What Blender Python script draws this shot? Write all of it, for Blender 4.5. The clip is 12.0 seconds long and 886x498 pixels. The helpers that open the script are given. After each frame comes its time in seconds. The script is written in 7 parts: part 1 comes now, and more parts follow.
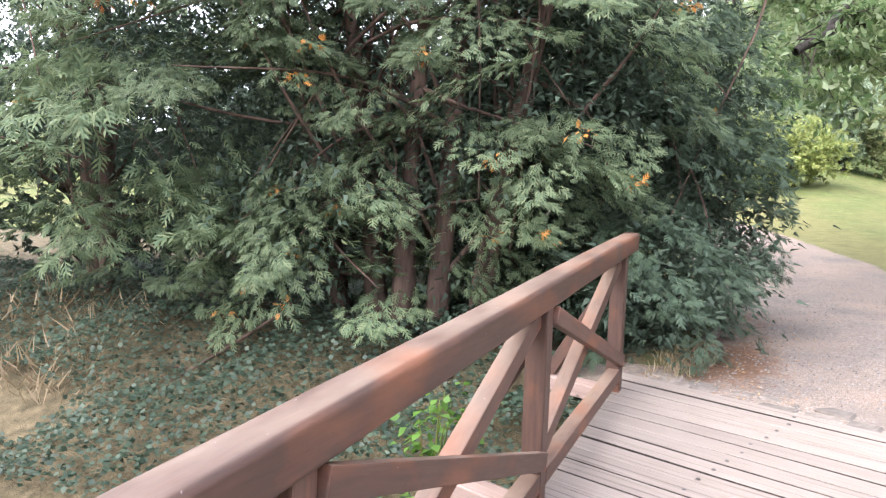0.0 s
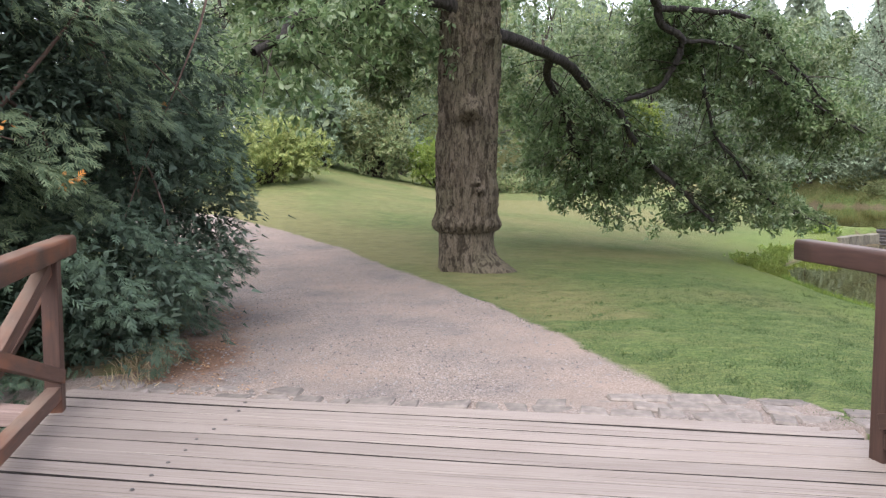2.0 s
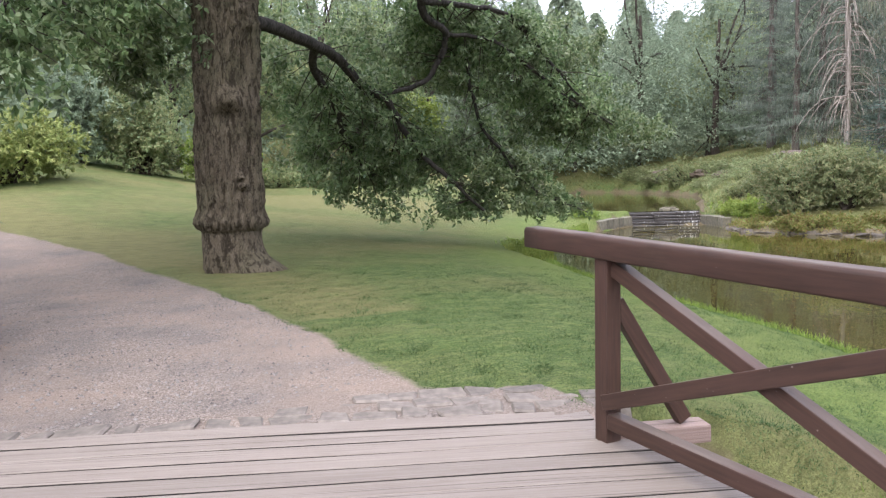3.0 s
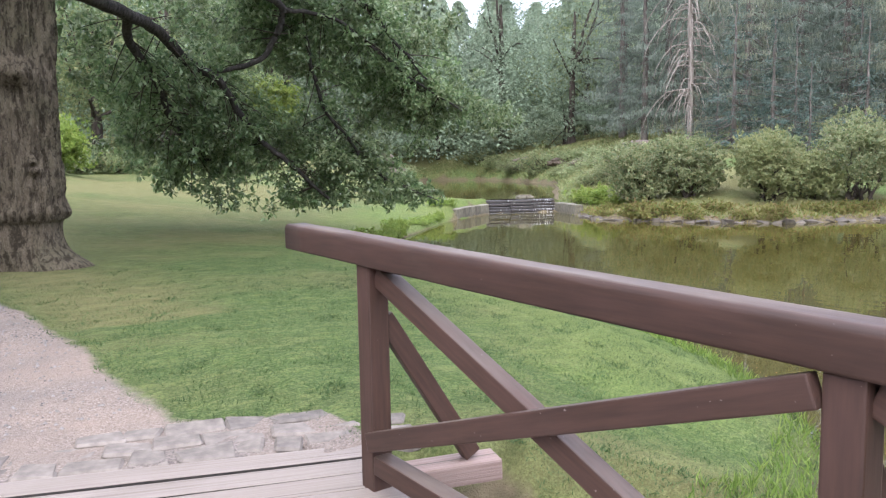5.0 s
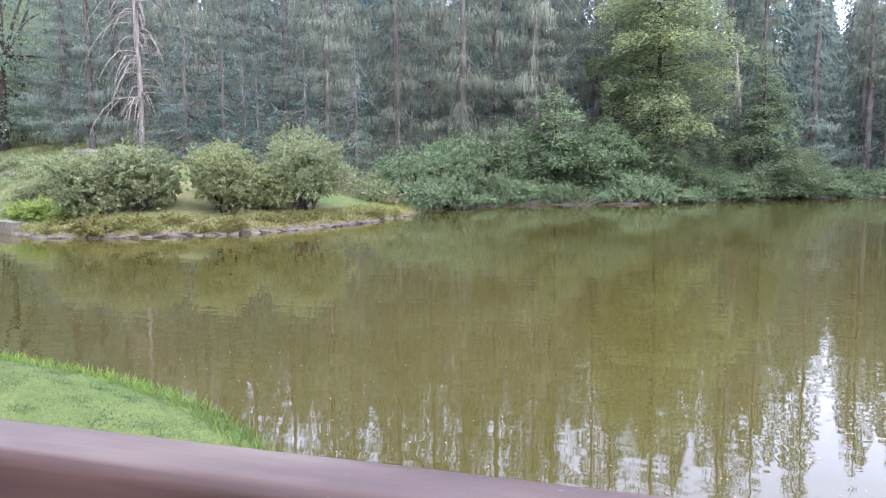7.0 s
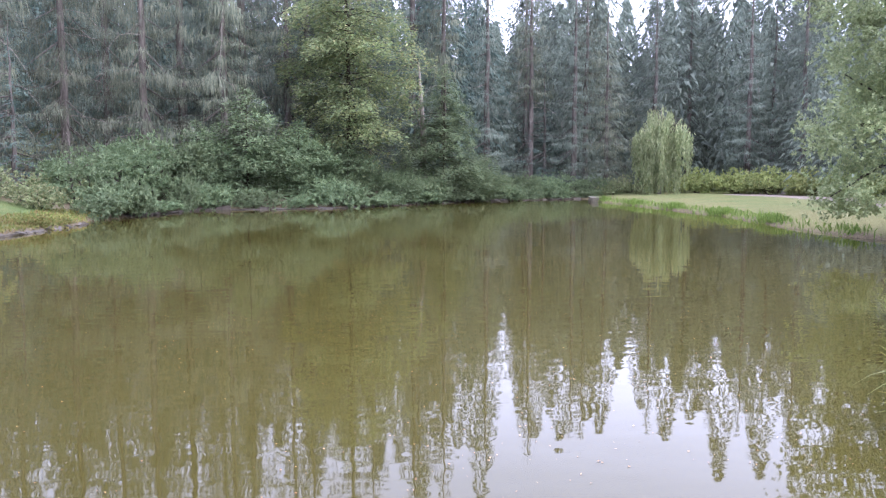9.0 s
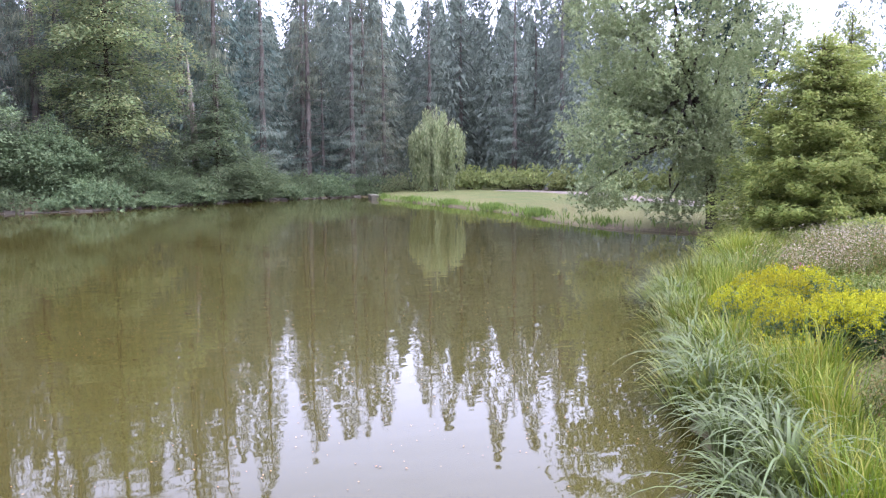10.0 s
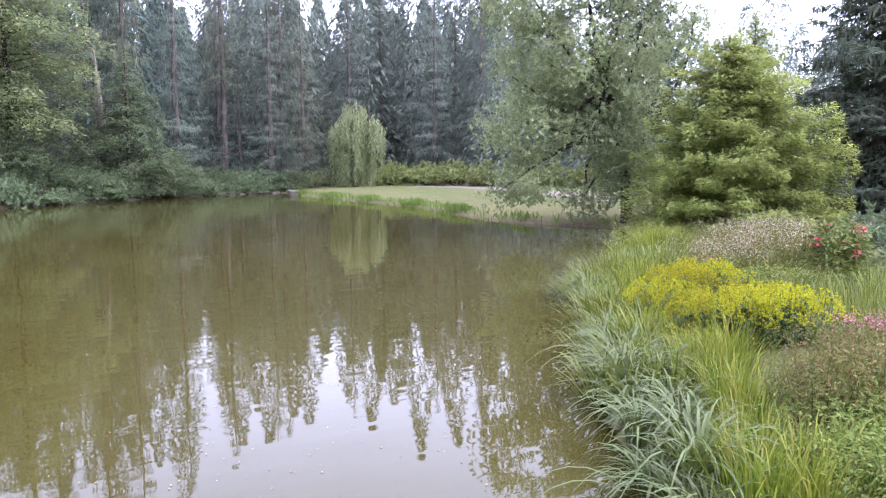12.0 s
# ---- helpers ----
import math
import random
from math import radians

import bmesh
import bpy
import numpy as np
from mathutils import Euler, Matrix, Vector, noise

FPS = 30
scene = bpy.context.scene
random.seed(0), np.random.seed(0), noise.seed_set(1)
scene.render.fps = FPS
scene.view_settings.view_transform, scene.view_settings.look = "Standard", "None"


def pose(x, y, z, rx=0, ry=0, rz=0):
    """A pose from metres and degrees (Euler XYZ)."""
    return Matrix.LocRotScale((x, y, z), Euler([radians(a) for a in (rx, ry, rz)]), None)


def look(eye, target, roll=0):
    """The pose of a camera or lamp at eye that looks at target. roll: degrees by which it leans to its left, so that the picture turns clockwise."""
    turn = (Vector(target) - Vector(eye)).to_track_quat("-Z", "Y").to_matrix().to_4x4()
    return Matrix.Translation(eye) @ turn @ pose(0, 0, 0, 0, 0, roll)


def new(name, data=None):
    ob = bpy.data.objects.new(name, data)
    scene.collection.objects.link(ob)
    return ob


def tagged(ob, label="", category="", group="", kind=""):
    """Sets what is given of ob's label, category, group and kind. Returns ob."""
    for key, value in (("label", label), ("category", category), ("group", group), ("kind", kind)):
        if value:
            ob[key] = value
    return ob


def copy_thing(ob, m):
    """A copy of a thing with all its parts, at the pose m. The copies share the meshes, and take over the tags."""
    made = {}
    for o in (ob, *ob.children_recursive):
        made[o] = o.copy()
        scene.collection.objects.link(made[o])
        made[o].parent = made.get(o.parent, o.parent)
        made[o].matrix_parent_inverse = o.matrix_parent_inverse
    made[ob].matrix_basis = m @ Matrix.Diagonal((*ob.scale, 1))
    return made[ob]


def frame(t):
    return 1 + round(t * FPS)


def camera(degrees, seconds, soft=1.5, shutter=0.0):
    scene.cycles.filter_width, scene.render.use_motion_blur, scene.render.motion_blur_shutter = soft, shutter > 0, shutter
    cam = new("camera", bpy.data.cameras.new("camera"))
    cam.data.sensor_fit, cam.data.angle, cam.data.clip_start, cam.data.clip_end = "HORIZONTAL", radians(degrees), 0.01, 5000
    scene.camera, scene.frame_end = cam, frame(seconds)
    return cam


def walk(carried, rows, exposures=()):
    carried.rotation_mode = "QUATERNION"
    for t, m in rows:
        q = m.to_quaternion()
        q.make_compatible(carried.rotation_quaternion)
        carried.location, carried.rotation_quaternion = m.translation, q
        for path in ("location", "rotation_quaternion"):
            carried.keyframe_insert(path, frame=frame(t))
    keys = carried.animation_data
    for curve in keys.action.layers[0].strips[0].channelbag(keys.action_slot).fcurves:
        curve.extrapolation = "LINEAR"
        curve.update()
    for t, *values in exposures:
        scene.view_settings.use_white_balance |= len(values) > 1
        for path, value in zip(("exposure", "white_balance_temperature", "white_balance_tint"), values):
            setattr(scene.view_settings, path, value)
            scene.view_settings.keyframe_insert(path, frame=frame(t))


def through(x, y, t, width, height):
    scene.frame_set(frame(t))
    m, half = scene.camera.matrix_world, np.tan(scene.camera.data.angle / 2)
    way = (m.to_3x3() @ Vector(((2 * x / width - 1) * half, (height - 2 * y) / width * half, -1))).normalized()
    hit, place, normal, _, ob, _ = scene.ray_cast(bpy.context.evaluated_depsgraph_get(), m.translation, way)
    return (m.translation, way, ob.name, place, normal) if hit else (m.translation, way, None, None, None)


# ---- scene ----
cam = camera(59.8, 12.0, soft=1.25)
PATH = [
    (0, (-0.201, -0.489, 1.453), (-0.973, 1.348, 1.277), 2.0),
    (0.5, (-0.169, -0.349, 1.449), (-0.516, 1.614, 1.292), 1.5),
    (1, (-0.08, -0.329, 1.447), (-0.133, 1.665, 1.3), 1.0),
    (1.5, (0.086, -0.335, 1.437), (0.243, 1.653, 1.289), 0.7),
    (2, (0.257, -0.295, 1.427), (0.677, 1.654, 1.272), 0.0),
    (2.5, (0.462, -0.178, 1.438), (1.16, 1.689, 1.275), -0.7),
    (3, (0.723, -0.096, 1.415), (1.645, 1.67, 1.238), -1.3),
    (3.2, (0.832, -0.069, 1.417), (1.783, 1.681, 1.235), -1.5),
    (4.8, (1.555, 0.294, 1.401), (2.712, 1.91, 1.18), -0.6),
    (5, (1.649, 0.324, 1.401), (2.854, 1.906, 1.184), -0.9),
    (5.5, (1.88, 0.446, 1.416), (3.315, 1.822, 1.199), -0.4),
    (6, (2.089, 0.504, 1.435), (3.747, 1.603, 1.223), -0.4),
    (6.5, (2.292, 0.653, 1.436), (4.113, 1.455, 1.228), 0.3),
    (7, (2.49, 0.77, 1.442), (4.421, 1.252, 1.238), -0.3),
    (7.2, (2.563, 0.787, 1.45), (4.521, 1.141, 1.247), -0.7),
    (8.8, (2.898, 0.663, 1.452), (4.88, 0.481, 1.255), 0.2),
    (9, (2.948, 0.628, 1.451), (4.918, 0.343, 1.256), 0.0),
    (9.5, (3.082, 0.524, 1.459), (4.982, -0.067, 1.26), -0.4),
    (10, (3.132, 0.464, 1.467), (4.945, -0.356, 1.265), -0.3),
    (10.5, (3.188, 0.422, 1.476), (4.938, -0.523, 1.267), -0.4),
    (11, (3.22, 0.421, 1.476), (4.946, -0.567, 1.263), -0.4),
    (11.5, (3.202, 0.387, 1.466), (4.923, -0.608, 1.251), -0.5),
    (12, (3.196, 0.37, 1.47), (4.916, -0.629, 1.256), -0.3),
]
EXPOSURE = [(0.0, 3.05, 6300, 10), (0.5, 2.75, 6300, 10), (1.0, 2.45, 6300, 10), (1.5, 2.32, 6250, 10), (3.0, 2.16, 6150, 10), (5.0, 2.35, 5900, 10), (6.0, 2.57, 5700, 13), (7.0, 2.66, 5500, 16), (9.0, 2.48, 5500, 20), (12.0, 2.44, 5550, 22)]
walk(cam, [(t, look(eye, aim, roll)) for t, eye, aim, roll in PATH], EXPOSURE)

# ---- sky and sun: a bright, thinly overcast day ----
world = bpy.data.worlds.new("world")
scene.world = world
world.use_nodes = True
wn = world.node_tree
sky = wn.nodes.new("ShaderNodeTexSky")
sky.sky_type, sky.sun_disc = "NISHITA", False
sky.sun_elevation, sky.sun_rotation = radians(52), radians(225)
sky.dust_density = 3.0
cloud_noise = wn.nodes.new("ShaderNodeTexNoise")
cloud_noise.inputs["Scale"].default_value = 1.6
cloud_noise.inputs["Detail"].default_value = 5
cloud_ramp = wn.nodes.new("ShaderNodeMapRange")
cloud_ramp.inputs["From Min"].default_value, cloud_ramp.inputs["From Max"].default_value = 0.25, 0.75
cloud_ramp.inputs["To Min"].default_value, cloud_ramp.inputs["To Max"].default_value = 0.75, 0.97
cloud_mix = wn.nodes.new("ShaderNodeMix")
cloud_mix.data_type = "RGBA"
cloud_mix.inputs[7].default_value = (7.5, 7.45, 8.7, 1)
wn.links.new(cloud_noise.outputs[0], cloud_ramp.inputs[0])
wn.links.new(cloud_ramp.outputs[0], cloud_mix.inputs[0])
wn.links.new(sky.outputs[0], cloud_mix.inputs[6])
wn.links.new(cloud_mix.outputs[2], wn.nodes["Background"].inputs[0])
wn.nodes["Background"].inputs[1].default_value = 0.1

sun = new("sun", bpy.data.lights.new("sun", "SUN"))
sun.data.energy, sun.data.angle, sun.data.color = 1.15, radians(70), (1.0, 0.95, 0.88)
sun.matrix_basis = look((-20, -20, 36), (0, 0, 0))

# ---- materials ----


class Mat:
    """A node material in the making."""

    def __init__(self, name, rough=0.8, metal=0.0):
        self.m = bpy.data.materials.new(name)
        self.m.use_nodes = True
        self.t = self.m.node_tree
        self.b = self.t.nodes["Principled BSDF"]
        self.b.inputs["Roughness"].default_value = rough
        self.b.inputs["Metallic"].default_value = metal
        self.co = None

    def node(self, kind, **values):
        n = self.t.nodes.new(kind)
        for key, value in values.items():
            n.inputs[key.replace("_", " ")].default_value = value
        return n

    def link(self, a, b):
        self.t.links.new(a, b)

    def coords(self, stretch=(1, 1, 1), kind="Object"):
        tc = self.node("ShaderNodeTexCoord")
        mp = self.node("ShaderNodeMapping", Scale=stretch)
        self.link(tc.outputs[kind], mp.inputs[0])
        return mp.outputs[0]

    def noise(self, scale, detail=4, stretch=(1, 1, 1), kind="Object", rough=0.55):
        n = self.node("ShaderNodeTexNoise", Scale=scale, Detail=detail, Roughness=rough)
        self.link(self.coords(stretch, kind), n.inputs[0])
        return n.outputs[0]

    def ramp(self, fac, stops):
        r = self.node("ShaderNodeValToRGB")
        while len(r.color_ramp.elements) < len(stops):
            r.color_ramp.elements.new(0.5)
        for e, (at, c) in zip(r.color_ramp.elements, stops):
            e.position, e.color = at, (*c, 1) if len(c) == 3 else c
        self.link(fac, r.inputs[0])
        return r.outputs[0]

    def mix(self, fac, a, b, how="MIX"):
        n = self.node("ShaderNodeMix")
        n.data_type, n.blend_type = "RGBA", how
        for socket, v in ((n.inputs[0], fac), (n.inputs[6], a), (n.inputs[7], b)):
            if isinstance(v, (int, float)):
                socket.default_value = v
            elif isinstance(v, tuple):
                socket.default_value = (*v, 1)
            else:
                self.link(v, socket)
        return n.outputs[2]

    def span(self, fac, a, b, c, d):
        n = self.node("ShaderNodeMapRange", From_Min=a, From_Max=b, To_Min=c, To_Max=d)
        self.link(fac, n.inputs[0])
        return n.outputs[0]

    def colour(self, socket):
        self.link(socket, self.b.inputs["Base Color"])
        return self

    def bump(self, height, strength=0.4, distance=0.02):
        n = self.node("ShaderNodeBump", Strength=strength, Distance=distance)
        self.link(height, n.inputs["Height"])
        self.link(n.outputs[0], self.b.inputs["Normal"])
        return self


def leaf_mat(name, stops, through=0.3, rough=0.5, tone=0.25):
    """Leaves: each leaf its own tone along the stops, each plant slightly its own."""
    k = Mat(name, rough)
    g = k.node("ShaderNodeNewGeometry")
    n = len(stops)
    c = k.ramp(g.outputs["Random Per Island"], [(i / max(1, n - 1), s) for i, s in enumerate(stops)])
    big = k.span(k.noise(0.35, 2, kind="Object"), 0.3, 0.7, 1 - tone, 1 + tone)
    oi = k.node("ShaderNodeObjectInfo")
    own = k.span(oi.outputs["Random"], 0, 1, 0.72 if "spruce" in name else 0.85, 1.24 if "spruce" in name else 1.15)
    mul = k.node("ShaderNodeMath")
    mul.operation = "MULTIPLY"
    k.link(big, mul.inputs[0])
    k.link(own, mul.inputs[1])
    hsv = k.node("ShaderNodeHueSaturation")
    k.link(mul.outputs[0], hsv.inputs["Value"])
    k.link(k.span(oi.outputs["Random"], 0, 1, 0.49, 0.51), hsv.inputs["Hue"])
    k.link(c, hsv.inputs["Color"])
    k.colour(hsv.outputs[0])
    k.b.inputs["Specular IOR Level"].default_value = 0.08 if "spruce" in name else 0.5 if name in ("oak_leaves", "blue_green_sedge_blades", "long_grass_blades") else 0.22
    if through:
        tr = k.node("ShaderNodeBsdfTranslucent")
        k.link(hsv.outputs[0], tr.inputs[0])
        ms = k.node("ShaderNodeMixShader")
        ms.inputs[0].default_value = through
        k.link(k.b.outputs[0], ms.inputs[1])
        k.link(tr.outputs[0], ms.inputs[2])
        k.link(ms.outputs[0], k.t.nodes["Material Output"].inputs[0])
    return k.m


def bark_mat(name, dark, light, scale=6, moss=None, depth=0.03, along=0.18):
    k = Mat(name, 0.9)
    k.b.inputs["Specular IOR Level"].default_value = 0.15
    f = k.noise(scale, 8, (1, 1, along), rough=0.65)
    c = k.ramp(f, [(0.38, dark), (0.62, light)])
    if moss:
        c = k.mix(k.span(k.noise(1.3, 3), 0.5, 0.75, 0, 0.7), c, moss)
    k.colour(c).bump(f, 0.8, depth)
    return k.m


def ridged_bark():
    """Old oak bark: wavering upright ridges with dark furrows between them, greyed and in places mossy."""
    k = Mat("oak_bark", 0.92)
    k.b.inputs["Specular IOR Level"].default_value = 0.12
    tc = k.node("ShaderNodeTexCoord")
    warp = k.node("ShaderNodeTexNoise", Scale=4.5, Detail=5, Roughness=0.65)
    k.link(tc.outputs["Object"], warp.inputs[0])
    shift = k.node("ShaderNodeVectorMath")
    shift.operation = "MULTIPLY_ADD"
    k.link(warp.outputs["Color"], shift.inputs[0])
    shift.inputs[1].default_value = (0.22, 0.22, 0.5)
    k.link(tc.outputs["Object"], shift.inputs[2])
    mp = k.node("ShaderNodeMapping", Scale=(1, 1, 0.2))
    k.link(shift.outputs[0], mp.inputs[0])
    ridges = k.node("ShaderNodeTexNoise", Scale=15.0, Detail=5, Roughness=0.6)
    k.link(mp.outputs[0], ridges.inputs[0])
    fine = k.noise(45, 6, (1, 1, 0.5), rough=0.7)
    c = k.ramp(fine, [(0.3, (0.075, 0.06, 0.041)), (0.5, (0.118, 0.096, 0.068)), (0.7, (0.185, 0.156, 0.115))])
    c = k.mix(k.span(k.noise(1.4, 4), 0.46, 0.68, 0, 0.55), c, (0.09, 0.086, 0.05))
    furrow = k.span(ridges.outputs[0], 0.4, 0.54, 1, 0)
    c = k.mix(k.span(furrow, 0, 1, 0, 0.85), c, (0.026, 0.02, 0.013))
    k.colour(c)
    k.bump(k.mix(0.25, ridges.outputs[0], fine), 1.0, 0.07)
    return k.m


def painted_wood(name="brown_glazed_timber", tone=1.0, worn_share=0.3, orange=(0.085, 0.042, 0.034)):
    """Red-brown glazed timber, faded to pinkish grey and orange where it is worn; upward faces also carry a painted sky
    sheen.
    """
    k = Mat(name, 0.42)
    oi = k.node("ShaderNodeObjectInfo")
    grain = k.noise(9, 6, (6, 0.5, 6))
    patch = k.noise(2.2, 5, (1.5, 0.7, 1.5))
    c = k.ramp(grain, [(0.25, (0.029, 0.0155, 0.0112)), (0.75, (0.058, 0.0298, 0.021))])
    worn = k.span(patch, 0.48, 0.7, 0, worn_share)
    c = k.mix(worn, c, orange)
    pale = k.span(k.noise(5, 6, (1, 0.25, 1)), 0.6, 0.85, 0, 0.5)
    c = k.mix(pale, c, (0.09, 0.063, 0.051))
    # Upward faces turn pale: wear, and sky sheen put into the colour.
    g = k.node("ShaderNodeNewGeometry")
    up = k.node("ShaderNodeSeparateXYZ")
    k.link(g.outputs["Normal"], up.inputs[0])
    top = k.span(up.outputs[2], 0.75, 0.97, 0, 1)
    wear_sheen = k.node("ShaderNodeMath")
    wear_sheen.operation = "MULTIPLY"
    k.link(top, wear_sheen.inputs[0])
    k.link(k.span(k.noise(7, 6, (1, 0.3, 1)), 0.35, 0.65, 0.1, 0.75), wear_sheen.inputs[1])
    c = k.mix(wear_sheen.outputs[0], c, (0.122, 0.092, 0.07))
    specks = k.span(k.noise(60, 2, (1, 0.6, 1)), 0.74, 0.8, 0, 0.6)
    c = k.mix(specks, c, (0.279, 0.248, 0.250))
    hsv = k.node("ShaderNodeHueSaturation")
    k.link(k.span(oi.outputs["Random"], 0, 1, 0.82 * tone, 1.2 * tone), hsv.inputs["Value"])
    k.link(c, hsv.inputs["Color"])
    k.colour(hsv.outputs[0])
    k.b.inputs["Specular IOR Level"].default_value = 0.36
    k.link(k.span(patch, 0.3, 0.8, 0.48, 0.68), k.b.inputs["Roughness"])
    k.bump(grain, 0.25, 0.004)
    return k.m


def deck_wood(name="weathered_deck_wood", warm=0.0):
    k = Mat(name, 0.75)
    oi = k.node("ShaderNodeObjectInfo")
    tc = k.node("ShaderNodeTexCoord")
    add = k.node("ShaderNodeVectorMath")
    k.link(tc.outputs["Object"], add.inputs[0])
    sc = k.node("ShaderNodeVectorMath")
    sc.operation = "SCALE"
    sc.inputs[0].default_value = (13.7, 7.3, 3.1)
    k.link(oi.outputs["Random"], sc.inputs["Scale"])
    k.link(sc.outputs[0], add.inputs[1])
    mp = k.node("ShaderNodeMapping", Scale=(34, 0.5, 34) if warm else (0.5, 34, 34))
    k.link(add.outputs[0], mp.inputs[0])
    grain = k.node("ShaderNodeTexNoise", Scale=3.0, Detail=7, Roughness=0.6)
    k.link(mp.outputs[0], grain.inputs[0])
    mp2 = k.node("ShaderNodeMapping", Scale=(40, 0.22, 5) if warm else (0.22, 40, 5))
    k.link(add.outputs[0], mp2.inputs[0])
    crack = k.node("ShaderNodeTexNoise", Scale=1.7, Detail=3)
    k.link(mp2.outputs[0], crack.inputs[0])
    w = warm
    c = k.ramp(grain.outputs[0], [(0.2, (0.12 + 0.05 * w, 0.094, 0.078)), (0.55, (0.185 + 0.07 * w, 0.153, 0.13)), (0.85, (0.245 + 0.05 * w, 0.208, 0.178))])
    stain = k.node("ShaderNodeTexNoise", Scale=1.4, Detail=4)
    k.link(add.outputs[0], stain.inputs[0])
    c = k.mix(k.span(stain.outputs[0], 0.5, 0.8, 0, 0.5), c, (0.14, 0.11, 0.09))
    c = k.mix(k.span(crack.outputs[0], 0.62, 0.65, 0, 0.75), c, (0.06, 0.046, 0.036))
    hsv = k.node("ShaderNodeHueSaturation")
    k.link(k.span(oi.outputs["Random"], 0, 1, 0.89, 1.08), hsv.inputs["Value"])
    k.link(c, hsv.inputs["Color"])
    k.colour(hsv.outputs[0])
    k.bump(grain.outputs[0], 0.6, 0.008)
    return k.m


def ground_mat():
    """Lawn, gravel path, bare earth and litter on one sheet; the stored fields say where each lies."""
    k = Mat("ground", 0.95)
    k.b.inputs["Specular IOR Level"].default_value = 0.12

    def field(name):
        n = k.node("ShaderNodeAttribute")
        n.attribute_name = name
        return n.outputs["Fac"]

    def plus(a, b, scale):
        n = k.node("ShaderNodeMath")
        n.operation = "MULTIPLY_ADD"
        k.link(b, n.inputs[0])
        n.inputs[1].default_value = scale
        k.link(a, n.inputs[2])
        return n.outputs[0]

    fine, mid, wide = k.noise(48, 5, rough=0.7), k.noise(4, 6, rough=0.65), k.noise(0.45, 5)
    grass = k.ramp(fine, [(0.38, (0.036, 0.06, 0.019)), (0.5, (0.095, 0.134, 0.046)), (0.64, (0.17, 0.205, 0.085))])
    lush = k.ramp(fine, [(0.38, (0.04, 0.07, 0.017)), (0.62, (0.128, 0.185, 0.055))])
    grass = k.mix(k.span(mid, 0.4, 0.6, 0, 0.7), grass, lush)
    tufts = k.noise(11, 5, (1, 1.6, 1), rough=0.7)
    grass = k.mix(k.span(tufts, 0.48, 0.66, 0, 0.75), grass, (0.036, 0.056, 0.016))
    grass = k.mix(k.span(tufts, 0.5, 0.34, 0, 0.6), grass, (0.145, 0.155, 0.055))
    straw = k.ramp(fine, [(0.3, (0.12, 0.108, 0.046)), (0.7, (0.225, 0.2, 0.095))])
    dry = k.span(plus(field("dry"), wide, 1.3), 0.64, 1.12, 0, 0.85)
    grass = k.mix(dry, grass, straw)
    grass = k.mix(1.0, grass, (0.84, 0.84, 0.8), "MULTIPLY")
    fresh = k.ramp(fine, [(0.35, (0.062, 0.09, 0.02)), (0.65, (0.165, 0.205, 0.058))])
    grass = k.mix(k.span(plus(field("fresh"), mid, 0.8), 0.55, 1.1, 0, 0.62), grass, fresh)
    clump = k.noise(2.4, 9, (1, 2.0, 1), rough=0.78)
    grass = k.mix(k.span(clump, 0.5, 0.68, 0, 0.55), grass, (0.05, 0.072, 0.022))
    grass = k.mix(k.span(clump, 0.48, 0.3, 0, 0.5), grass, (0.2, 0.205, 0.08))
    grit = k.ramp(k.noise(90, 3, rough=0.75), [(0.25, (0.079, 0.065, 0.058)), (0.5, (0.184, 0.154, 0.130)), (0.78, (0.306, 0.266, 0.232))])
    sand = k.ramp(k.noise(30, 5), [(0.3, (0.166, 0.127, 0.098)), (0.7, (0.257, 0.207, 0.168))])
    chips = k.node("ShaderNodeTexVoronoi", Scale=95.0)
    k.link(k.coords(), chips.inputs[0])
    chip_tone = k.node("ShaderNodeSeparateColor")
    k.link(chips.outputs["Color"], chip_tone.inputs[0])
    chip = k.ramp(chip_tone.outputs[0], [(0.0, (0.055, 0.044, 0.04)), (0.3, (0.17, 0.135, 0.116)), (0.7, (0.26, 0.21, 0.178)), (1.0, (0.4, 0.34, 0.3))])
    grit = k.mix(0.6, grit, chip)
    sand = k.mix(0.55, sand, chip)
    gravel = k.mix(k.span(plus(mid, wide, 0.5), 0.6, 0.95, 0.1, 0.75), grit, sand)
    stones = k.node("ShaderNodeTexVoronoi", Scale=45.0)
    k.link(k.coords(), stones.inputs[0])
    gravel = k.mix(k.span(k.noise(1.1, 6), 0.42, 0.68, 0, 0.65), gravel, (0.118, 0.108, 0.104))
    gravel = k.mix(k.span(k.noise(0.5, 5), 0.46, 0.64, 0, 0.6), gravel, (0.262, 0.2, 0.158))
    gravel = k.mix(k.span(k.noise(16, 4, (1, 1.6, 1), rough=0.7), 0.58, 0.72, 0, 0.6), gravel, (0.085, 0.07, 0.063))
    gravel = k.mix(k.span(stones.outputs["Distance"], 0.1, 0.3, 0.35, 0), gravel, (0.074, 0.059, 0.055))
    earth = k.ramp(k.noise(9, 6), [(0.3, (0.05, 0.041, 0.024)), (0.7, (0.155, 0.124, 0.076))])
    needles = k.ramp(k.noise(35, 5), [(0.3, (0.068, 0.037, 0.023)), (0.7, (0.204, 0.116, 0.069))])
    c = k.mix(k.span(plus(field("earth"), mid, 0.5), 0.6, 0.85, 0, 1), grass, earth)
    c = k.mix(k.span(plus(field("path"), mid, 0.35), 0.6, 0.75, 0, 1), c, gravel)
    c = k.mix(k.span(plus(field("litter"), mid, 0.6), 0.7, 0.95, 0, 0.9), c, needles)
    k.colour(c)
    k.bump(plus(plus(fine, mid, 1.5), chips.outputs["Distance"], -0.5), 0.7, 0.03)
    return k.m


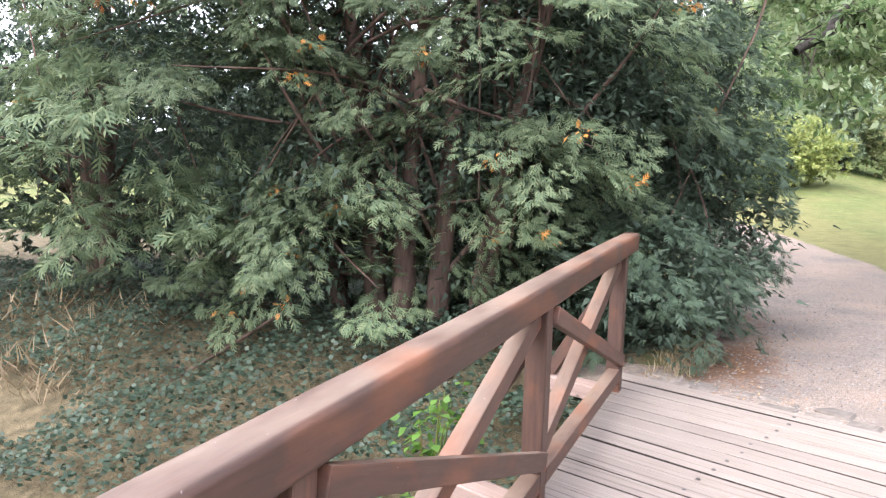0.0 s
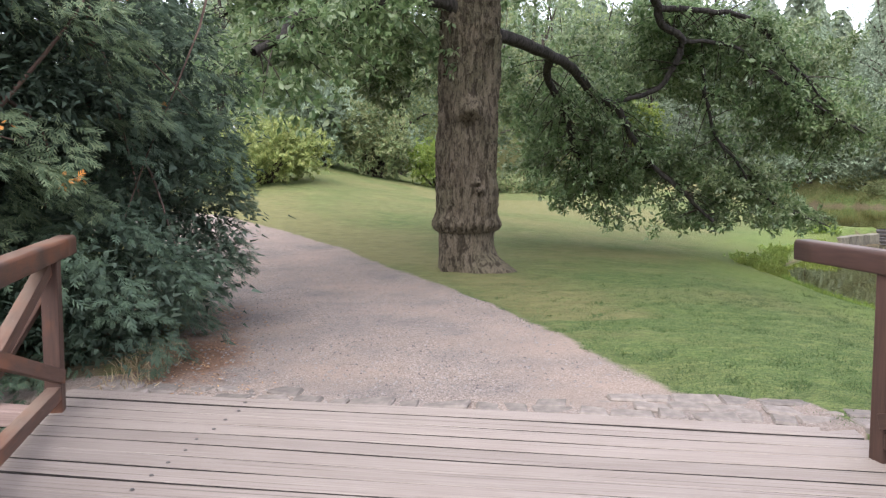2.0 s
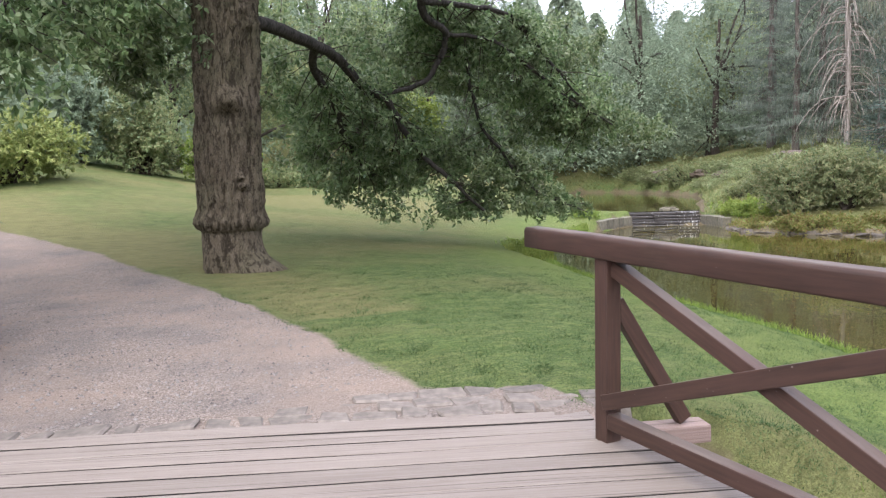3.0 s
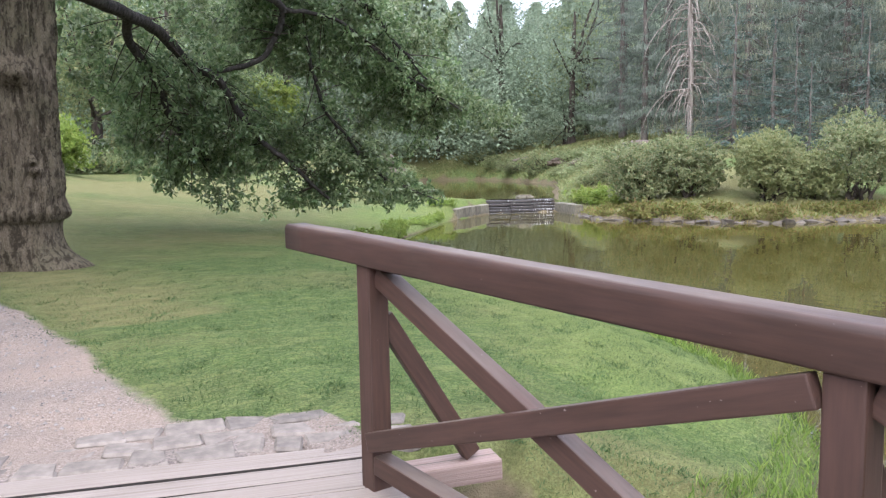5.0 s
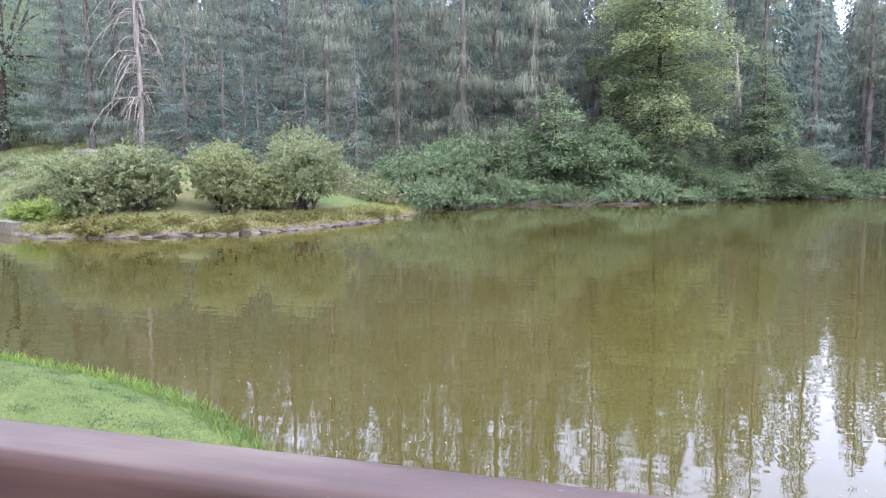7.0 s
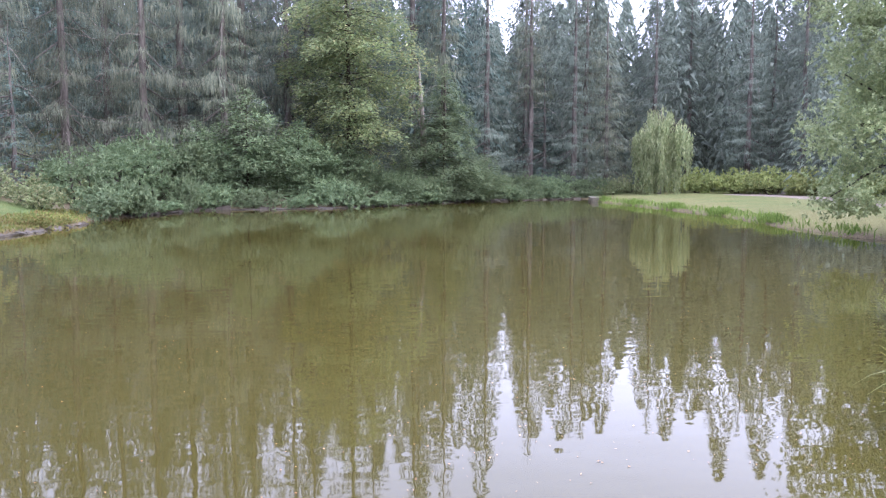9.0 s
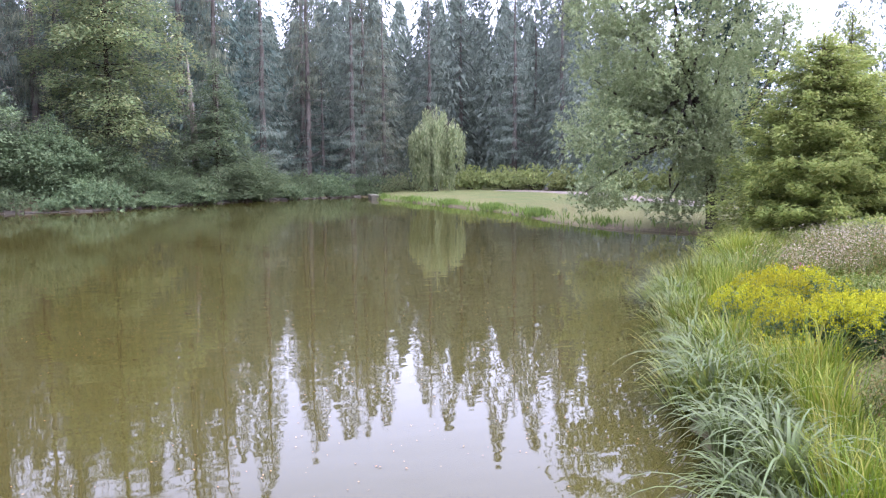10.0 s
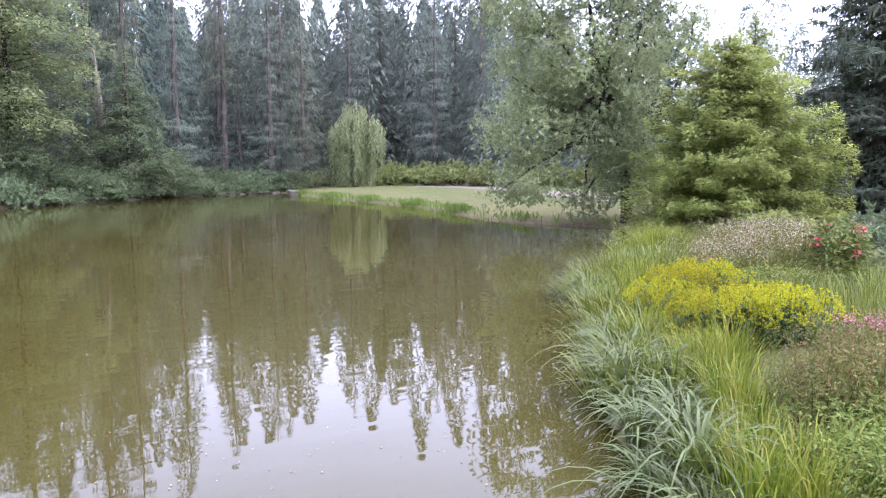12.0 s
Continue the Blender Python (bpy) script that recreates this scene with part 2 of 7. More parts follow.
def water_mat():
    """Murky water, almost still: low wavelets whose crests lie across the pond, stronger in some reaches."""
    k = Mat("murky_pond_water", 0.02)
    c = k.ramp(k.noise(0.12, 3), [(0.3, (0.043, 0.036, 0.008)), (0.7, (0.052, 0.0435, 0.011))])
    k.colour(c)
    k.b.inputs["IOR"].default_value = 1.33

    def waves(scale, detail, turn, stretch):
        tc = k.node("ShaderNodeTexCoord")
        mp = k.node("ShaderNodeMapping", Scale=stretch, Rotation=(0, 0, radians(turn)))
        k.link(tc.outputs["Object"], mp.inputs[0])
        n = k.node("ShaderNodeTexNoise", Scale=scale, Detail=detail, Roughness=0.5)
        k.link(mp.outputs[0], n.inputs[0])
        return n.outputs[0]

    def times(a, b, how="MULTIPLY"):
        n = k.node("ShaderNodeMath")
        n.operation = how
        for socket, v in zip(n.inputs, (a, b)):
            if isinstance(v, (int, float)):
                socket.default_value = v
            else:
                k.link(v, socket)
        return n.outputs[0]

    ripple = times(waves(2.6, 1.0, 28, (1.0, 0.42, 1.0)), 0.0042)
    small = times(waves(7.5, 0.6, 12, (1.0, 0.5, 1.0)), 0.00085)
    swell = times(waves(0.55, 1.0, 40, (1.0, 0.6, 1.0)), 0.006)
    where = k.span(k.noise(0.09, 2), 0.35, 0.65, 0.35, 1.0)
    h = times(times(times(ripple, small, "ADD"), where), swell, "ADD")
    k.bump(h, 1.0, 1.0)
    return k.m


def stone_mat(name, dark, light, scale=12, rough=0.85):
    k = Mat(name, rough)
    f = k.noise(scale, 6)
    c = k.ramp(f, [(0.3, dark), (0.7, light)])
    oi = k.node("ShaderNodeObjectInfo")
    hsv = k.node("ShaderNodeHueSaturation")
    k.link(k.span(oi.outputs["Random"], 0, 1, 0.75, 1.2), hsv.inputs["Value"])
    k.link(c, hsv.inputs["Color"])
    k.colour(hsv.outputs[0]).bump(f, 0.5, 0.01)
    return k.m


PAINT, DECK, BEAM = painted_wood(), deck_wood(), deck_wood("raw_beam_wood", 0.5)
DECKSIDE = stone_mat("near_black_plank_edge", (0.012, 0.01, 0.009), (0.035, 0.028, 0.023), 30, 0.95)
GROUND, WATER = ground_mat(), water_mat()
# Left railing: more orange wear, and open-sky light painted in by the higher tone.
LITWORNPAINT = painted_wood("worn_lit_red_brown_timber", 1.5, 1.0, (0.13, 0.05, 0.024))
SETT = stone_mat("grey_sett_stone", (0.082, 0.068, 0.057), (0.18, 0.151, 0.129))
WALLSTONE = stone_mat("light_wall_stone", (0.075, 0.066, 0.046), (0.175, 0.155, 0.112), 7)
WETSTONE = stone_mat("wet_dark_stone", (0.021, 0.018, 0.016), (0.060, 0.051, 0.045), rough=0.35)
SHOREROCK = stone_mat("damp_earth_and_stone", (0.03, 0.025, 0.02), (0.11, 0.09, 0.07), 5, 0.8)
ROCK = stone_mat("reddish_earth_rock", (0.045, 0.033, 0.023), (0.125, 0.093, 0.068), 4)
FOAM = stone_mat("white_water", (0.6, 0.6, 0.6), (0.8, 0.8, 0.8), 20, 0.4)
IRON = stone_mat("dark_iron_nail", (0.03, 0.028, 0.027), (0.06, 0.05, 0.045), 50, 0.6)
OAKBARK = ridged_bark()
PEBBLE = stone_mat("pale_pebble", (0.1, 0.085, 0.075), (0.3, 0.265, 0.24), 30)
DARKGRIT = stone_mat("dark_grit", (0.04, 0.034, 0.03), (0.1, 0.085, 0.075), 30)
LIMBBARK = bark_mat("oak_limb_bark", (0.016, 0.014, 0.012), (0.055, 0.048, 0.042), 20)
DARKBARK = bark_mat("dark_bark", (0.025, 0.02, 0.016), (0.075, 0.06, 0.048))
REDBARK = bark_mat("yew_bark", (0.045, 0.03, 0.024), (0.13, 0.088, 0.07))
GREYBARK = bark_mat("grey_bark", (0.06, 0.05, 0.043), (0.16, 0.138, 0.118))
DEADWOOD = bark_mat("bleached_dead_wood", (0.15, 0.128, 0.108), (0.29, 0.25, 0.215))

YEW = leaf_mat("yew_needles", [(0.075, 0.108, 0.062), (0.102, 0.14, 0.078), (0.135, 0.172, 0.094), (0.175, 0.205, 0.112)], 0.45, 0.6, 0.35)
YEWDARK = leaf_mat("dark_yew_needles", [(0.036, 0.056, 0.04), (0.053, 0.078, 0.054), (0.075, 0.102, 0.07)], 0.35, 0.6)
YEWSIDE = leaf_mat("deep_green_yew_needles", [(0.042, 0.064, 0.042), (0.058, 0.084, 0.053), (0.08, 0.108, 0.066)], 0.35, 0.55)
BROWNTIP = leaf_mat("browned_yew_tips", [(0.36, 0.13, 0.03), (0.5, 0.2, 0.06)], 0.3)
# The palest stop paints sky glints on a share of the leaves.
OAKLEAF = leaf_mat("oak_leaves", [(0.075, 0.125, 0.05), (0.14, 0.205, 0.082), (0.22, 0.285, 0.13), (0.33, 0.38, 0.22)], 0.52, 0.33)
# Light needle stops: the haze of distance is put into this colour.
SPRUCE = leaf_mat("spruce_needles", [(0.114, 0.139, 0.112), (0.153, 0.178, 0.142), (0.196, 0.22, 0.17)], 0.38, 0.65, 0.4)
SLOPEGRASS = leaf_mat("dry_slope_grass", [(0.15, 0.185, 0.075), (0.21, 0.235, 0.095), (0.28, 0.26, 0.125)], 0.5, 0.7)
BLUESPRUCE = leaf_mat("young_spruce_needles", [(0.058, 0.085, 0.072), (0.082, 0.115, 0.095), (0.112, 0.148, 0.12)], 0.3, 0.6, 0.3)
SPRUCEDARK = leaf_mat("dark_spruce_needles", [(0.08, 0.1, 0.066), (0.112, 0.135, 0.088), (0.15, 0.165, 0.112)], 0.4, 0.7, 0.3)
# Paler needles, with far haze painted into their stops.
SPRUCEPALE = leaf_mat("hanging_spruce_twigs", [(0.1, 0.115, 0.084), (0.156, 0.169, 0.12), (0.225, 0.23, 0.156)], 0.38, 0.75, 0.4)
# Leaf tones raised to hold the haze over the far trees.
FARGREEN = leaf_mat("broad_leaves", [(0.16, 0.205, 0.14), (0.215, 0.265, 0.178), (0.275, 0.32, 0.215)], 0.45, 0.6, 0.3)
MAPLE = leaf_mat("yellowing_maple_leaves", [(0.15, 0.205, 0.1), (0.21, 0.265, 0.12), (0.27, 0.31, 0.14), (0.35, 0.335, 0.16)], 0.5, 0.5)
GREYOAK = leaf_mat("grey_green_oak_leaves", [(0.195, 0.235, 0.118), (0.255, 0.295, 0.145), (0.315, 0.345, 0.175), (0.37, 0.39, 0.21)], 0.55, 0.5, 0.3)
YELLOWRHODO = leaf_mat("yellowed_rhododendron_leaves", [(0.16, 0.195, 0.085), (0.22, 0.245, 0.105), (0.3, 0.28, 0.135)], 0.5, 0.5)
RHODO = leaf_mat("rhododendron_leaves", [(0.14, 0.185, 0.09), (0.2, 0.25, 0.115), (0.27, 0.3, 0.145), (0.34, 0.31, 0.17)], 0.5, 0.5)
SHRUB = leaf_mat("shrub_leaves", [(0.1, 0.142, 0.074), (0.15, 0.195, 0.098), (0.21, 0.255, 0.13)], 0.45, 0.6)
LIME = leaf_mat("lime_green_leaves", [(0.15, 0.225, 0.045), (0.22, 0.29, 0.065), (0.31, 0.35, 0.09)], 0.5, 0.5)
GOLDLEAF = leaf_mat("yellow_green_hedge", [(0.18, 0.23, 0.08), (0.26, 0.305, 0.105), (0.37, 0.375, 0.145)], 0.45, 0.6)
WILLOWLEAF = leaf_mat("willow_leaves", [(0.25, 0.315, 0.16), (0.36, 0.42, 0.21), (0.47, 0.505, 0.275)], 0.55, 0.5)
CYPRESS = leaf_mat("bald_cypress_needles", [(0.205, 0.25, 0.075), (0.275, 0.318, 0.09), (0.345, 0.375, 0.11), (0.43, 0.42, 0.14)], 0.5, 0.8, 0.25)
# Dark blade stops: the oak's shade over the near lawn is in this colour.
GRASS = leaf_mat("lawn_blades", [(0.028, 0.055, 0.018), (0.05, 0.086, 0.027), (0.078, 0.118, 0.04), (0.13, 0.148, 0.06)], 0.4, 0.6)
SEDGE = leaf_mat("long_grass_blades", [(0.08, 0.118, 0.011), (0.13, 0.17, 0.018), (0.18, 0.212, 0.032), (0.27, 0.26, 0.065)], 0.4, 0.42)
SHOREGRASS = leaf_mat("fresh_shore_grass_blades", [(0.075, 0.12, 0.022), (0.125, 0.18, 0.036), (0.19, 0.235, 0.06)], 0.42, 0.5)
IRIS = leaf_mat("blue_green_sedge_blades", [(0.05, 0.082, 0.02), (0.088, 0.126, 0.032), (0.145, 0.18, 0.055), (0.23, 0.24, 0.095)], 0.35, 0.36)
LIMEGRASS = leaf_mat("yellow_green_grass_blades", [(0.1, 0.142, 0.011), (0.155, 0.2, 0.018), (0.225, 0.255, 0.028), (0.32, 0.285, 0.065)], 0.42, 0.45)
BROWNHERB = leaf_mat("browning_herb_leaves", [(0.1, 0.125, 0.03), (0.16, 0.175, 0.045), (0.215, 0.19, 0.065), (0.22, 0.14, 0.07)], 0.45, 0.6)
GOLDENROD = leaf_mat("goldenrod_flowers", [(0.26, 0.27, 0.01), (0.36, 0.345, 0.012), (0.46, 0.42, 0.015)], 0.4, 0.8, 0.1)
BLUEHERB = leaf_mat("blue_green_herb_leaves", [(0.04, 0.075, 0.034), (0.065, 0.108, 0.046), (0.095, 0.142, 0.062)], 0.35, 0.5)
HERB = leaf_mat("herb_leaves", [(0.065, 0.105, 0.02), (0.105, 0.15, 0.03), (0.155, 0.19, 0.045), (0.2, 0.165, 0.055)], 0.3, 0.5)
WHITEFLOWER = leaf_mat("faded_white_pink_flowers", [(0.38, 0.3, 0.22), (0.5, 0.42, 0.33), (0.28, 0.21, 0.13)], 0.2, 0.7)
ROSEPETAL = leaf_mat("pink_red_petals", [(0.6, 0.05, 0.1), (0.7, 0.12, 0.2)], 0.25, 0.6)
PINKPETAL = leaf_mat("pink_aster_petals", [(0.36, 0.09, 0.16), (0.46, 0.15, 0.24), (0.5, 0.26, 0.28)], 0.25, 0.6)
IVY = leaf_mat("ivy_leaves", [(0.024, 0.04, 0.028), (0.038, 0.06, 0.04), (0.062, 0.088, 0.058)], 0.25, 0.4)
FRESH = leaf_mat("fresh_green_leaves", [(0.08, 0.17, 0.03), (0.12, 0.23, 0.045)], 0.45, 0.45)
DEADGRASS = leaf_mat("dry_brown_stalks", [(0.2, 0.15, 0.09), (0.34, 0.27, 0.17)], 0.2, 0.7)
LITTER = leaf_mat("fallen_brown_leaves", [(0.12, 0.06, 0.03), (0.28, 0.15, 0.07), (0.36, 0.24, 0.12)], 0.1, 0.7)

# ---- making meshes ----


def mesh_of(name, verts, faces, material):
    """A mesh from arrays; faces all have the same number of corners."""
    me = bpy.data.meshes.new(name)
    verts, faces = np.asarray(verts, np.float32), np.asarray(faces, np.int32)
    me.vertices.add(len(verts))
    me.vertices.foreach_set("co", verts.ravel())
    n, k = faces.shape
    me.loops.add(n * k)
    me.loops.foreach_set("vertex_index", faces.ravel())
    me.polygons.add(n)
    me.polygons.foreach_set("loop_start", np.arange(0, n * k, k, dtype=np.int32))
    me.update(calc_edges=True)
    me.materials.append(material)
    return me


def join(*pairs):
    verts, faces, at = [], [], 0
    for v, f in pairs:
        verts.append(v)
        faces.append(np.asarray(f) + at)
        at += len(v)
    return np.concatenate(verts), np.concatenate(faces)


def smooth(me):
    me.polygons.foreach_set("use_smooth", np.ones(len(me.polygons), bool))
    return me


def put(name, me, parent=None, label=""):
    ob = new(name, me)
    if parent is not None:
        ob.parent = parent
    if label:
        ob["label"] = label
    return ob


def part(name, bm, material, parent, label=""):
    me = bpy.data.meshes.new(name)
    bm.to_mesh(me)
    bm.free()
    me.materials.append(material)
    return put(name, me, parent, label)


def empty(name, x, y, z, label, category, group="", turn=0.0):
    ob = new(name)
    ob.empty_display_size = 0.2
    ob.matrix_basis = pose(x, y, z, 0, 0, turn)
    return tagged(ob, label, category, group)


def unit(a):
    return a / np.maximum(np.linalg.norm(a, axis=-1, keepdims=True), 1e-9)


KITE_V = np.array([(0, 0, 0), (0.45, 0.5, 0.12), (1, 0, -0.05), (0.45, -0.5, 0.12)])
KITE_F = np.array([(0, 1, 2, 3)])


SPIKE = (np.array([(0, 0.5, 0), (0, -0.5, 0), (1, 0, 0)]), np.array([(0, 1, 2)]))


BLADE_V = np.array([(0, 0.5, 0), (0, -0.5, 0), (0.45, 0.42, 0.04), (0.45, -0.42, 0.04), (0.8, 0.26, -0.06), (0.8, -0.26, -0.06), (1, 0.02, -0.24), (1, -0.02, -0.24)])
BLADE_F = np.array([(0, 1, 3, 2), (2, 3, 5, 4), (4, 5, 7, 6)])


def stamp(tpl, at, along, normal, length, width):
    """Copies of a template: at each place, along its way, lying in the plane of normal."""
    tv, tf = tpl
    along = unit(along)
    side = unit(np.cross(normal, along))
    up = np.cross(along, side)
    length, width = np.broadcast_to(length, len(at)), np.broadcast_to(width, len(at))
    v = (at[:, None] + tv[None, :, 0, None] * (along * length[:, None])[:, None]
         + tv[None, :, 1, None] * (side * width[:, None])[:, None] + tv[None, :, 2, None] * (up * length[:, None])[:, None])
    f = tf[None] + (np.arange(len(at)) * len(tv))[:, None, None]
    return v.reshape(-1, 3), f.reshape(-1, tf.shape[1])


def tube(points, radii, sides=7, rough=0.0, rng=None):
    """A tapering round limb along points."""
    p = np.asarray(points, float)
    r = np.asarray(radii, float)
    way = unit(np.gradient(p, axis=0))
    ref = np.where(np.abs(way[:, 2:]) > 0.9, np.array([[1.0, 0, 0]]), np.array([[0, 0, 1.0]]))
    a = unit(np.cross(way, ref))
    b = np.cross(way, a)
    ang = np.linspace(0, 2 * math.pi, sides, endpoint=False)
    wob = 1 + (rng.normal(0, rough, (len(p), sides)) if rng is not None and rough else 0)
    ring = (np.cos(ang)[None, :, None] * a[:, None] + np.sin(ang)[None, :, None] * b[:, None]) * (r[:, None] * wob)[..., None]
    v = (p[:, None] + ring).reshape(-1, 3)
    f = [(i * sides + j, i * sides + (j + 1) % sides, (i + 1) * sides + (j + 1) % sides, (i + 1) * sides + j) for i in range(len(p) - 1) for j in range(sides)]
    return v, np.array(f)


def bend(points, n):
    """A rounded line through points, n steps a span."""
    p = np.asarray(points, float)
    out = []
    q = np.vstack([2 * p[0] - p[1], p, 2 * p[-1] - p[-2]])
    for i in range(len(p) - 1):
        a, b, c, d = q[i : i + 4]
        for t in np.linspace(0, 1, n, endpoint=False):
            out.append(0.5 * (2 * b + (c - a) * t + (2 * a - 5 * b + 4 * c - d) * t**2 + (3 * b - a - 3 * c + d) * t**3))
    out.append(p[-1])
    return np.array(out)


def box_bm(lo, hi, bevel=0.006):
    bm = bmesh.new()
    bmesh.ops.create_cube(bm, size=1)
    for v in bm.verts:
        v.co = Vector([lo[i] + (v.co[i] + 0.5) * (hi[i] - lo[i]) for i in range(3)])
    if bevel:
        bmesh.ops.bevel(bm, geom=bm.edges[:], offset=bevel, segments=2, affect="EDGES", profile=0.6)
    return bm


def beam(name, a, b, wide, high, material, parent, bevel=0.01, label="", up=(0, 0, 1), cut=None):
    """A squared timber from a to b (middle line), wide across and high along up; its own length lies along local y."""
    a, b = Vector(a), Vector(b)
    y = (b - a).normalized()
    x = y.cross(Vector(up)).normalized()
    z = x.cross(y)
    bm = box_bm((-wide / 2, 0, -high / 2), (wide / 2, (b - a).length, high / 2), bevel)
    if cut is not None:
        for v in bm.verts:
            v.co.y += cut * v.co.z
    ob = part(name, bm, material, parent, label)
    m = Matrix((x, y, z)).transposed().to_4x4()
    ob.matrix_basis = Matrix.Translation(a) @ m
    return ob


# ---- the lie of the land ----
WATER_Z, UPPER_Z = -0.9, -0.27
POND = [(-1.5, 2.5), (3.9, 2.3), (6.0, 2.5), (7.5, 3.1), (8.3, 3.9), (9.0, 4.9), (9.6, 6.3), (10.1, 8.3), (10.6, 10.3), (11.3, 13.0), (12.1, 15.2),
        (13.3, 18.0), (15.2, 20.3), (20.6, 25.1), (25.1, 27.6), (28.2, 26.2), (27.0, 23.6), (25.5, 21.4), (26.4, 17.8), (28.3, 15.0), (31.8, 13.3),
        (35.4, 12.4), (41.0, 12.0), (43.0, 12.6), (46.5, 11.5), (54.0, 9.0), (55.2, 0.5), (62.0, -6.3), (67.0, -11.8), (72.5, -23.0), (64.5, -21.2),
        (53.6, -21.2), (42.0, -20.6), (33.5, -18.7), (28.5, -18.3), (24.7, -19.9), (20.0, -23.0), (14.5, -25.5), (13.0, -23.5), (17.6, -19.8), (20.6, -16.4),
        (17.3, -12.6), (14.9, -9.7), (13.0, -7.85), (9.75, -5.5), (8.05, -4.2), (5.9, -3.35), (3.9, -3.2), (-1.5, -3.4), (-5.0, -4.0), (-14.0, -3.0),
        (-14.0, 2.2), (-5.2, 3.0), (-3.0, 2.8)]
UPPER = [(25.45, 28.3), (28.6, 26.9), (31.0, 29.0), (36.0, 34.0), (42.0, 39.5), (47.5, 46.0), (52.0, 55.0), (55.0, 64.0), (52.0, 68.0), (46.0, 64.0), (39.0, 55.0), (33.0, 47.0), (28.0, 37.0), (24.5, 31.5)]
ROAD = [(1.0, 4.4), (1.15, 8.0), (0.98, 12.0), (0.07, 16.8), (-1.2, 19.5), (-2.8, 22.4), (-7.0, 27.0), (-16.0, 31.0)]
ROAD_HALF = [1.95, 1.85, 1.75, 1.75, 1.75, 1.75, 1.7, 1.7]
DECK_END, SKEW = 4.63, radians(20.2)
PLANK_U, PLANK_N = (math.cos(SKEW), -math.sin(SKEW)), (math.sin(SKEW), math.cos(SKEW))


def inside(x, y, poly):
    res = np.zeros(np.shape(x), bool)
    for (x0, y0), (x1, y1) in zip(poly, poly[1:] + poly[:1]):
        hit = (y0 > y) != (y1 > y)
        res ^= hit & (x < (x1 - x0) * (y - y0) / (y1 - y0 + 1e-12) + x0)
    return res


def off(x, y, poly, closed=True):
    best = np.full(np.shape(x), 1e9)
    for (x0, y0), (x1, y1) in zip(poly, poly[1:] + poly[:1] if closed else poly[1:]):
        dx, dy = x1 - x0, y1 - y0
        t = np.clip(((x - x0) * dx + (y - y0) * dy) / (dx * dx + dy * dy), 0, 1)
        best = np.minimum(best, np.hypot(x - x0 - t * dx, y - y0 - t * dy))
    return np.where(inside(x, y, poly), -best, best) if closed else best


def ease(a, b, v):
    t = np.clip((v - a) / (b - a), 0, 1)
    return t * t * (3 - 2 * t)


def road_share(x, y):
    """1 on the gravel path, falling to 0 across its edge."""
    best = np.full(np.shape(x), -9.0)
    for (x0, y0), (x1, y1), w0, w1 in zip(ROAD, ROAD[1:], ROAD_HALF, ROAD_HALF[1:]):
        dx, dy = x1 - x0, y1 - y0
        t = np.clip(((x - x0) * dx + (y - y0) * dy) / (dx * dx + dy * dy), 0, 1)
        best = np.maximum(best, w0 + (w1 - w0) * t - np.hypot(x - x0 - t * dx, y - y0 - t * dy))
    return best + 0.03 * np.sin(2.9 * y + 2.3 * np.sin(x))


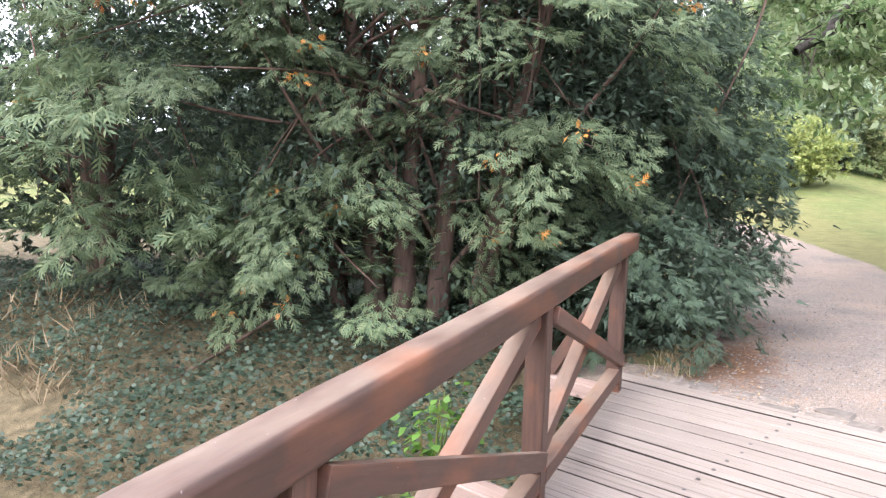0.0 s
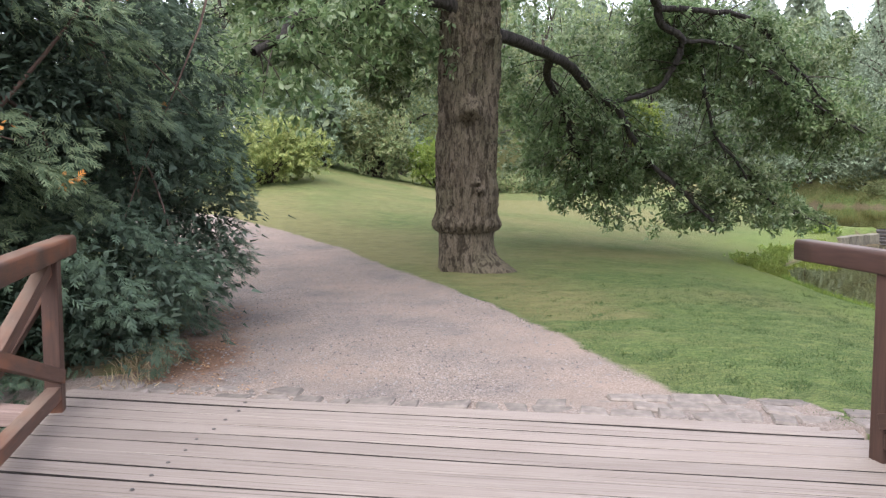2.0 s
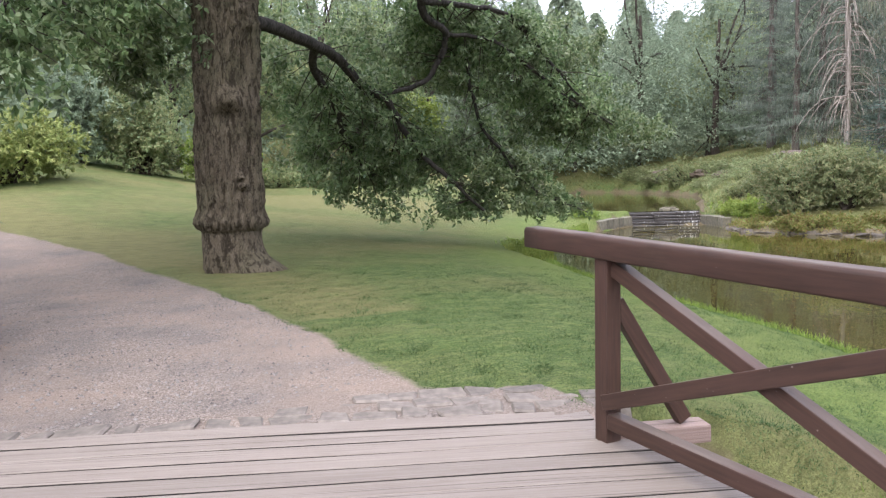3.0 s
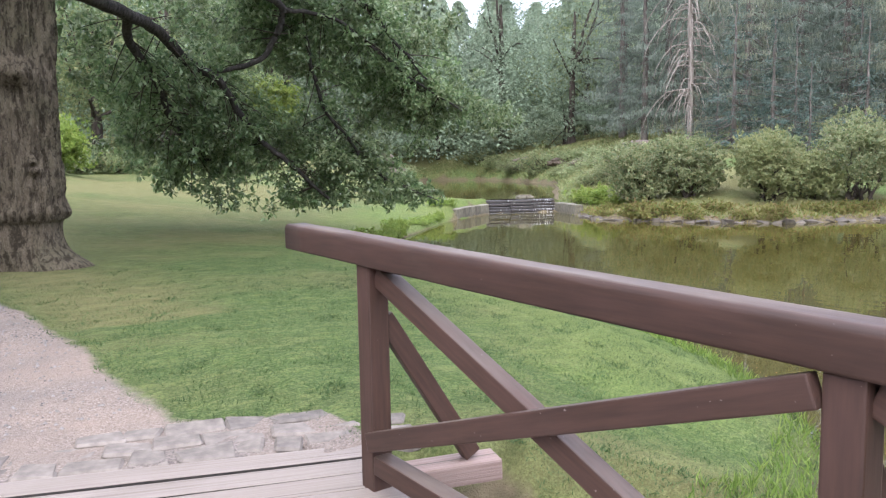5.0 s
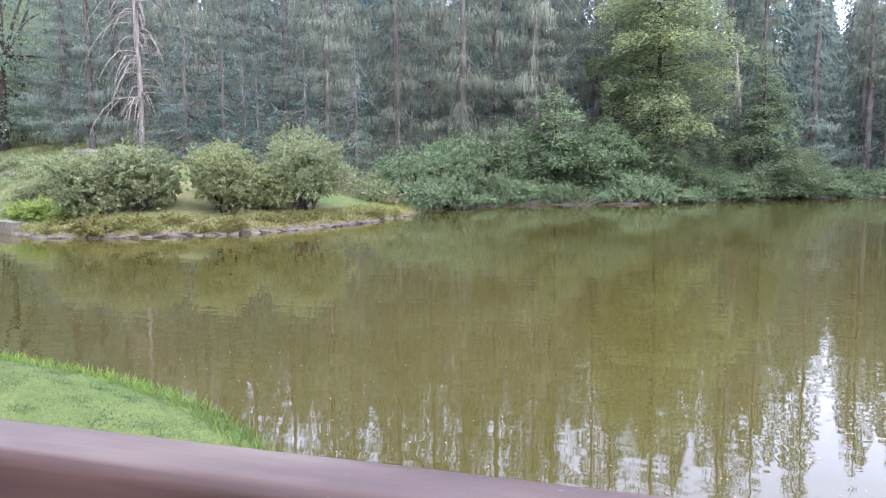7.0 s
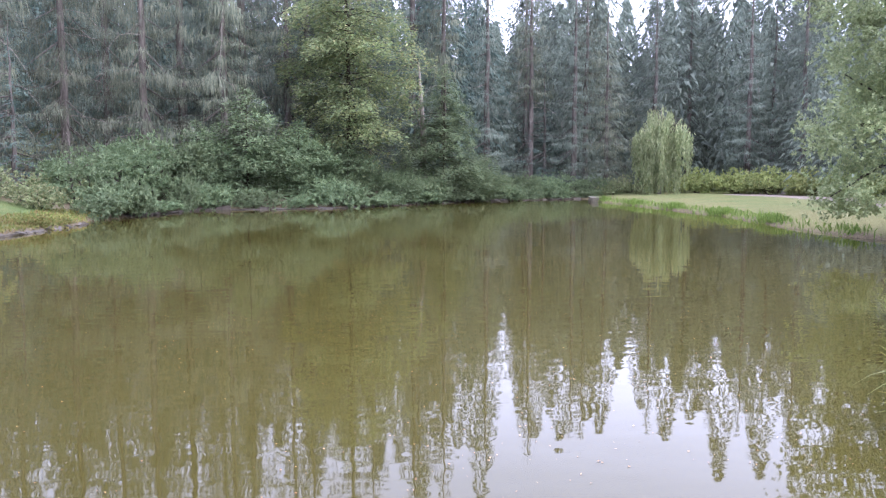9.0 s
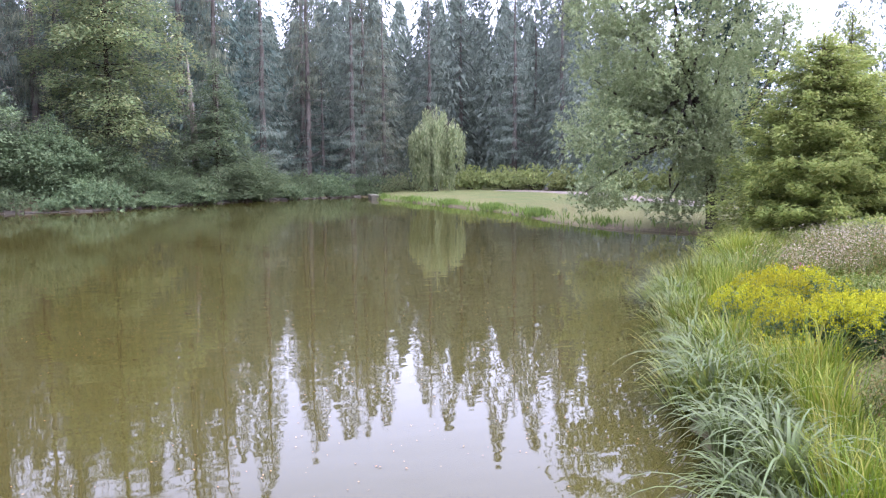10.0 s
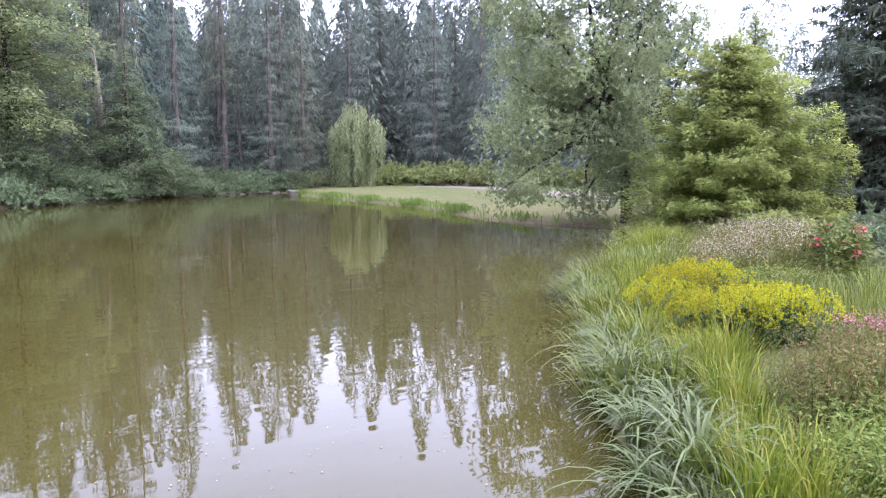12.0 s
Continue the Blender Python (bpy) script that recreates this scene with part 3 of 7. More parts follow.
def ground(x, y):
    x, y = np.asarray(x, float), np.asarray(y, float)
    d = off(x, y, POND)
    du = off(x, y, UPPER)
    # the lawn with its short bank
    lawn = WATER_Z + 0.1 + 0.7 * (1 - np.exp(-np.maximum(d, 0) / 1.9))
    rise = 0.28 * np.log1p(np.exp((y - 17.5) / 2.0)) * np.clip(1.06 - np.abs(x - 1) / 14, 0.38, 1)
    lawn = lawn + rise * ease(0, 9, d)
    north = WATER_Z + 0.12 + np.minimum(np.maximum(d, 0) * 0.2, 3.2) + 4.5 * ease(56, 90, 0.62 * x + 0.78 * y)
    forest = WATER_Z + 0.15 + np.minimum(np.maximum(d, 0) * 0.16, 4.0)
    south = WATER_Z + 0.06 + 0.44 * (1 - np.exp(-np.maximum(d, 0) / 2.6))
    plants = WATER_Z + 0.12 + 0.24 * ease(0, 2.2, d) + 0.3 * ease(2.5, 7, d)
    west = WATER_Z - 0.04 + np.minimum(np.maximum(d, 0) * 0.4, 0.98)
    z = lawn
    w = ease(22, 27, x) * ease(10.5, 13, y)
    z = z * (1 - w) + north * w
    w = ease(40, 46, x) * (1 - ease(12, 26, y)) * ease(-30, -23, y)
    z = z * (1 - w) + forest * w
    w = ease(-13, -17, y) * ease(14, 24, x)
    w = np.maximum(w, ease(-24, -30, y))
    z = z * (1 - w) + south * w
    w2 = ease(-1.5, -2.6, y) * (1 - ease(14, 24, x) * ease(-13, -17, y)) * (1 - ease(-24, -30, y))
    z = z * (1 - w2) + plants * w2
    w = (1 - ease(-2.4, -1.2, x)) * (1 - ease(6.0, 9.0, y)) * ease(-2, 0, y)
    z = z * (1 - w) + west * w
    z = np.minimum(z, np.where((x > 17) & (y > 24), UPPER_Z + 0.12 + 3.0 * (1 - np.exp(-np.maximum(du, 0) / 5.0)) + 0.13 * np.maximum(du, 0), 99))
    z = np.where(du < 0, UPPER_Z - np.minimum(0.5, 0.15 - 0.4 * du), z)
    tongue = ease(20.0, 22.0, x) * (x < 25.6) * ease(24.0, 25.5, y) * (y < 33) * ease(0.1, 0.3, d) * ease(0.0, 0.3, du)
    z = z * (1 - tongue) + np.maximum(z, -0.2) * tongue
    # the abutment of the bridge
    v = x * PLANK_N[0] + y * PLANK_N[1]
    on = ease(-1.9, -1.1, x) * (1 - ease(3.75, 6.6, x))
    near_end = on * ease(DECK_END - 0.5, DECK_END - 0.12, v) * (1 - ease(6, 9, y))
    z = z * (1 - near_end) + np.maximum(z, 0.0) * near_end
    path = ease(-0.3, 0.2, road_share(x, y)) * (1 - ease(9, 13, y))
    z = z * (1 - path) + np.maximum(z, -0.01) * path
    under = (x > -1.9) & (x < 4.3) & (v < DECK_END - 0.1) & (y > -4.2)
    z = np.where(under, np.minimum(z, -0.34), z)
    z = np.where(d < 0, WATER_Z - np.minimum(0.9, 0.04 - 0.4 * d), z)
    far = np.hypot(x - 20, y)
    return z + ease(120, 400, far) * 6


def ground_z(x, y):
    return float(ground(np.array([x]), np.array([y]))[0])


def axis(parts):
    out = [np.arange(a, b, s) for a, b, s in parts]
    return np.concatenate(out + [np.array([parts[-1][1]])])


def build_ground():
    xs = axis([(-900, -100, 100), (-100, -20, 8), (-20, -10, 0.8), (-10, 12, 0.2), (12, 34, 0.6), (34, 80, 1.1), (80, 160, 8), (160, 960, 100)])
    ys = axis([(-900, -100, 100), (-100, -40, 6), (-40, -12, 0.9), (-12, -2, 0.22), (-2, 15, 0.2), (15, 32, 0.5), (32, 70, 1.1), (70, 160, 6), (160, 960, 100)])
    gx, gy = np.meshgrid(xs, ys)
    gz = ground(gx, gy)
    rng = np.random.default_rng(3)
    gz = gz + np.where(np.hypot(gx, gy) < 90, rng.normal(0, 0.006, gz.shape), 0)
    ny, nx = gx.shape
    idx = np.arange(nx * ny).reshape(ny, nx)
    f = np.stack([idx[:-1, :-1], idx[:-1, 1:], idx[1:, 1:], idx[1:, :-1]], -1).reshape(-1, 4)
    me = mesh_of("ground", np.stack([gx, gy, gz], -1).reshape(-1, 3), f, GROUND)
    smooth(me)
    x, y = gx.ravel(), gy.ravel()
    d = np.minimum(off(x, y, POND), np.maximum(off(x, y, UPPER), -0.5))
    share = road_share(x, y)
    v = x * PLANK_N[0] + y * PLANK_N[1]
    edge = np.clip(0.5 + share * 1.5, 0, 1) * (v > 4.2)
    south_line = [(14, -26), (21, -27.6), (28, -28.6), (38, -30.6), (47.5, -33.2), (54.3, -35.4), (60, -36.3), (66, -35.4), (70, -40), (76, -48)]
    south_way = np.clip((2.3 - np.abs(off(x, y, south_line, False))) / 0.7, 0, 1)
    apron = ease(4.4, 4.5, v) * (1 - ease(5.12, 5.3, v)) * ease(-2.2, -2.0, x) * (1 - ease(3.6, 3.8, x))
    pathf = np.maximum(np.maximum(edge, south_way), apron)
    dry = 0.55 * np.exp(-((road_share(x, y) + 1.0) / 1.0) ** 2) * (y > 8) + 0.25 * ease(12, 17, y) * (y < 36) * (x < 16) + 0.2 * ease(20, 30, y) * (x < 25) * (x > 6) + (0.12 + 0.5 * (1 - ease(30, 46, x))) * ease(20, 26, x) * ease(6, 3.0, d) * (y < -13) + 0.25 * ease(4, 2.4, y) * (x > 4)
    dry = dry + 0.4 * (x > 23) * (y > 24) * ease(0.2, 2.5, d) + 0.4 * (x > 23) * (x < 37) * (y > 10) * (y <= 25)
    earth = np.clip(1 - d / 0.5, 0, 1) * ((x > 23) | (x < -1.5)) + 0.75 * (x < -0.9) * (y < 13) * ease(0.2, -0.6, share) + 0.8 * ease(42, 47, x) * (y < 22) * (y > -24) * ~((y < -17) & (x < 72.5)) + (d < 0)
    earth = earth + 0.22 * ease(21, 25, x) * (1 - ease(32, 50, x)) * (y < -15) * ease(4.8, 3.0, d) * (d > 0)
    earth = earth + 0.32 * (x > 23) * (x < 36) * (y > 10) * (y < 25) * (d > 0)
    earth = earth + 0.8 * ((v < 4.55) & (x > -2) & (x < 4.2) & (y > -4))
    litter = 0.7 * np.exp(-(((x + 0.55) / 0.75) ** 2 + ((y - 6.3) / 1.3) ** 2)) + 0.5 * np.exp(-(((x + 0.3) / 0.5) ** 2 + ((y - 9) / 2.0) ** 2))
    fresh = ease(3.6, 0.6, d) * ease(2.6, 4.5, y) * (x > 6) * (x < 26) + 0.15 * ease(15, 22, y) * (x < 26)
    for name, value in (("path", pathf), ("fresh", np.clip(fresh, 0, 1)), ("dry", dry), ("earth", np.clip(earth, 0, 1)), ("litter", litter)):
        a = me.attributes.new(name, "FLOAT", "POINT")
        a.data.foreach_set("value", value.astype(np.float32))
    ob = new("ground", me)
    return tagged(ob, "lawn, gravel path and earth banks sloping to the pond", "ground", kind="structure")


build_ground()


def water_sheet(name, poly, z, label, grow):
    bm = bmesh.new()
    xs, ys = [p[0] for p in poly], [p[1] for p in poly]
    vs = [bm.verts.new((x, y, z)) for x, y in ((min(xs) - grow, min(ys) - grow), (max(xs) + grow, min(ys) - grow), (max(xs) + grow, max(ys) + grow), (min(xs) - grow, max(ys) + grow))]
    bm.faces.new(vs)
    me = bpy.data.meshes.new(name)
    bm.to_mesh(me)
    me.materials.append(WATER)
    return tagged(new(name, me), label, "water", kind="structure")


water_sheet("water", POND, WATER_Z, "still olive-brown pond water with mirror reflections", 0.5)
bm = bmesh.new()
bm.faces.new([bm.verts.new((x, y, UPPER_Z)) for x, y in UPPER])
me = bpy.data.meshes.new("upper_water")
bm.to_mesh(me)
bm.free()
me.materials.append(WATER)
tagged(new("upper_water", me), "small upper pond behind the stepped weir", "water", kind="structure")

# ---- trees and bushes ----


def spray_shape():
    """A flat yew spray: a main shoot and three pairs of side shoots, each a narrow pointed strip of needles."""
    v, f = [], []

    def shoot(x, y, way, length, w):
        c, s = math.cos(way), math.sin(way)
        b = len(v)
        for a, o in ((0, 0), (0.52, -1.0), (1.0, 0.15), (0.44, 1.0)):
            v.append((x + c * a * length - s * o * w, y + s * a * length + c * o * w, 0.01 * abs(o)))
        f.append((b, b + 1, b + 2, b + 3))

    shoot(0, 0, 0, 1.0, 0.055)
    for u, length in ((0.14, 0.5), (0.38, 0.46), (0.62, 0.36)):
        for side in (1, -1):
            shoot(u + 0.05 * side, 0, side * 0.72, length, 0.05)
    v = np.array(v, float)
    v[:, 2] -= 0.22 * (v[:, 0] ** 2 + v[:, 1] ** 2)
    return v, np.array(f)


SPRAY = spray_shape()
KITE = (KITE_V, KITE_F)


def clump_leaves(rng, centres, spread, count, size, flat=0.5, droop=0.35, outward=None, lean=1.0):
    """Leaves about the centres of clumps: places, ways and normals."""
    n = len(centres) * count
    c = np.repeat(centres, count, axis=0)
    o = rng.normal(0, 1, (n, 3)) * spread * np.array([1, 1, flat])
    at = c + o
    way = unit(o + rng.normal(0, 0.6, (n, 3)) * spread)
    if outward is not None:
        way = unit(way + lean * np.repeat(outward, count, axis=0))
    way[:, 2] -= droop
    normal = unit(rng.normal(0, 0.55, (n, 3)) + np.array([0, 0, 1.0]))
    length = size * rng.uniform(0.65, 1.3, n)
    return at, way, normal, length


def crown_mesh(rng, name, centres, spread, count, size, material, flat=0.6, droop=0.35, wide=0.6, outward=None, tpl=KITE):
    at, way, normal, length = clump_leaves(rng, centres, spread, count, size, flat, droop, outward)
    v, f = stamp(tpl, at, way, normal, length, length * wide)
    return mesh_of(name, v, f, material)


def tufted(rng, name, centres, outward, spread, tufts, leaves, size, material, flat=0.6, droop=0.2, wide=0.5, tpl=SPIKE):
    """Foliage in two steps: tufts about each clump's centre, and leaves that stand round each tuft and face out."""
    c = np.repeat(centres, tufts, axis=0) + rng.normal(0, 1, (len(centres) * tufts, 3)) * spread * np.array([1, 1, flat])
    d = unit(np.repeat(outward, tufts, axis=0) * 0.7 + rng.normal(0, 0.4, c.shape) + np.array([0, 0, 0.4]))
    n = len(c) * leaves
    dd = np.repeat(d, leaves, axis=0)
    way = unit(dd * 0.45 + rng.normal(0, 0.62, (n, 3)) - np.array([0, 0, droop]))
    at = np.repeat(c, leaves, axis=0) + way * size * rng.uniform(0.0, 0.5, n)[:, None]
    normal = unit(dd * 0.8 + np.array([0, 0, 0.5]) + rng.normal(0, 0.35, (n, 3)))
    length = size * rng.uniform(0.6, 1.25, n)
    v, f = stamp(tpl, at, way, normal, length, length * wide)
    return mesh_of(name, v, f, material)


def plume(rng, root, tip, spread, n, thick=0.05, sag=0.12):
    """Places, ways and normals of the shoots on one flat bough that fans out towards its tip."""
    root, tip = np.asarray(root, float), np.asarray(tip, float)
    d = tip - root
    long = np.linalg.norm(d)
    out = unit(d * np.array([1, 1, 0.4]))
    side = unit(np.cross(out, (0, 0, 1.0)))
    u = rng.uniform(0.04, 1, n) ** 0.7
    w = rng.uniform(-1, 1, n)
    s = w * spread * np.sin(np.pi * np.clip(0.9 * u + 0.06, 0, 1))
    drop = -sag * long * u**2 - 0.22 * np.abs(s) + rng.normal(0, thick, n) * (0.4 + long * 0.3)
    at = root + d * u[:, None] + side * s[:, None] + np.array([0, 0, 1.0]) * drop[:, None]
    way = unit(out * 0.8 + side * w[:, None] + rng.normal(0, 0.3, (n, 3)) - np.array([0, 0, 0.25]))
    nor = unit(np.array([0, 0, 1.0]) + out * 0.3 + rng.normal(0, 0.28, (n, 3)))
    return at, way, nor


def tiered_tree(name, label, category, x, y, seed, h, profile, boughs, leaf, bark, trunk_r, dense, size, wide=0.4, rise=0.1, sag=0.12, fan=0.42, group="", lean=(0.0, 0.0), thick=0.05):
    """A tree of flat layered boughs round a straight trunk. profile: (share of height, reach) from the foot up; dense: shoots per square metre."""
    rng = np.random.default_rng(seed)
    ob = empty(name, x, y, ground_z(x, y) - 0.1, label, category, group)
    lean = np.array([lean[0], lean[1], 0.0])
    stem = bend([(0, 0, 0), lean * 0.35 + (0, 0, h * 0.4), lean + (0, 0, h)], 7)
    tubes = [tube(stem, np.linspace(trunk_r, 0.015, len(stem)), 9, 0.05, rng)]
    ts, rs = [p[0] for p in profile], [p[1] for p in profile]
    at, way, nor = [], [], []
    phase = rng.uniform(0, 6.28, 3)
    for k in range(boughs):
        t = ts[0] + (ts[-1] - ts[0]) * ((k + rng.uniform(0, 1)) / boughs)
        a = k * 2.399 + rng.normal(0, 0.25)
        reach = np.interp(t, ts, rs) * (1 + 0.14 * math.sin(2 * a + phase[0]) + 0.12 * math.sin(3 * a + 7 * t + phase[1])) * rng.choice((0.5, 0.72, 0.88, 1.0, 1.06)) + 0.1
        out = np.array([math.cos(a), math.sin(a), 0.0])
        root = lean * t + np.array([0, 0, h * t - 0.12 * reach])
        tip = root + out * reach + np.array([0, 0, (rise + rng.normal(0, 0.16)) * reach])
        if reach > 0.7 and k % 2:
            tubes.append(tube([root, root * 0.6 + tip * 0.4 - (0, 0, 0.03 * reach), root * 0.25 + tip * 0.75 - (0, 0, (sag * 0.6 + 0.04) * reach)], (0.012 + 0.008 * reach, 0.006 + 0.004 * reach, 0.003), 4))
        spread = fan * reach + 0.08
        p, w, n = plume(rng, root, tip, spread, max(12, int(dense * reach * spread * 1.3)), thick, sag)
        at.append(p)
        way.append(w)
        nor.append(n)
    at, way, nor = map(np.concatenate, (at, way, nor))
    keep = at[:, 2] > 0.12
    at, way, nor = at[keep], way[keep], nor[keep]
    ln = size * rng.uniform(0.6, 1.3, len(at))
    put("trunk", smooth(mesh_of("trunk", *join(*tubes), bark)), ob)
    v, f = stamp(SPIKE, at, way, nor, ln, ln * wide)
    put("crown", mesh_of("crown", v, f, leaf), ob)
    return ob


def on_lobes(rng, lobes, n, inner=0.55):
    """Places in the outer shells of ellipsoids (x, y, z, rx, ry, rz), and the ways out."""
    lobes = np.array(lobes, float)
    weight = (lobes[:, 3] * lobes[:, 4] * lobes[:, 5]) ** 0.67
    pick = lobes[rng.choice(len(lobes), n, p=weight / weight.sum())]
    d = unit(rng.normal(0, 1, (n, 3)))
    r = rng.uniform(inner**3, 1, n) ** (1 / 3)
    return pick[:, :3] + d * pick[:, 3:] * r[:, None], d


def limbs_to(rng, start, ends, r0, sides=6):
    """Bent limbs from a stem to places in the crown."""
    out = []
    for e in ends:
        e = np.array(e, float)
        mid = (start + e) / 2 + rng.normal(0, 0.08, 3) * np.linalg.norm(e - start) + np.array([0, 0, 0.08 * np.linalg.norm(e - start)])
        p = bend([start, mid, e], 5)
        out.append(tube(p, np.linspace(r0, r0 * 0.22, len(p)), sides))
    return out


def broad_tree(name, label, category, x, y, seed, lobes, trunk_r, leaf, bark, clumps, count, size, spread=0.45, group="", lean=(0, 0), flat=0.6, droop=0.35, inner=0.5):
    """A leafy tree: tapered trunk, limbs into each lobe of the crown, and clumps of leaves. Lobes are given from the foot."""
    rng = np.random.default_rng(seed)
    z = ground_z(x, y) - 0.1
    ob = empty(name, x, y, z, label, category, group)
    top = max(l[2] for l in lobes) * 0.75
    cx, cy = np.mean([l[0] for l in lobes]) + lean[0], np.mean([l[1] for l in lobes]) + lean[1]
    p = bend([(0, 0, 0), (cx * 0.12, cy * 0.12, top * 0.35), (cx * 0.5, cy * 0.5, top * 0.7), (cx, cy, top)], 5)
    r = np.linspace(trunk_r, trunk_r * 0.35, len(p))
    r[0] *= 1.35
    tubes = [tube(p, r, 9, 0.05, rng)]
    for l in lobes:
        k = int(len(p) * rng.uniform(0.3, 0.75))
        ends = [np.array(l[:3]) + rng.normal(0, 0.45, 3) * np.array(l[3:]) for _ in range(2)]
        tubes += limbs_to(rng, p[k], ends, trunk_r * 0.4)
    put("trunk", smooth(mesh_of("trunk", *join(*tubes), bark)), ob)
    c, d = on_lobes(rng, lobes, clumps, inner)
    keep = c[:, 2] > 0.15
    put("crown", tufted(rng, "crown", c[keep], d[keep], spread, max(3, round(count / 5)), 9, size * 0.78, leaf, flat, droop, 0.62), ob)
    return ob


def bush(name, label, category, x, y, seed, w, dep, h, leaf, clumps, count, size, spread=0.3, group="", turn=0.0, bark=DARKBARK, low=0.0, flat=0.7, droop=0.2):
    """A rounded shrub of several bulges, with stems from the ground."""
    rng = np.random.default_rng(seed)
    ob = empty(name, x, y, ground_z(x, y) - 0.08, label, category, group, turn)
    lobes = [(0, 0, h * 0.5, w * 0.46, dep * 0.46, h * 0.5)]
    for i in range(5):
        a = rng.uniform(0, 6.28)
        q = rng.uniform(0.2, 0.34)
        lobes.append((math.cos(a) * w * 0.3, math.sin(a) * dep * 0.3, h * rng.uniform(0.3, 0.68) + low, w * q, dep * q, h * rng.uniform(0.25, 0.34)))
    c, d = on_lobes(rng, lobes, clumps, 0.6)
    keep = c[:, 2] > low
    ends = c[rng.choice(len(c), 12)]
    tubes = []
    for e in ends:
        tubes += limbs_to(rng, np.array([rng.normal(0, w * 0.06), rng.normal(0, dep * 0.06), 0.0]), [e * np.array([0.85, 0.85, 0.85])], 0.02 * h + 0.012, 5)
    put("stem_base", smooth(mesh_of("stem_base", *join(*tubes), bark)), ob)
    put("foliage", tufted(rng, "foliage", c[keep], d[keep], spread, max(3, round(count / 5)), 11, size * 0.74, leaf, flat, droop * 0.6, 0.62), ob)
    return ob


def spruce(name, label, x, y, seed, h, reach, leaf, group="", hang=0.5, bare=0.08, step=0.55, arms=8, twigs=40, twig=0.5, drop=0.6, z=None, bark=GREYBARK, slim=0.15, flare=1.0, bare_sticks=0):
    """A conifer: straight trunk, whorls of bowed boughs with side shoots, and strands that hang from them."""
    rng = np.random.default_rng(seed)
    ob = empty(name, x, y, (ground_z(x, y) if z is None else z) - 0.15, label, "tree", group)
    p = np.array([(rng.normal(0, 0.03), rng.normal(0, 0.03), t) for t in np.linspace(0, h, 14)])
    r0 = 0.011 * h + 0.05
    tubes = [tube(p, np.linspace(r0, 0.015, 14), 8, 0.04, rng)]
    at, way, nor, ln = [], [], [], []
    lop = rng.uniform(0, 6.28, 3)
    for z0 in np.arange(h * bare + 0.4, h * 0.99, step):
        s = 1 - z0 / h
        n = max(3, int(arms * (0.45 + 0.55 * s) + rng.uniform(0, 1)))
        a0 = rng.uniform(0, 6.28)
        tier = rng.uniform(0.72, 1.12)
        for i in range(n):
            if rng.random() < 0.08:
                continue
            a = a0 + i * 6.283 / n + rng.normal(0, 0.22)
            length = reach * min(1.0, 1.3 * s) ** (0.75 * flare) * tier * rng.uniform(0.6, 1.12) * (1 + 0.2 * math.sin(2 * a + lop[0]) + 0.14 * math.sin(z0 * 0.9 + a + lop[1])) + 0.18
            out = np.array([math.cos(a), math.sin(a), 0.0])
            side = np.array([-out[1], out[0], 0.0])
            zz = np.array([0, 0, z0 + rng.normal(0, 0.2)])
            dip = (0.25 + 0.35 * hang) * (0.35 + 0.65 * s) * rng.uniform(0.7, 1.25)
            lift = 0.3 * dip + 0.4 * (1 - s) ** 2

            def along(u):
                return zz + out * (length * u)[:, None] + np.array([0, 0, 1.0]) * (length * (-dip * np.sin(1.75 * u) + lift * u**2))[:, None]

            if length > 1.2 and rng.random() < 0.45:
                tubes.append(tube(along(np.array([0.0, 0.45, 1.0])), (0.022 + 0.008 * length, 0.018, 0.005), 3))
            m = max(6, int(twigs * (0.2 + 0.8 * length / reach)))
            u = rng.uniform(0.1, 1.0, m) ** 0.75
            w = rng.uniform(-1, 1, m)
            fan = 0.24 * length * np.sin(np.pi * np.clip(u, 0.05, 0.97)) + 0.05
            pts = along(u) + side * (w * fan)[:, None] + rng.normal(0, 0.05, (m, 3))
            falls = rng.random(m) < (0.3 + 0.4 * hang) * rng.uniform(0.45, 1.25)
            fall = drop * rng.uniform(0.45, 1.3)
            flat_way = out * 0.8 + side * (1.1 * np.sign(w))[:, None] + rng.normal(0, 0.2, (m, 3)) - np.array([0, 0, 0.3])
            down = np.array([0, 0, -1.0]) + rng.normal(0, 0.2, (m, 3)) + out * 0.15
            way.append(unit(np.where(falls[:, None], down, flat_way)))
            nor.append(unit(np.where(falls[:, None], out + side * rng.normal(0, 0.6, m)[:, None] + np.array([0, 0, 0.25]), np.array([0, 0, 1.0]) + out * 0.35 + rng.normal(0, 0.3, (m, 3)))))
            at.append(pts)
            ln.append(np.where(falls, fall * rng.uniform(0.3, 1.25, m), twig * rng.uniform(0.6, 1.25, m)) * (0.5 + 0.5 * min(1.0, 1.6 * s)))
    at, way, nor, ln = map(np.concatenate, (at, way, nor, ln))
    put("trunk", smooth(mesh_of("trunk", *join(*tubes), bark)), ob)
    if bare_sticks:
        sticks = []
        for _ in range(bare_sticks):
            a, q = rng.uniform(0, 6.283), reach * rng.uniform(0.5, 1.05)
            o, b = np.array([math.cos(a), math.sin(a), 0.0]), np.array([0, 0, rng.uniform(0.06, 0.55) * h])
            sticks.append(tube(bend([b, b + o * q * 0.5 - (0, 0, 0.05 * q), b + o * q * 0.85 - (0, 0, 0.4 * q), b + o * q - (0, 0, rng.uniform(0.6, 1.0) * q)], 2), np.linspace(0.026, 0.006, 7), 3))
        put("branchwork", mesh_of("branchwork", *join(*sticks), DEADWOOD), ob, "bleached bare drooping branches")
    v, f = stamp(SPIKE, at, way, nor, ln, slim * (0.5 * ln + 0.28))
    put("crown", mesh_of("crown", v, f, leaf), ob)
    return ob


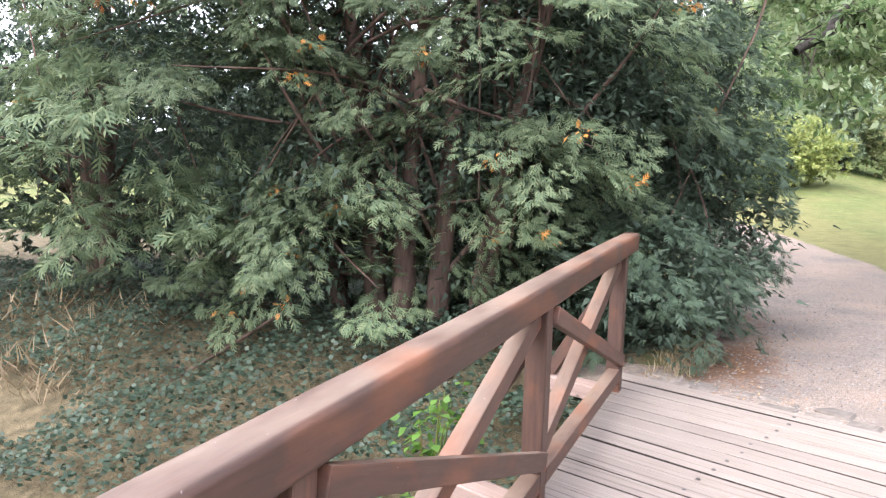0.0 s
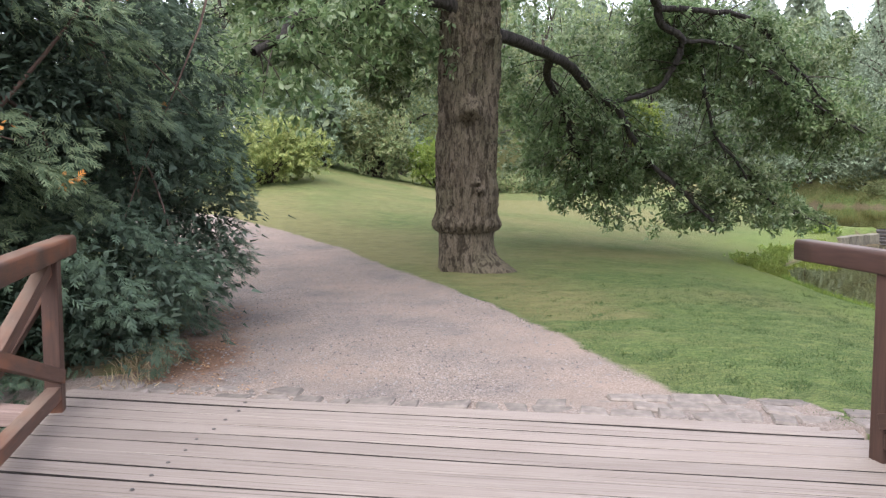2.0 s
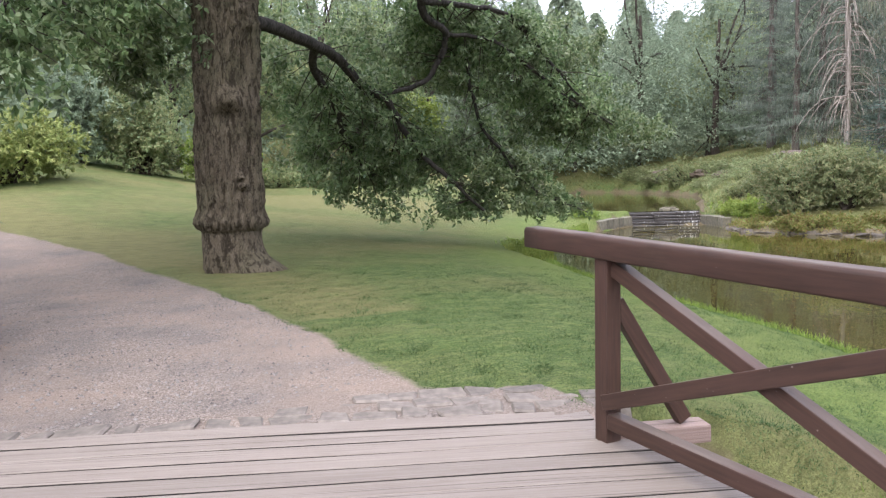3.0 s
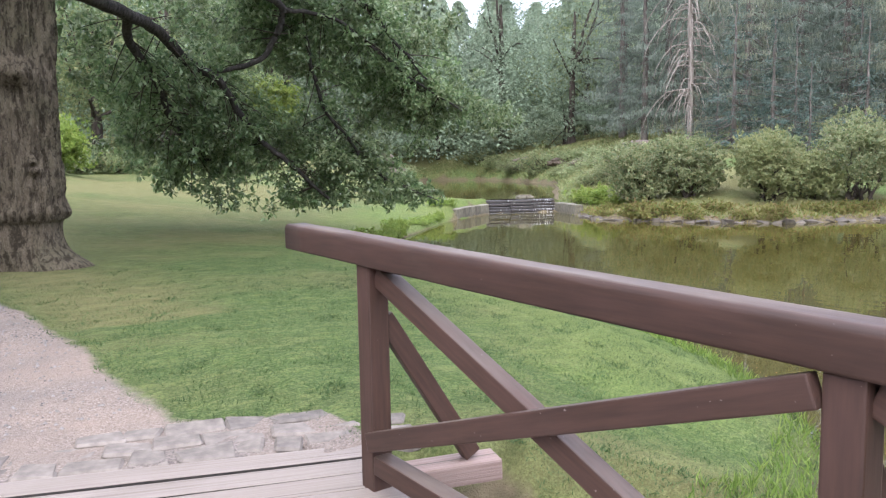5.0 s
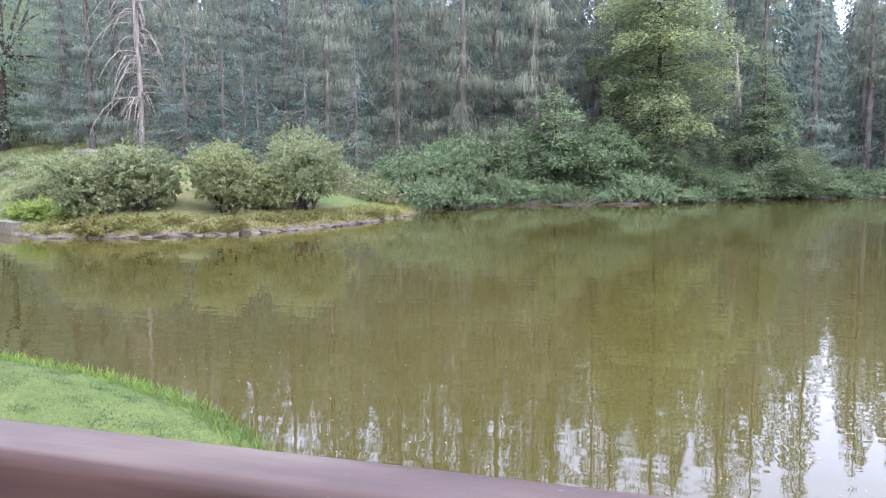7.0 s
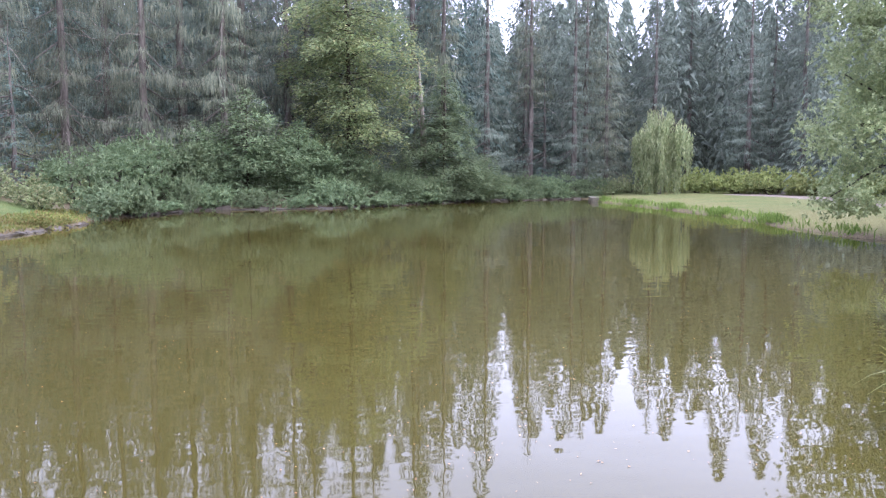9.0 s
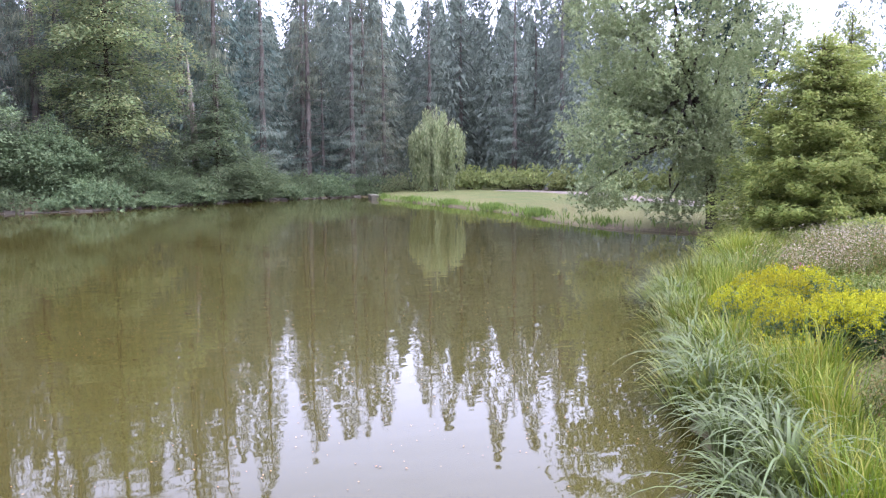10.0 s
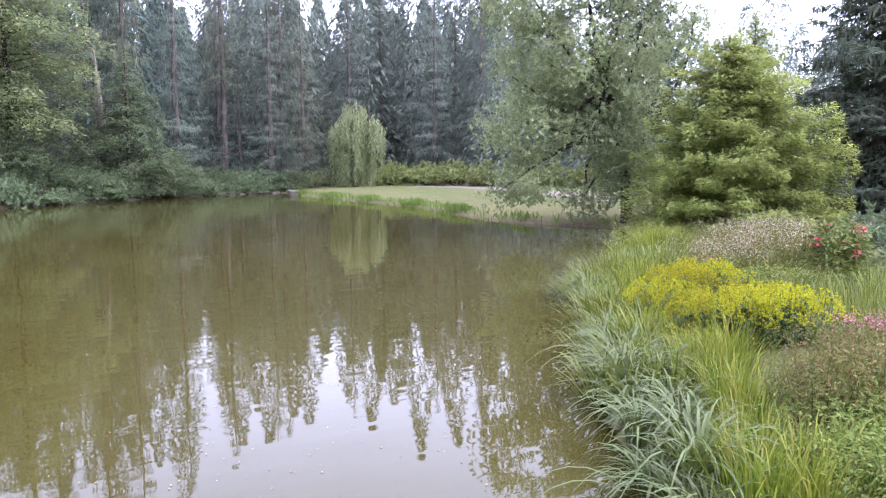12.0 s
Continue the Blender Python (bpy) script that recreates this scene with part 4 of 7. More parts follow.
def again(ob, x, y, turn, size, z=None, high=None):
    """A repeat of a tree or bush at another place, turned and scaled."""
    m = pose(x, y, (ground_z(x, y) if z is None else z) - 0.12, 0, 0, turn) @ Matrix.Diagonal((size, size, high or size, 1))
    return copy_thing(ob, m)


# ---- the yews beside the bridge ----


def yew(name, label, x, y, seed, lobes, stems, leaf, fronds, long, size, per=30, tips=0, skirt=0.25, edge=99.0, core=500, deep=0.72):
    """A yew: red-barked stems, a heart whose darker needle colour paints its inner shade, and drooping flat fronds of
    needled sprays that stand out of it.
    """
    rng = np.random.default_rng(seed)
    ob = empty(name, x, y, ground_z(x, y) - 0.1, label, "tree")
    tubes = []
    c, d = on_lobes(rng, lobes, fronds * 3, 0.86)
    keep = (c[:, 2] > skirt) & ((d[:, 1] < 0.3) | (rng.random(len(c)) < 0.2))
    keep &= (c[:, 2] < 4.4) | (rng.random(len(c)) < 0.3)
    c, d = c[keep][:fronds], d[keep][:fronds]
    for sx, sy, lx, ly, h in stems:
        p = bend([(sx, sy, 0), (sx + lx * 0.3, sy + ly * 0.3, h * 0.4), (sx + lx, sy + ly, h)], 6)
        tubes.append(tube(p, np.linspace(0.12, 0.04, len(p)), 9, 0.07, rng))
        for _ in range(16):
            k = rng.integers(2, len(p))
            tubes += limbs_to(rng, p[k], [c[rng.integers(len(c))] * np.array([0.92, 0.92, 1])], 0.026, 5)
    put("trunk", smooth(mesh_of("trunk", *join(*tubes), REDBARK)), ob)
    at, way, nor, ends = [], [], [], []
    for e, o in zip(c, d):
        out = unit(o * np.array([1, 1, 0.2]) + rng.normal(0, 0.3, 3))
        reach = long * rng.uniform(0.6, 1.25)
        root, tip = e - out * reach * 0.8 + np.array([0, 0, 0.1 * reach]), e + out * reach * 0.25 + np.array([0, 0, -0.12 * reach])
        p, w, n = plume(rng, root, tip, 0.36 * reach, int(per * rng.uniform(0.7, 1.2)), 0.035, 0.22)
        at.append(p)
        way.append(w)
        nor.append(unit(n + out * 0.3))
        ends.append(tip - np.array([0, 0, 0.2 * reach]))
    at, way, nor = map(np.concatenate, (at, way, nor))
    ln = size * rng.uniform(0.65, 1.3, len(at))
    clear = (at[:, 0] + way[:, 0] * ln < edge - 0.4 * np.clip(0.9 - at[:, 2], 0, 1)) & (at[:, 2] > 0.04)
    v, f = stamp(SPRAY, at[clear], way[clear], nor[clear], ln[clear], ln[clear] * 0.8)
    put("spray_foliage", mesh_of("spray_foliage", v, f, leaf), ob)
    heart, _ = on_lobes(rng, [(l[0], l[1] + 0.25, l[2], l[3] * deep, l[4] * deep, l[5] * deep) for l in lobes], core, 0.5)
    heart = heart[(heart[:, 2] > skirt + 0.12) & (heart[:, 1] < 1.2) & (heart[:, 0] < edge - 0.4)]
    # Darker needle colour here stands for the shade inside the crown.
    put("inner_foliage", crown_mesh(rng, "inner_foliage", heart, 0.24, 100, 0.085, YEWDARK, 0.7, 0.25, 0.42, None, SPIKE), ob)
    if tips:
        ends = np.array(ends)[rng.choice(len(ends), tips)]
        a, w, n, q = clump_leaves(rng, ends, 0.035, 9, 0.07)
        v, f = stamp(SPRAY, a, w, n, q, q)
        put("dead_foliage", mesh_of("dead_foliage", v, f, BROWNTIP), ob, "orange-brown dried twig tips")
    return ob


yew("yew_tree", "spreading green yew with browned tips beside the bridge", -3.5, 6.4, 11,
    [(0.3, 0.4, 2.6, 2.5, 1.9, 2.3), (1.5, -0.2, 2.6, 1.3, 1.2, 1.3), (0.9, -0.6, 1.75, 1.3, 0.8, 0.7), (-1.9, -0.6, 2.6, 2.0, 1.6, 1.6), (0, 0.5, 5.5, 2.8, 2.2, 2.5), (-0.6, -1.2, 1.5, 1.2, 0.8, 0.6), (-1.0, -0.9, 4.0, 1.8, 1.4, 1.2), (-0.2, -0.7, 0.9, 1.9, 0.9, 0.7), (-2.2, -0.4, 0.8, 1.6, 1.0, 0.7)],
    [(0, -0.5, -0.5, -0.3, 4.5), (0.6, -0.6, 0.3, 0.2, 5.0), (0.9, -0.4, 0.9, -0.2, 4.2), (-0.5, -0.3, -1.2, -0.2, 4.6), (0.3, -0.7, 0.25, 0.1, 4.8)], YEW, 260, 0.92, 0.135, 115, 60, 0.4)
yew("yew_tree", "dense dark green yew clipped close to the gravel path", -2.4, 8.6, 12,
    [(0.2, 0, 1.5, 2.25, 1.9, 1.6), (0.25, -0.3, 2.6, 2.2, 1.7, 1.5), (0.5, -0.9, 1.0, 1.7, 1.5, 1.0), (1.2, -2.2, 0.75, 0.95, 1.1, 0.85), (1.1, -0.8, 1.6, 1.4, 1.4, 1.3), (0, 0, 4.2, 2.05, 1.9, 2.6), (0, 0, 7.0, 1.7, 1.7, 2.6)],
    [(0, 0, 0.2, 0.1, 7.0), (0.4, 0.2, 0.6, -0.4, 5.0)], YEWSIDE, 900, 0.46, 0.13, 30, 0, 0.02, 2.5, 700, 0.86)
yew("yew_tree", "wide yew with low hanging boughs over the stream bank", -7.2, 6.2, 13,
    [(0, 0, 2.8, 2.8, 2.2, 2.2), (1.2, -1.0, 2.0, 1.7, 1.2, 0.9), (0, 0, 5.5, 2.8, 2.4, 2.2), (-2.5, -1.0, 2.6, 2.2, 1.8, 1.6)],
    [(0, 0, 0.3, -0.4, 5.0), (-0.4, 0.2, -0.9, 0.2, 5.0)], YEW, 140, 1.1, 0.22, 36, 14, 0.3, core=220)


back = bush("yew_bush", "dark dense yew thicket behind the stream bank", "shrub", -6.0, 10.6, 14, 5.0, 3.2, 4.2, YEWDARK, 190, 46, 0.15, 0.36, "thicket behind the yews")
for k, (x, y, s) in enumerate([(-9.8, 9.0, 1.05), (-12.5, 6.0, 1.1), (-5.2, 12.6, 0.95), (-14.5, 1.5, 1.0), (-9.0, 13.0, 1.2)]):
    again(back, x, y, 80 * k + 30, s)


# ---- the old oak on the lawn ----


def oak_trunk():
    rows, sides = 210, 170
    hs = np.linspace(-0.25, 5.6, rows)
    ang = np.linspace(0, 2 * math.pi, sides, endpoint=False)
    H, A = np.meshgrid(hs, ang, indexing="ij")
    r = np.where(H < 0.78, 0.5 + 0.02 * H, 0.565)
    r = r + 0.085 * np.exp(-((H - 0.92) / 0.13) ** 2) + 0.02 * np.exp(-((H - 1.4) / 0.3) ** 2)
    r = r - 0.02 * ease(1.2, 3.2, H) + 0.05 * ease(4.0, 5.6, H)
    r = r + 0.3 * np.exp(-(H + 0.25) / 0.3) * (0.55 + 0.4 * np.cos(5 * A + 0.9) + 0.55 * np.cos(A + 0.35))
    r = r * (1 + 0.03 * np.cos(3 * A + 0.5 * H) + 0.025 * np.cos(5 * A - H))
    out = np.empty((rows, sides, 3))
    for i in range(rows):
        for j in range(sides):
            ca, sa = math.cos(ang[j]), math.sin(ang[j])
            warp = 0.5 * noise.noise(Vector((ca * 2, sa * 2, hs[i] * 1.2)))
            q = Vector((ca * 13.0 + warp, sa * 13.0 + warp, hs[i] * 2.4))
            ridge = abs(noise.noise(q)) + 0.6 * abs(noise.noise(Vector((ca * 19.0, sa * 19.0, hs[i] * 4.5 + warp))))
            if hs[i] < 0.8:
                ridge = 0.25 + 0.35 * (ridge - 0.25)
            lump = noise.noise(Vector((ca * 1.4, sa * 1.4, hs[i] * 1.1)))
            rr = r[i, j] + 0.13 * (0.25 - min(ridge, 0.6)) + 0.06 * lump
            out[i, j] = (ca * rr + 0.012 * hs[i], sa * rr, hs[i])
    # burrs and old branch scars on the side towards the bridge
    for a, h, size, push in ((-1.75, 2.95, 0.25, 0.24), (-1.75, 2.7, 0.13, -0.12), (-1.48, 1.67, 0.075, 0.14), (-1.42, 1.53, 0.07, 0.16), (-1.46, 1.6, 0.03, -0.14), (-1.9, 1.9, 0.2, 0.04), (-1.2, 4.35, 0.2, 0.14), (-1.2, 4.35, 0.1, -0.12), (-1.3, 1.28, 0.16, 0.05), (-0.75, 0.0, 0.3, 0.22), (-0.4, -0.1, 0.3, 0.25)):
        da = np.arctan2(np.sin(A - a), np.cos(A - a)) * 0.55
        w = np.exp(-(da**2 + (H - h) ** 2) / (size**2))
        out[..., 0] += np.cos(A) * push * w
        out[..., 1] += np.sin(A) * push * w
    idx = np.arange(rows * sides).reshape(rows, sides)
    nxt = np.roll(idx, -1, axis=1)
    f = np.stack([idx[:-1], nxt[:-1], nxt[1:], idx[1:]], -1).reshape(-1, 4)
    return out.reshape(-1, 3), f


def oak_tree():
    rng = np.random.default_rng(21)
    X, Y = 3.71, 13.74
    Z = -0.13
    ob = empty("oak_tree", X, Y, Z, "old oak with furrowed bark and low sweeping limbs on the lawn", "tree")
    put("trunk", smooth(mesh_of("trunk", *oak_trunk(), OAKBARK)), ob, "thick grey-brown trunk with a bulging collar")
    here = np.array([X, Y, Z])
    lines = [  # limbs in world places, with their thickness
        ([(3.9, 13.5, 4.0), (4.5, 13.8, 4.25), (5.8, 14.91, 4.14), (6.46, 15.5, 4.03), (7.25, 16.17, 3.59), (8.04, 16.59, 3.3), (8.62, 16.98, 2.71), (9.38, 17.27, 1.97), (10.13, 17.33, 1.4), (11.07, 17.36, 0.62)], 0.165, 0.04),
        ([(5.8, 14.91, 4.14), (5.93, 15.49, 3.83), (6.74, 16.48, 3.1), (7.28, 17.34, 2.38), (7.9, 17.96, 1.99), (8.46, 18.37, 1.56)], 0.11, 0.045),
        ([(3.9, 13.8, 5.3), (6.5, 14.8, 6.2), (8.27, 15.48, 5.64), (8.72, 15.82, 5.12), (9.27, 15.87, 4.8), (9.2, 16.05, 4.28), (8.85, 16.3, 3.72), (8.0, 16.5, 3.44)], 0.14, 0.05),
        ([(8.5, 15.65, 5.4), (9.8, 15.79, 5.44), (11.22, 16.08, 5.33), (12.47, 16.44, 4.5), (13.6, 16.6, 3.6)], 0.09, 0.025),
        ([(10.0, 16.3, 4.4), (10.75, 16.97, 2.88), (11.5, 17.1, 2.11), (12.2, 17.24, 1.37), (12.96, 17.31, 0.98), (14.2, 17.0, 0.45)], 0.055, 0.015),
        ([(9.25, 15.87, 4.78), (10.51, 15.95, 4.73), (11.73, 16.34, 4.31), (12.99, 16.67, 3.69), (14.73, 16.57, 2.84)], 0.06, 0.02),
        ([(3.7, 13.5, 4.6), (2.4, 13.0, 4.75), (1.02, 12.31, 3.95), (0.63, 11.82, 4.07), (0.39, 11.32, 3.64), (-0.02, 10.81, 3.3)], 0.15, 0.06),
        ([(3.7, 13.9, 5.2), (2.2, 15.0, 6.0), (0.5, 16.5, 5.8), (-1.2, 17.6, 5.0)], 0.15, 0.04),
        ([(3.7, 13.9, 5.3), (4.5, 16.5, 6.5), (5.0, 19.0, 6.5), (5.2, 21.0, 5.2)], 0.17, 0.04),
        ([(3.7, 13.7, 5.4), (3.0, 12.0, 8.0), (2.6, 11.2, 10.0)], 0.22, 0.06),
        ([(3.7, 13.7, 5.4), (5.0, 14.5, 8.5), (6.5, 15.0, 11.0)], 0.25, 0.06),
        ([(8.72, 15.82, 5.12), (9.6, 16.9, 5.8), (10.8, 18.2, 5.9), (12.0, 19.0, 5.0)], 0.07, 0.02),
    ]
    paths = []
    for pts, r0, r1 in lines:
        p = bend(np.array(pts) - here, 5)
        p += rng.normal(0, 0.014, p.shape)
        p = bend(p, 3)
        limb = tube(p, np.linspace(r0 * 0.85, r1, len(p)), 9, 0.03, rng)
        p = p[::3]
        paths.append(p)
        put("limb", smooth(mesh_of("limb", *limb, LIMBBARK)), ob)
    # side twigs with clumps of leaves along the outer part of each limb
    twigs, centres = [], []
    plan = [(0, 0.25, 78), (1, 0.2, 60), (2, 0.3, 30), (3, 0.1, 62), (4, 0.05, 55), (5, 0.1, 58), (6, 0.2, 55), (7, 0.25, 45), (8, 0.25, 55), (9, 0.3, 25), (10, 0.3, 25), (11, 0.1, 50)]
    for k, start, n in plan:
        p = paths[k]
        for _ in range(n):
            i = rng.uniform(start, 1) * (len(p) - 1)
            a = p[int(i)]
            reach = rng.uniform(0.3, 1.35)
            d = unit(rng.normal(0, 1, 3) * np.array([1, 1, 0.5]) + np.array([0.15, 0, -0.25]))
            if k < 6:
                away = np.array([0.42, 0.9, 0.0])
                d = d + away * (0.35 + abs(d @ away) - d @ away)
                d = unit(d)
                reach = reach * 1.25
                if k == 2:
                    d = unit(d + np.array([0, 0.6, 0.9]))
            e = a + d * reach + np.array([0, 0, -0.25 * reach**2])
            if k < 9 and e[2] < 0.55 + 0.05 * rng.random():
                e[2] = 0.55 + rng.uniform(0, 0.5)
            twigs.append(tube(np.array([a, (a + e) / 2 + np.array([0, 0, 0.06]), e]), (0.016, 0.01, 0.005), 4))
            centres += [e, (a * 0.35 + e * 0.65) + rng.normal(0, 0.1, 3)] if k >= 6 else [e, (a * 0.2 + e * 0.8) + rng.normal(0, 0.18, 3) + away * 0.15]
    tagged(put("twig_work", mesh_of("twig_work", *join(*twigs), DARKBARK), ob), kind="stuff")
    c = np.array(centres)
    put("crown", tufted(rng, "crown", c, unit(rng.normal(0, 1, c.shape)), 0.14, 7, 8, 0.14, OAKLEAF, 0.8, 0.35, 0.44, KITE), ob, "dark green leaves, paler where they hang outside")
    # the hanging skirt beyond the low limbs, and the crown above
    lobes = [(8.9, 2.0, 5.2, 2.0, 1.6, 0.9), (9.9, 1.3, 3.5, 1.6, 1.3, 0.8), (6.7, 2.3, 4.5, 1.6, 1.6, 0.8), (5.6, 1.9, 2.2, 1.3, 1.2, 0.5), (6.8, 1.2, 1.75, 1.3, 1.2, 0.4), (7.4, 0.3, 0.95, 0.8, 0.9, 0.3), (2.9, 2.1, 3.3, 1.2, 1.3, 0.9), (2.8, 3.2, 2.0, 1.2, 1.2, 0.5), (5.0, 3.3, 5.3, 1.8, 1.8, 0.9), (11.2, 1.2, 2.8, 1.2, 1.2, 0.5), (8.8, 2.1, 3.0, 1.5, 1.5, 0.6), (3.9, 1.7, 1.85, 1.0, 1.0, 0.4), (1.8, 2.4, 3.9, 1.1, 1.2, 0.9)]
    lobes = [(a + 0.9, b + 2.4, c1 + 0.1, *r) for a, b, c1, *r in lobes] + [(-1.8, 0.9, 4.5, 0.9, 0.9, 0.8), (-1.2, 1.6, 3.9, 0.9, 0.9, 0.7)]
    c, d = on_lobes(rng, lobes, 560, 0.3)
    put("crown", tufted(rng, "skirt_crown", c, d, 0.15, 8, 8, 0.145, OAKLEAF, 0.6, 0.35, 0.44, KITE), ob)
    # The two lobes at y -4.5 are out of view, added to shade the lawn.
    lobes = [(-0.5, -0.5, 10, 5.5, 5.5, 3.5), (2.5, -0.5, 9.0, 4.0, 4.0, 2.0), (-3, 2, 8, 3.8, 4, 2.2), (-1, 4, 8.0, 3.5, 3.0, 1.6), (1.0, -4.5, 9.0, 5.0, 3.5, 2.0), (4.5, -4.5, 8.6, 3.5, 3.5, 1.8), (-3.5, 0.5, 6.6, 2.5, 2.5, 1.2), (-1.5, 0.5, 6.0, 1.8, 1.6, 0.9), (-2.6, 3.0, 5.6, 2.4, 2.4, 1.1), (0.5, 5.0, 5.4, 2.6, 2.0, 1.0), (-0.9, 1.5, 4.2, 1.0, 1.0, 0.7)]
    c, d = on_lobes(rng, lobes, 860, 0.45)
    put("crown", tufted(rng, "upper_crown", c, d, 0.5, 10, 7, 0.17, OAKLEAF, 0.6, 0.3, 0.55), ob)
    return ob


oak_tree()

# ---- shrubs and trees behind the lawn ----
bush("mounded_shrub", "broad yellow-green mounded shrub on the lawn", "shrub", -0.3, 30.5, 31, 4.6, 4.0, 2.7, GOLDLEAF, 420, 26, 0.17, 0.26)
bush("tall_shrub", "tall leafy green shrub with pale tops", "shrub", 2.2, 37.5, 32, 4.6, 4.2, 4.4, FARGREEN, 520, 26, 0.2, 0.34, "shrubs behind the lawn")
bush("tall_shrub", "tall leafy shrub with yellowish flowering tops", "shrub", 4.9, 37.0, 33, 3.6, 3.6, 4.0, RHODO, 420, 26, 0.2, 0.32, "shrubs behind the lawn")
bush("tall_shrub", "dense dark green shrub at the lawn's edge", "shrub", -4.6, 36.0, 34, 5.0, 4.0, 4.6, SHRUB, 420, 26, 0.2, 0.34, "shrubs behind the lawn")
bush("tall_shrub", "pale yellow-green shrub under the oak boughs", "shrub", 8.2, 37.5, 35, 3.4, 3.2, 2.5, LIME, 300, 26, 0.17, 0.28, "shrubs behind the lawn")
low = bush("low_shrub", "low brownish heath shrub along the lawn", "shrub", 13.0, 42.5, 36, 3.4, 2.2, 1.4, RHODO, 110, 20, 0.2, 0.24, "low shrubs")
for k, (x, y, s) in enumerate([(15.6, 42.0, 1.0), (18.2, 42.3, 0.9), (10.6, 43.0, 1.1), (21.0, 43.5, 1.0)]):
    again(low, x, y, 70 * k + 30, s)

broad_tree("broadleaf_tree", "tall green broadleaf tree behind the shrubs", "tree", -3, 50, 41, [(0, 0, 9, 5, 5, 4), (2, 1, 6, 4, 4, 3), (-3, 0, 6.5, 3.5, 3.5, 3), (1, 0, 13, 3.5, 3.5, 3)], 0.35, FARGREEN, DARKBARK, 340, 34, 0.22, 0.7, "trees behind the lawn")
tree_b = broad_tree("broadleaf_tree", "light green broadleaf tree behind the shrubs", "tree", 9, 54, 42, [(0, 0, 8, 4.5, 4.5, 4.5), (3, 0, 5.5, 3.5, 3.5, 3), (-3, 1, 5.5, 3, 3, 3), (0, 0, 12.5, 3, 3, 3)], 0.32, MAPLE, DARKBARK, 320, 34, 0.22, 0.7, "trees behind the lawn")
tree_c = broad_tree("broadleaf_tree", "dark green broadleaf tree on the slope", "tree", 20, 56, 43, [(0, 0, 9, 5, 5, 5), (4, 0, 5.5, 3.5, 3.5, 3), (-3.5, 0, 6, 3.2, 3.2, 3.4), (0, 1, 15, 3.4, 3.4, 3)], 0.36, SHRUB, DARKBARK, 360, 34, 0.22, 0.75, "trees behind the lawn")
for k, (x, y, s) in enumerate([(-8, 42, 0.8), (1.5, 45, 0.95), (6, 47, 1.0), (13, 48, 0.9), (-15, 38, 0.9), (16, 60, 1.2), (24, 70, 1.3)]):
    again((tree_c, tree_b)[k % 2], x, y, 97 * k, s)
again(tree_b, 26, 62, 100, 1.05)
again(tree_c, 33, 64, 200, 1.15)
again(tree_c, 2, 66, 60, 1.1)
again(tree_b, -11, 46, 140, 0.95)
again(tree_c, -9, 62, 300, 1.2)
broad_tree("broadleaf_tree", "small lime-green tree on the grassy slope", "tree", 28.5, 58, 44, [(0, 0, 4.0, 2.2, 2.2, 1.6), (1, 0, 3.0, 1.6, 1.6, 1.1)], 0.1, LIME, DARKBARK, 150, 24, 0.3, 0.45)

# ---- beyond the weir and on the spit ----
tree_d = broad_tree("broadleaf_tree", "tall airy grey-green tree with a forked dark trunk", "tree", 62, 57, 45, [(0, 0, 12, 4.5, 4.5, 4.5), (3, 0, 8, 3.2, 3.2, 2.6), (-3, -1, 8.5, 3.2, 3.2, 3), (1, 0, 18, 3.6, 3.6, 4)], 0.42, FARGREEN, DARKBARK, 290, 34, 0.21, 0.75, "trees beyond the weir")
tree_under = broad_tree("broadleaf_tree", "low spreading green tree on the slope beyond the weir", "tree", 62, 58, 46, [(0, 0, 2.2, 3.6, 3.2, 2.0), (2.6, 0, 1.8, 2.4, 2.4, 1.6), (-2.6, 0.5, 2.0, 2.6, 2.4, 1.8), (0.4, 0, 4.4, 2.6, 2.4, 2.0)], 0.2, FARGREEN, DARKBARK, 270, 32, 0.22, 0.5, "trees beyond the weir")
again(tree_d, 40, 70, 40, 1.15)
again(tree_d, 64, 70, 250, 1.2)
again(tree_d, 50, 76, 130, 1.25)
for k, (x, y, s) in enumerate([(38, 62, 1.9), (43, 69, 2.1), (49, 72, 2.2), (55, 71, 2.3), (60, 66, 2.2), (33, 60, 1.8), (64, 52, 2.0), (59, 75, 2.4)]):
    again(tree_under, x, y, 47 * k, s * 0.54)
for k, (x, y, s) in enumerate([(36, 74, 1.3), (45, 80, 1.4), (70, 62, 1.2)]):
    again((tree_d, tree_c, tree_b)[k % 3], x, y, 70 * k, s)

rh = [(28.8, 21.6, 2.7, 2.5, "rounded rhododendron bush on the spit"), (29.6, 19.9, 2.9, 2.6, "rounded rhododendron bush on the spit"), (30.8, 17.0, 2.7, 2.9, "rhododendron with yellowed outer leaves"),
      (34.4, 15.2, 4.3, 3.4, "large umbrella-shaped rhododendron with bare stems"), (32.6, 16.3, 2.2, 2.0, "low rhododendron with yellowed outer leaves"), (33.6, 26.2, 2.6, 2.2, "leafy rhododendron behind the weir wall"), (34.0, 18.6, 2.6, 2.3, "rhododendron bush on the spit")]
for k, (x, y, w, h, text) in enumerate(rh):
    bush("rhododendron_bush", text, "shrub", x, y, 50 + k, w, w * 0.9, h, (RHODO, RHODO, YELLOWRHODO, RHODO, YELLOWRHODO, RHODO, RHODO)[k], int(95 * w), 28, 0.15, 0.2, "rhododendrons on the spit", low=0.75 if k == 3 else 0.05)
scrub = bush("scrub_plant", "low browning scrub at the spit's edge", "plant", 26.6, 20.0, 59, 1.6, 1.2, 0.55, BROWNHERB, 50, 22, 0.14, 0.16, "scrub on the spit")
edge_rng = np.random.default_rng(76)
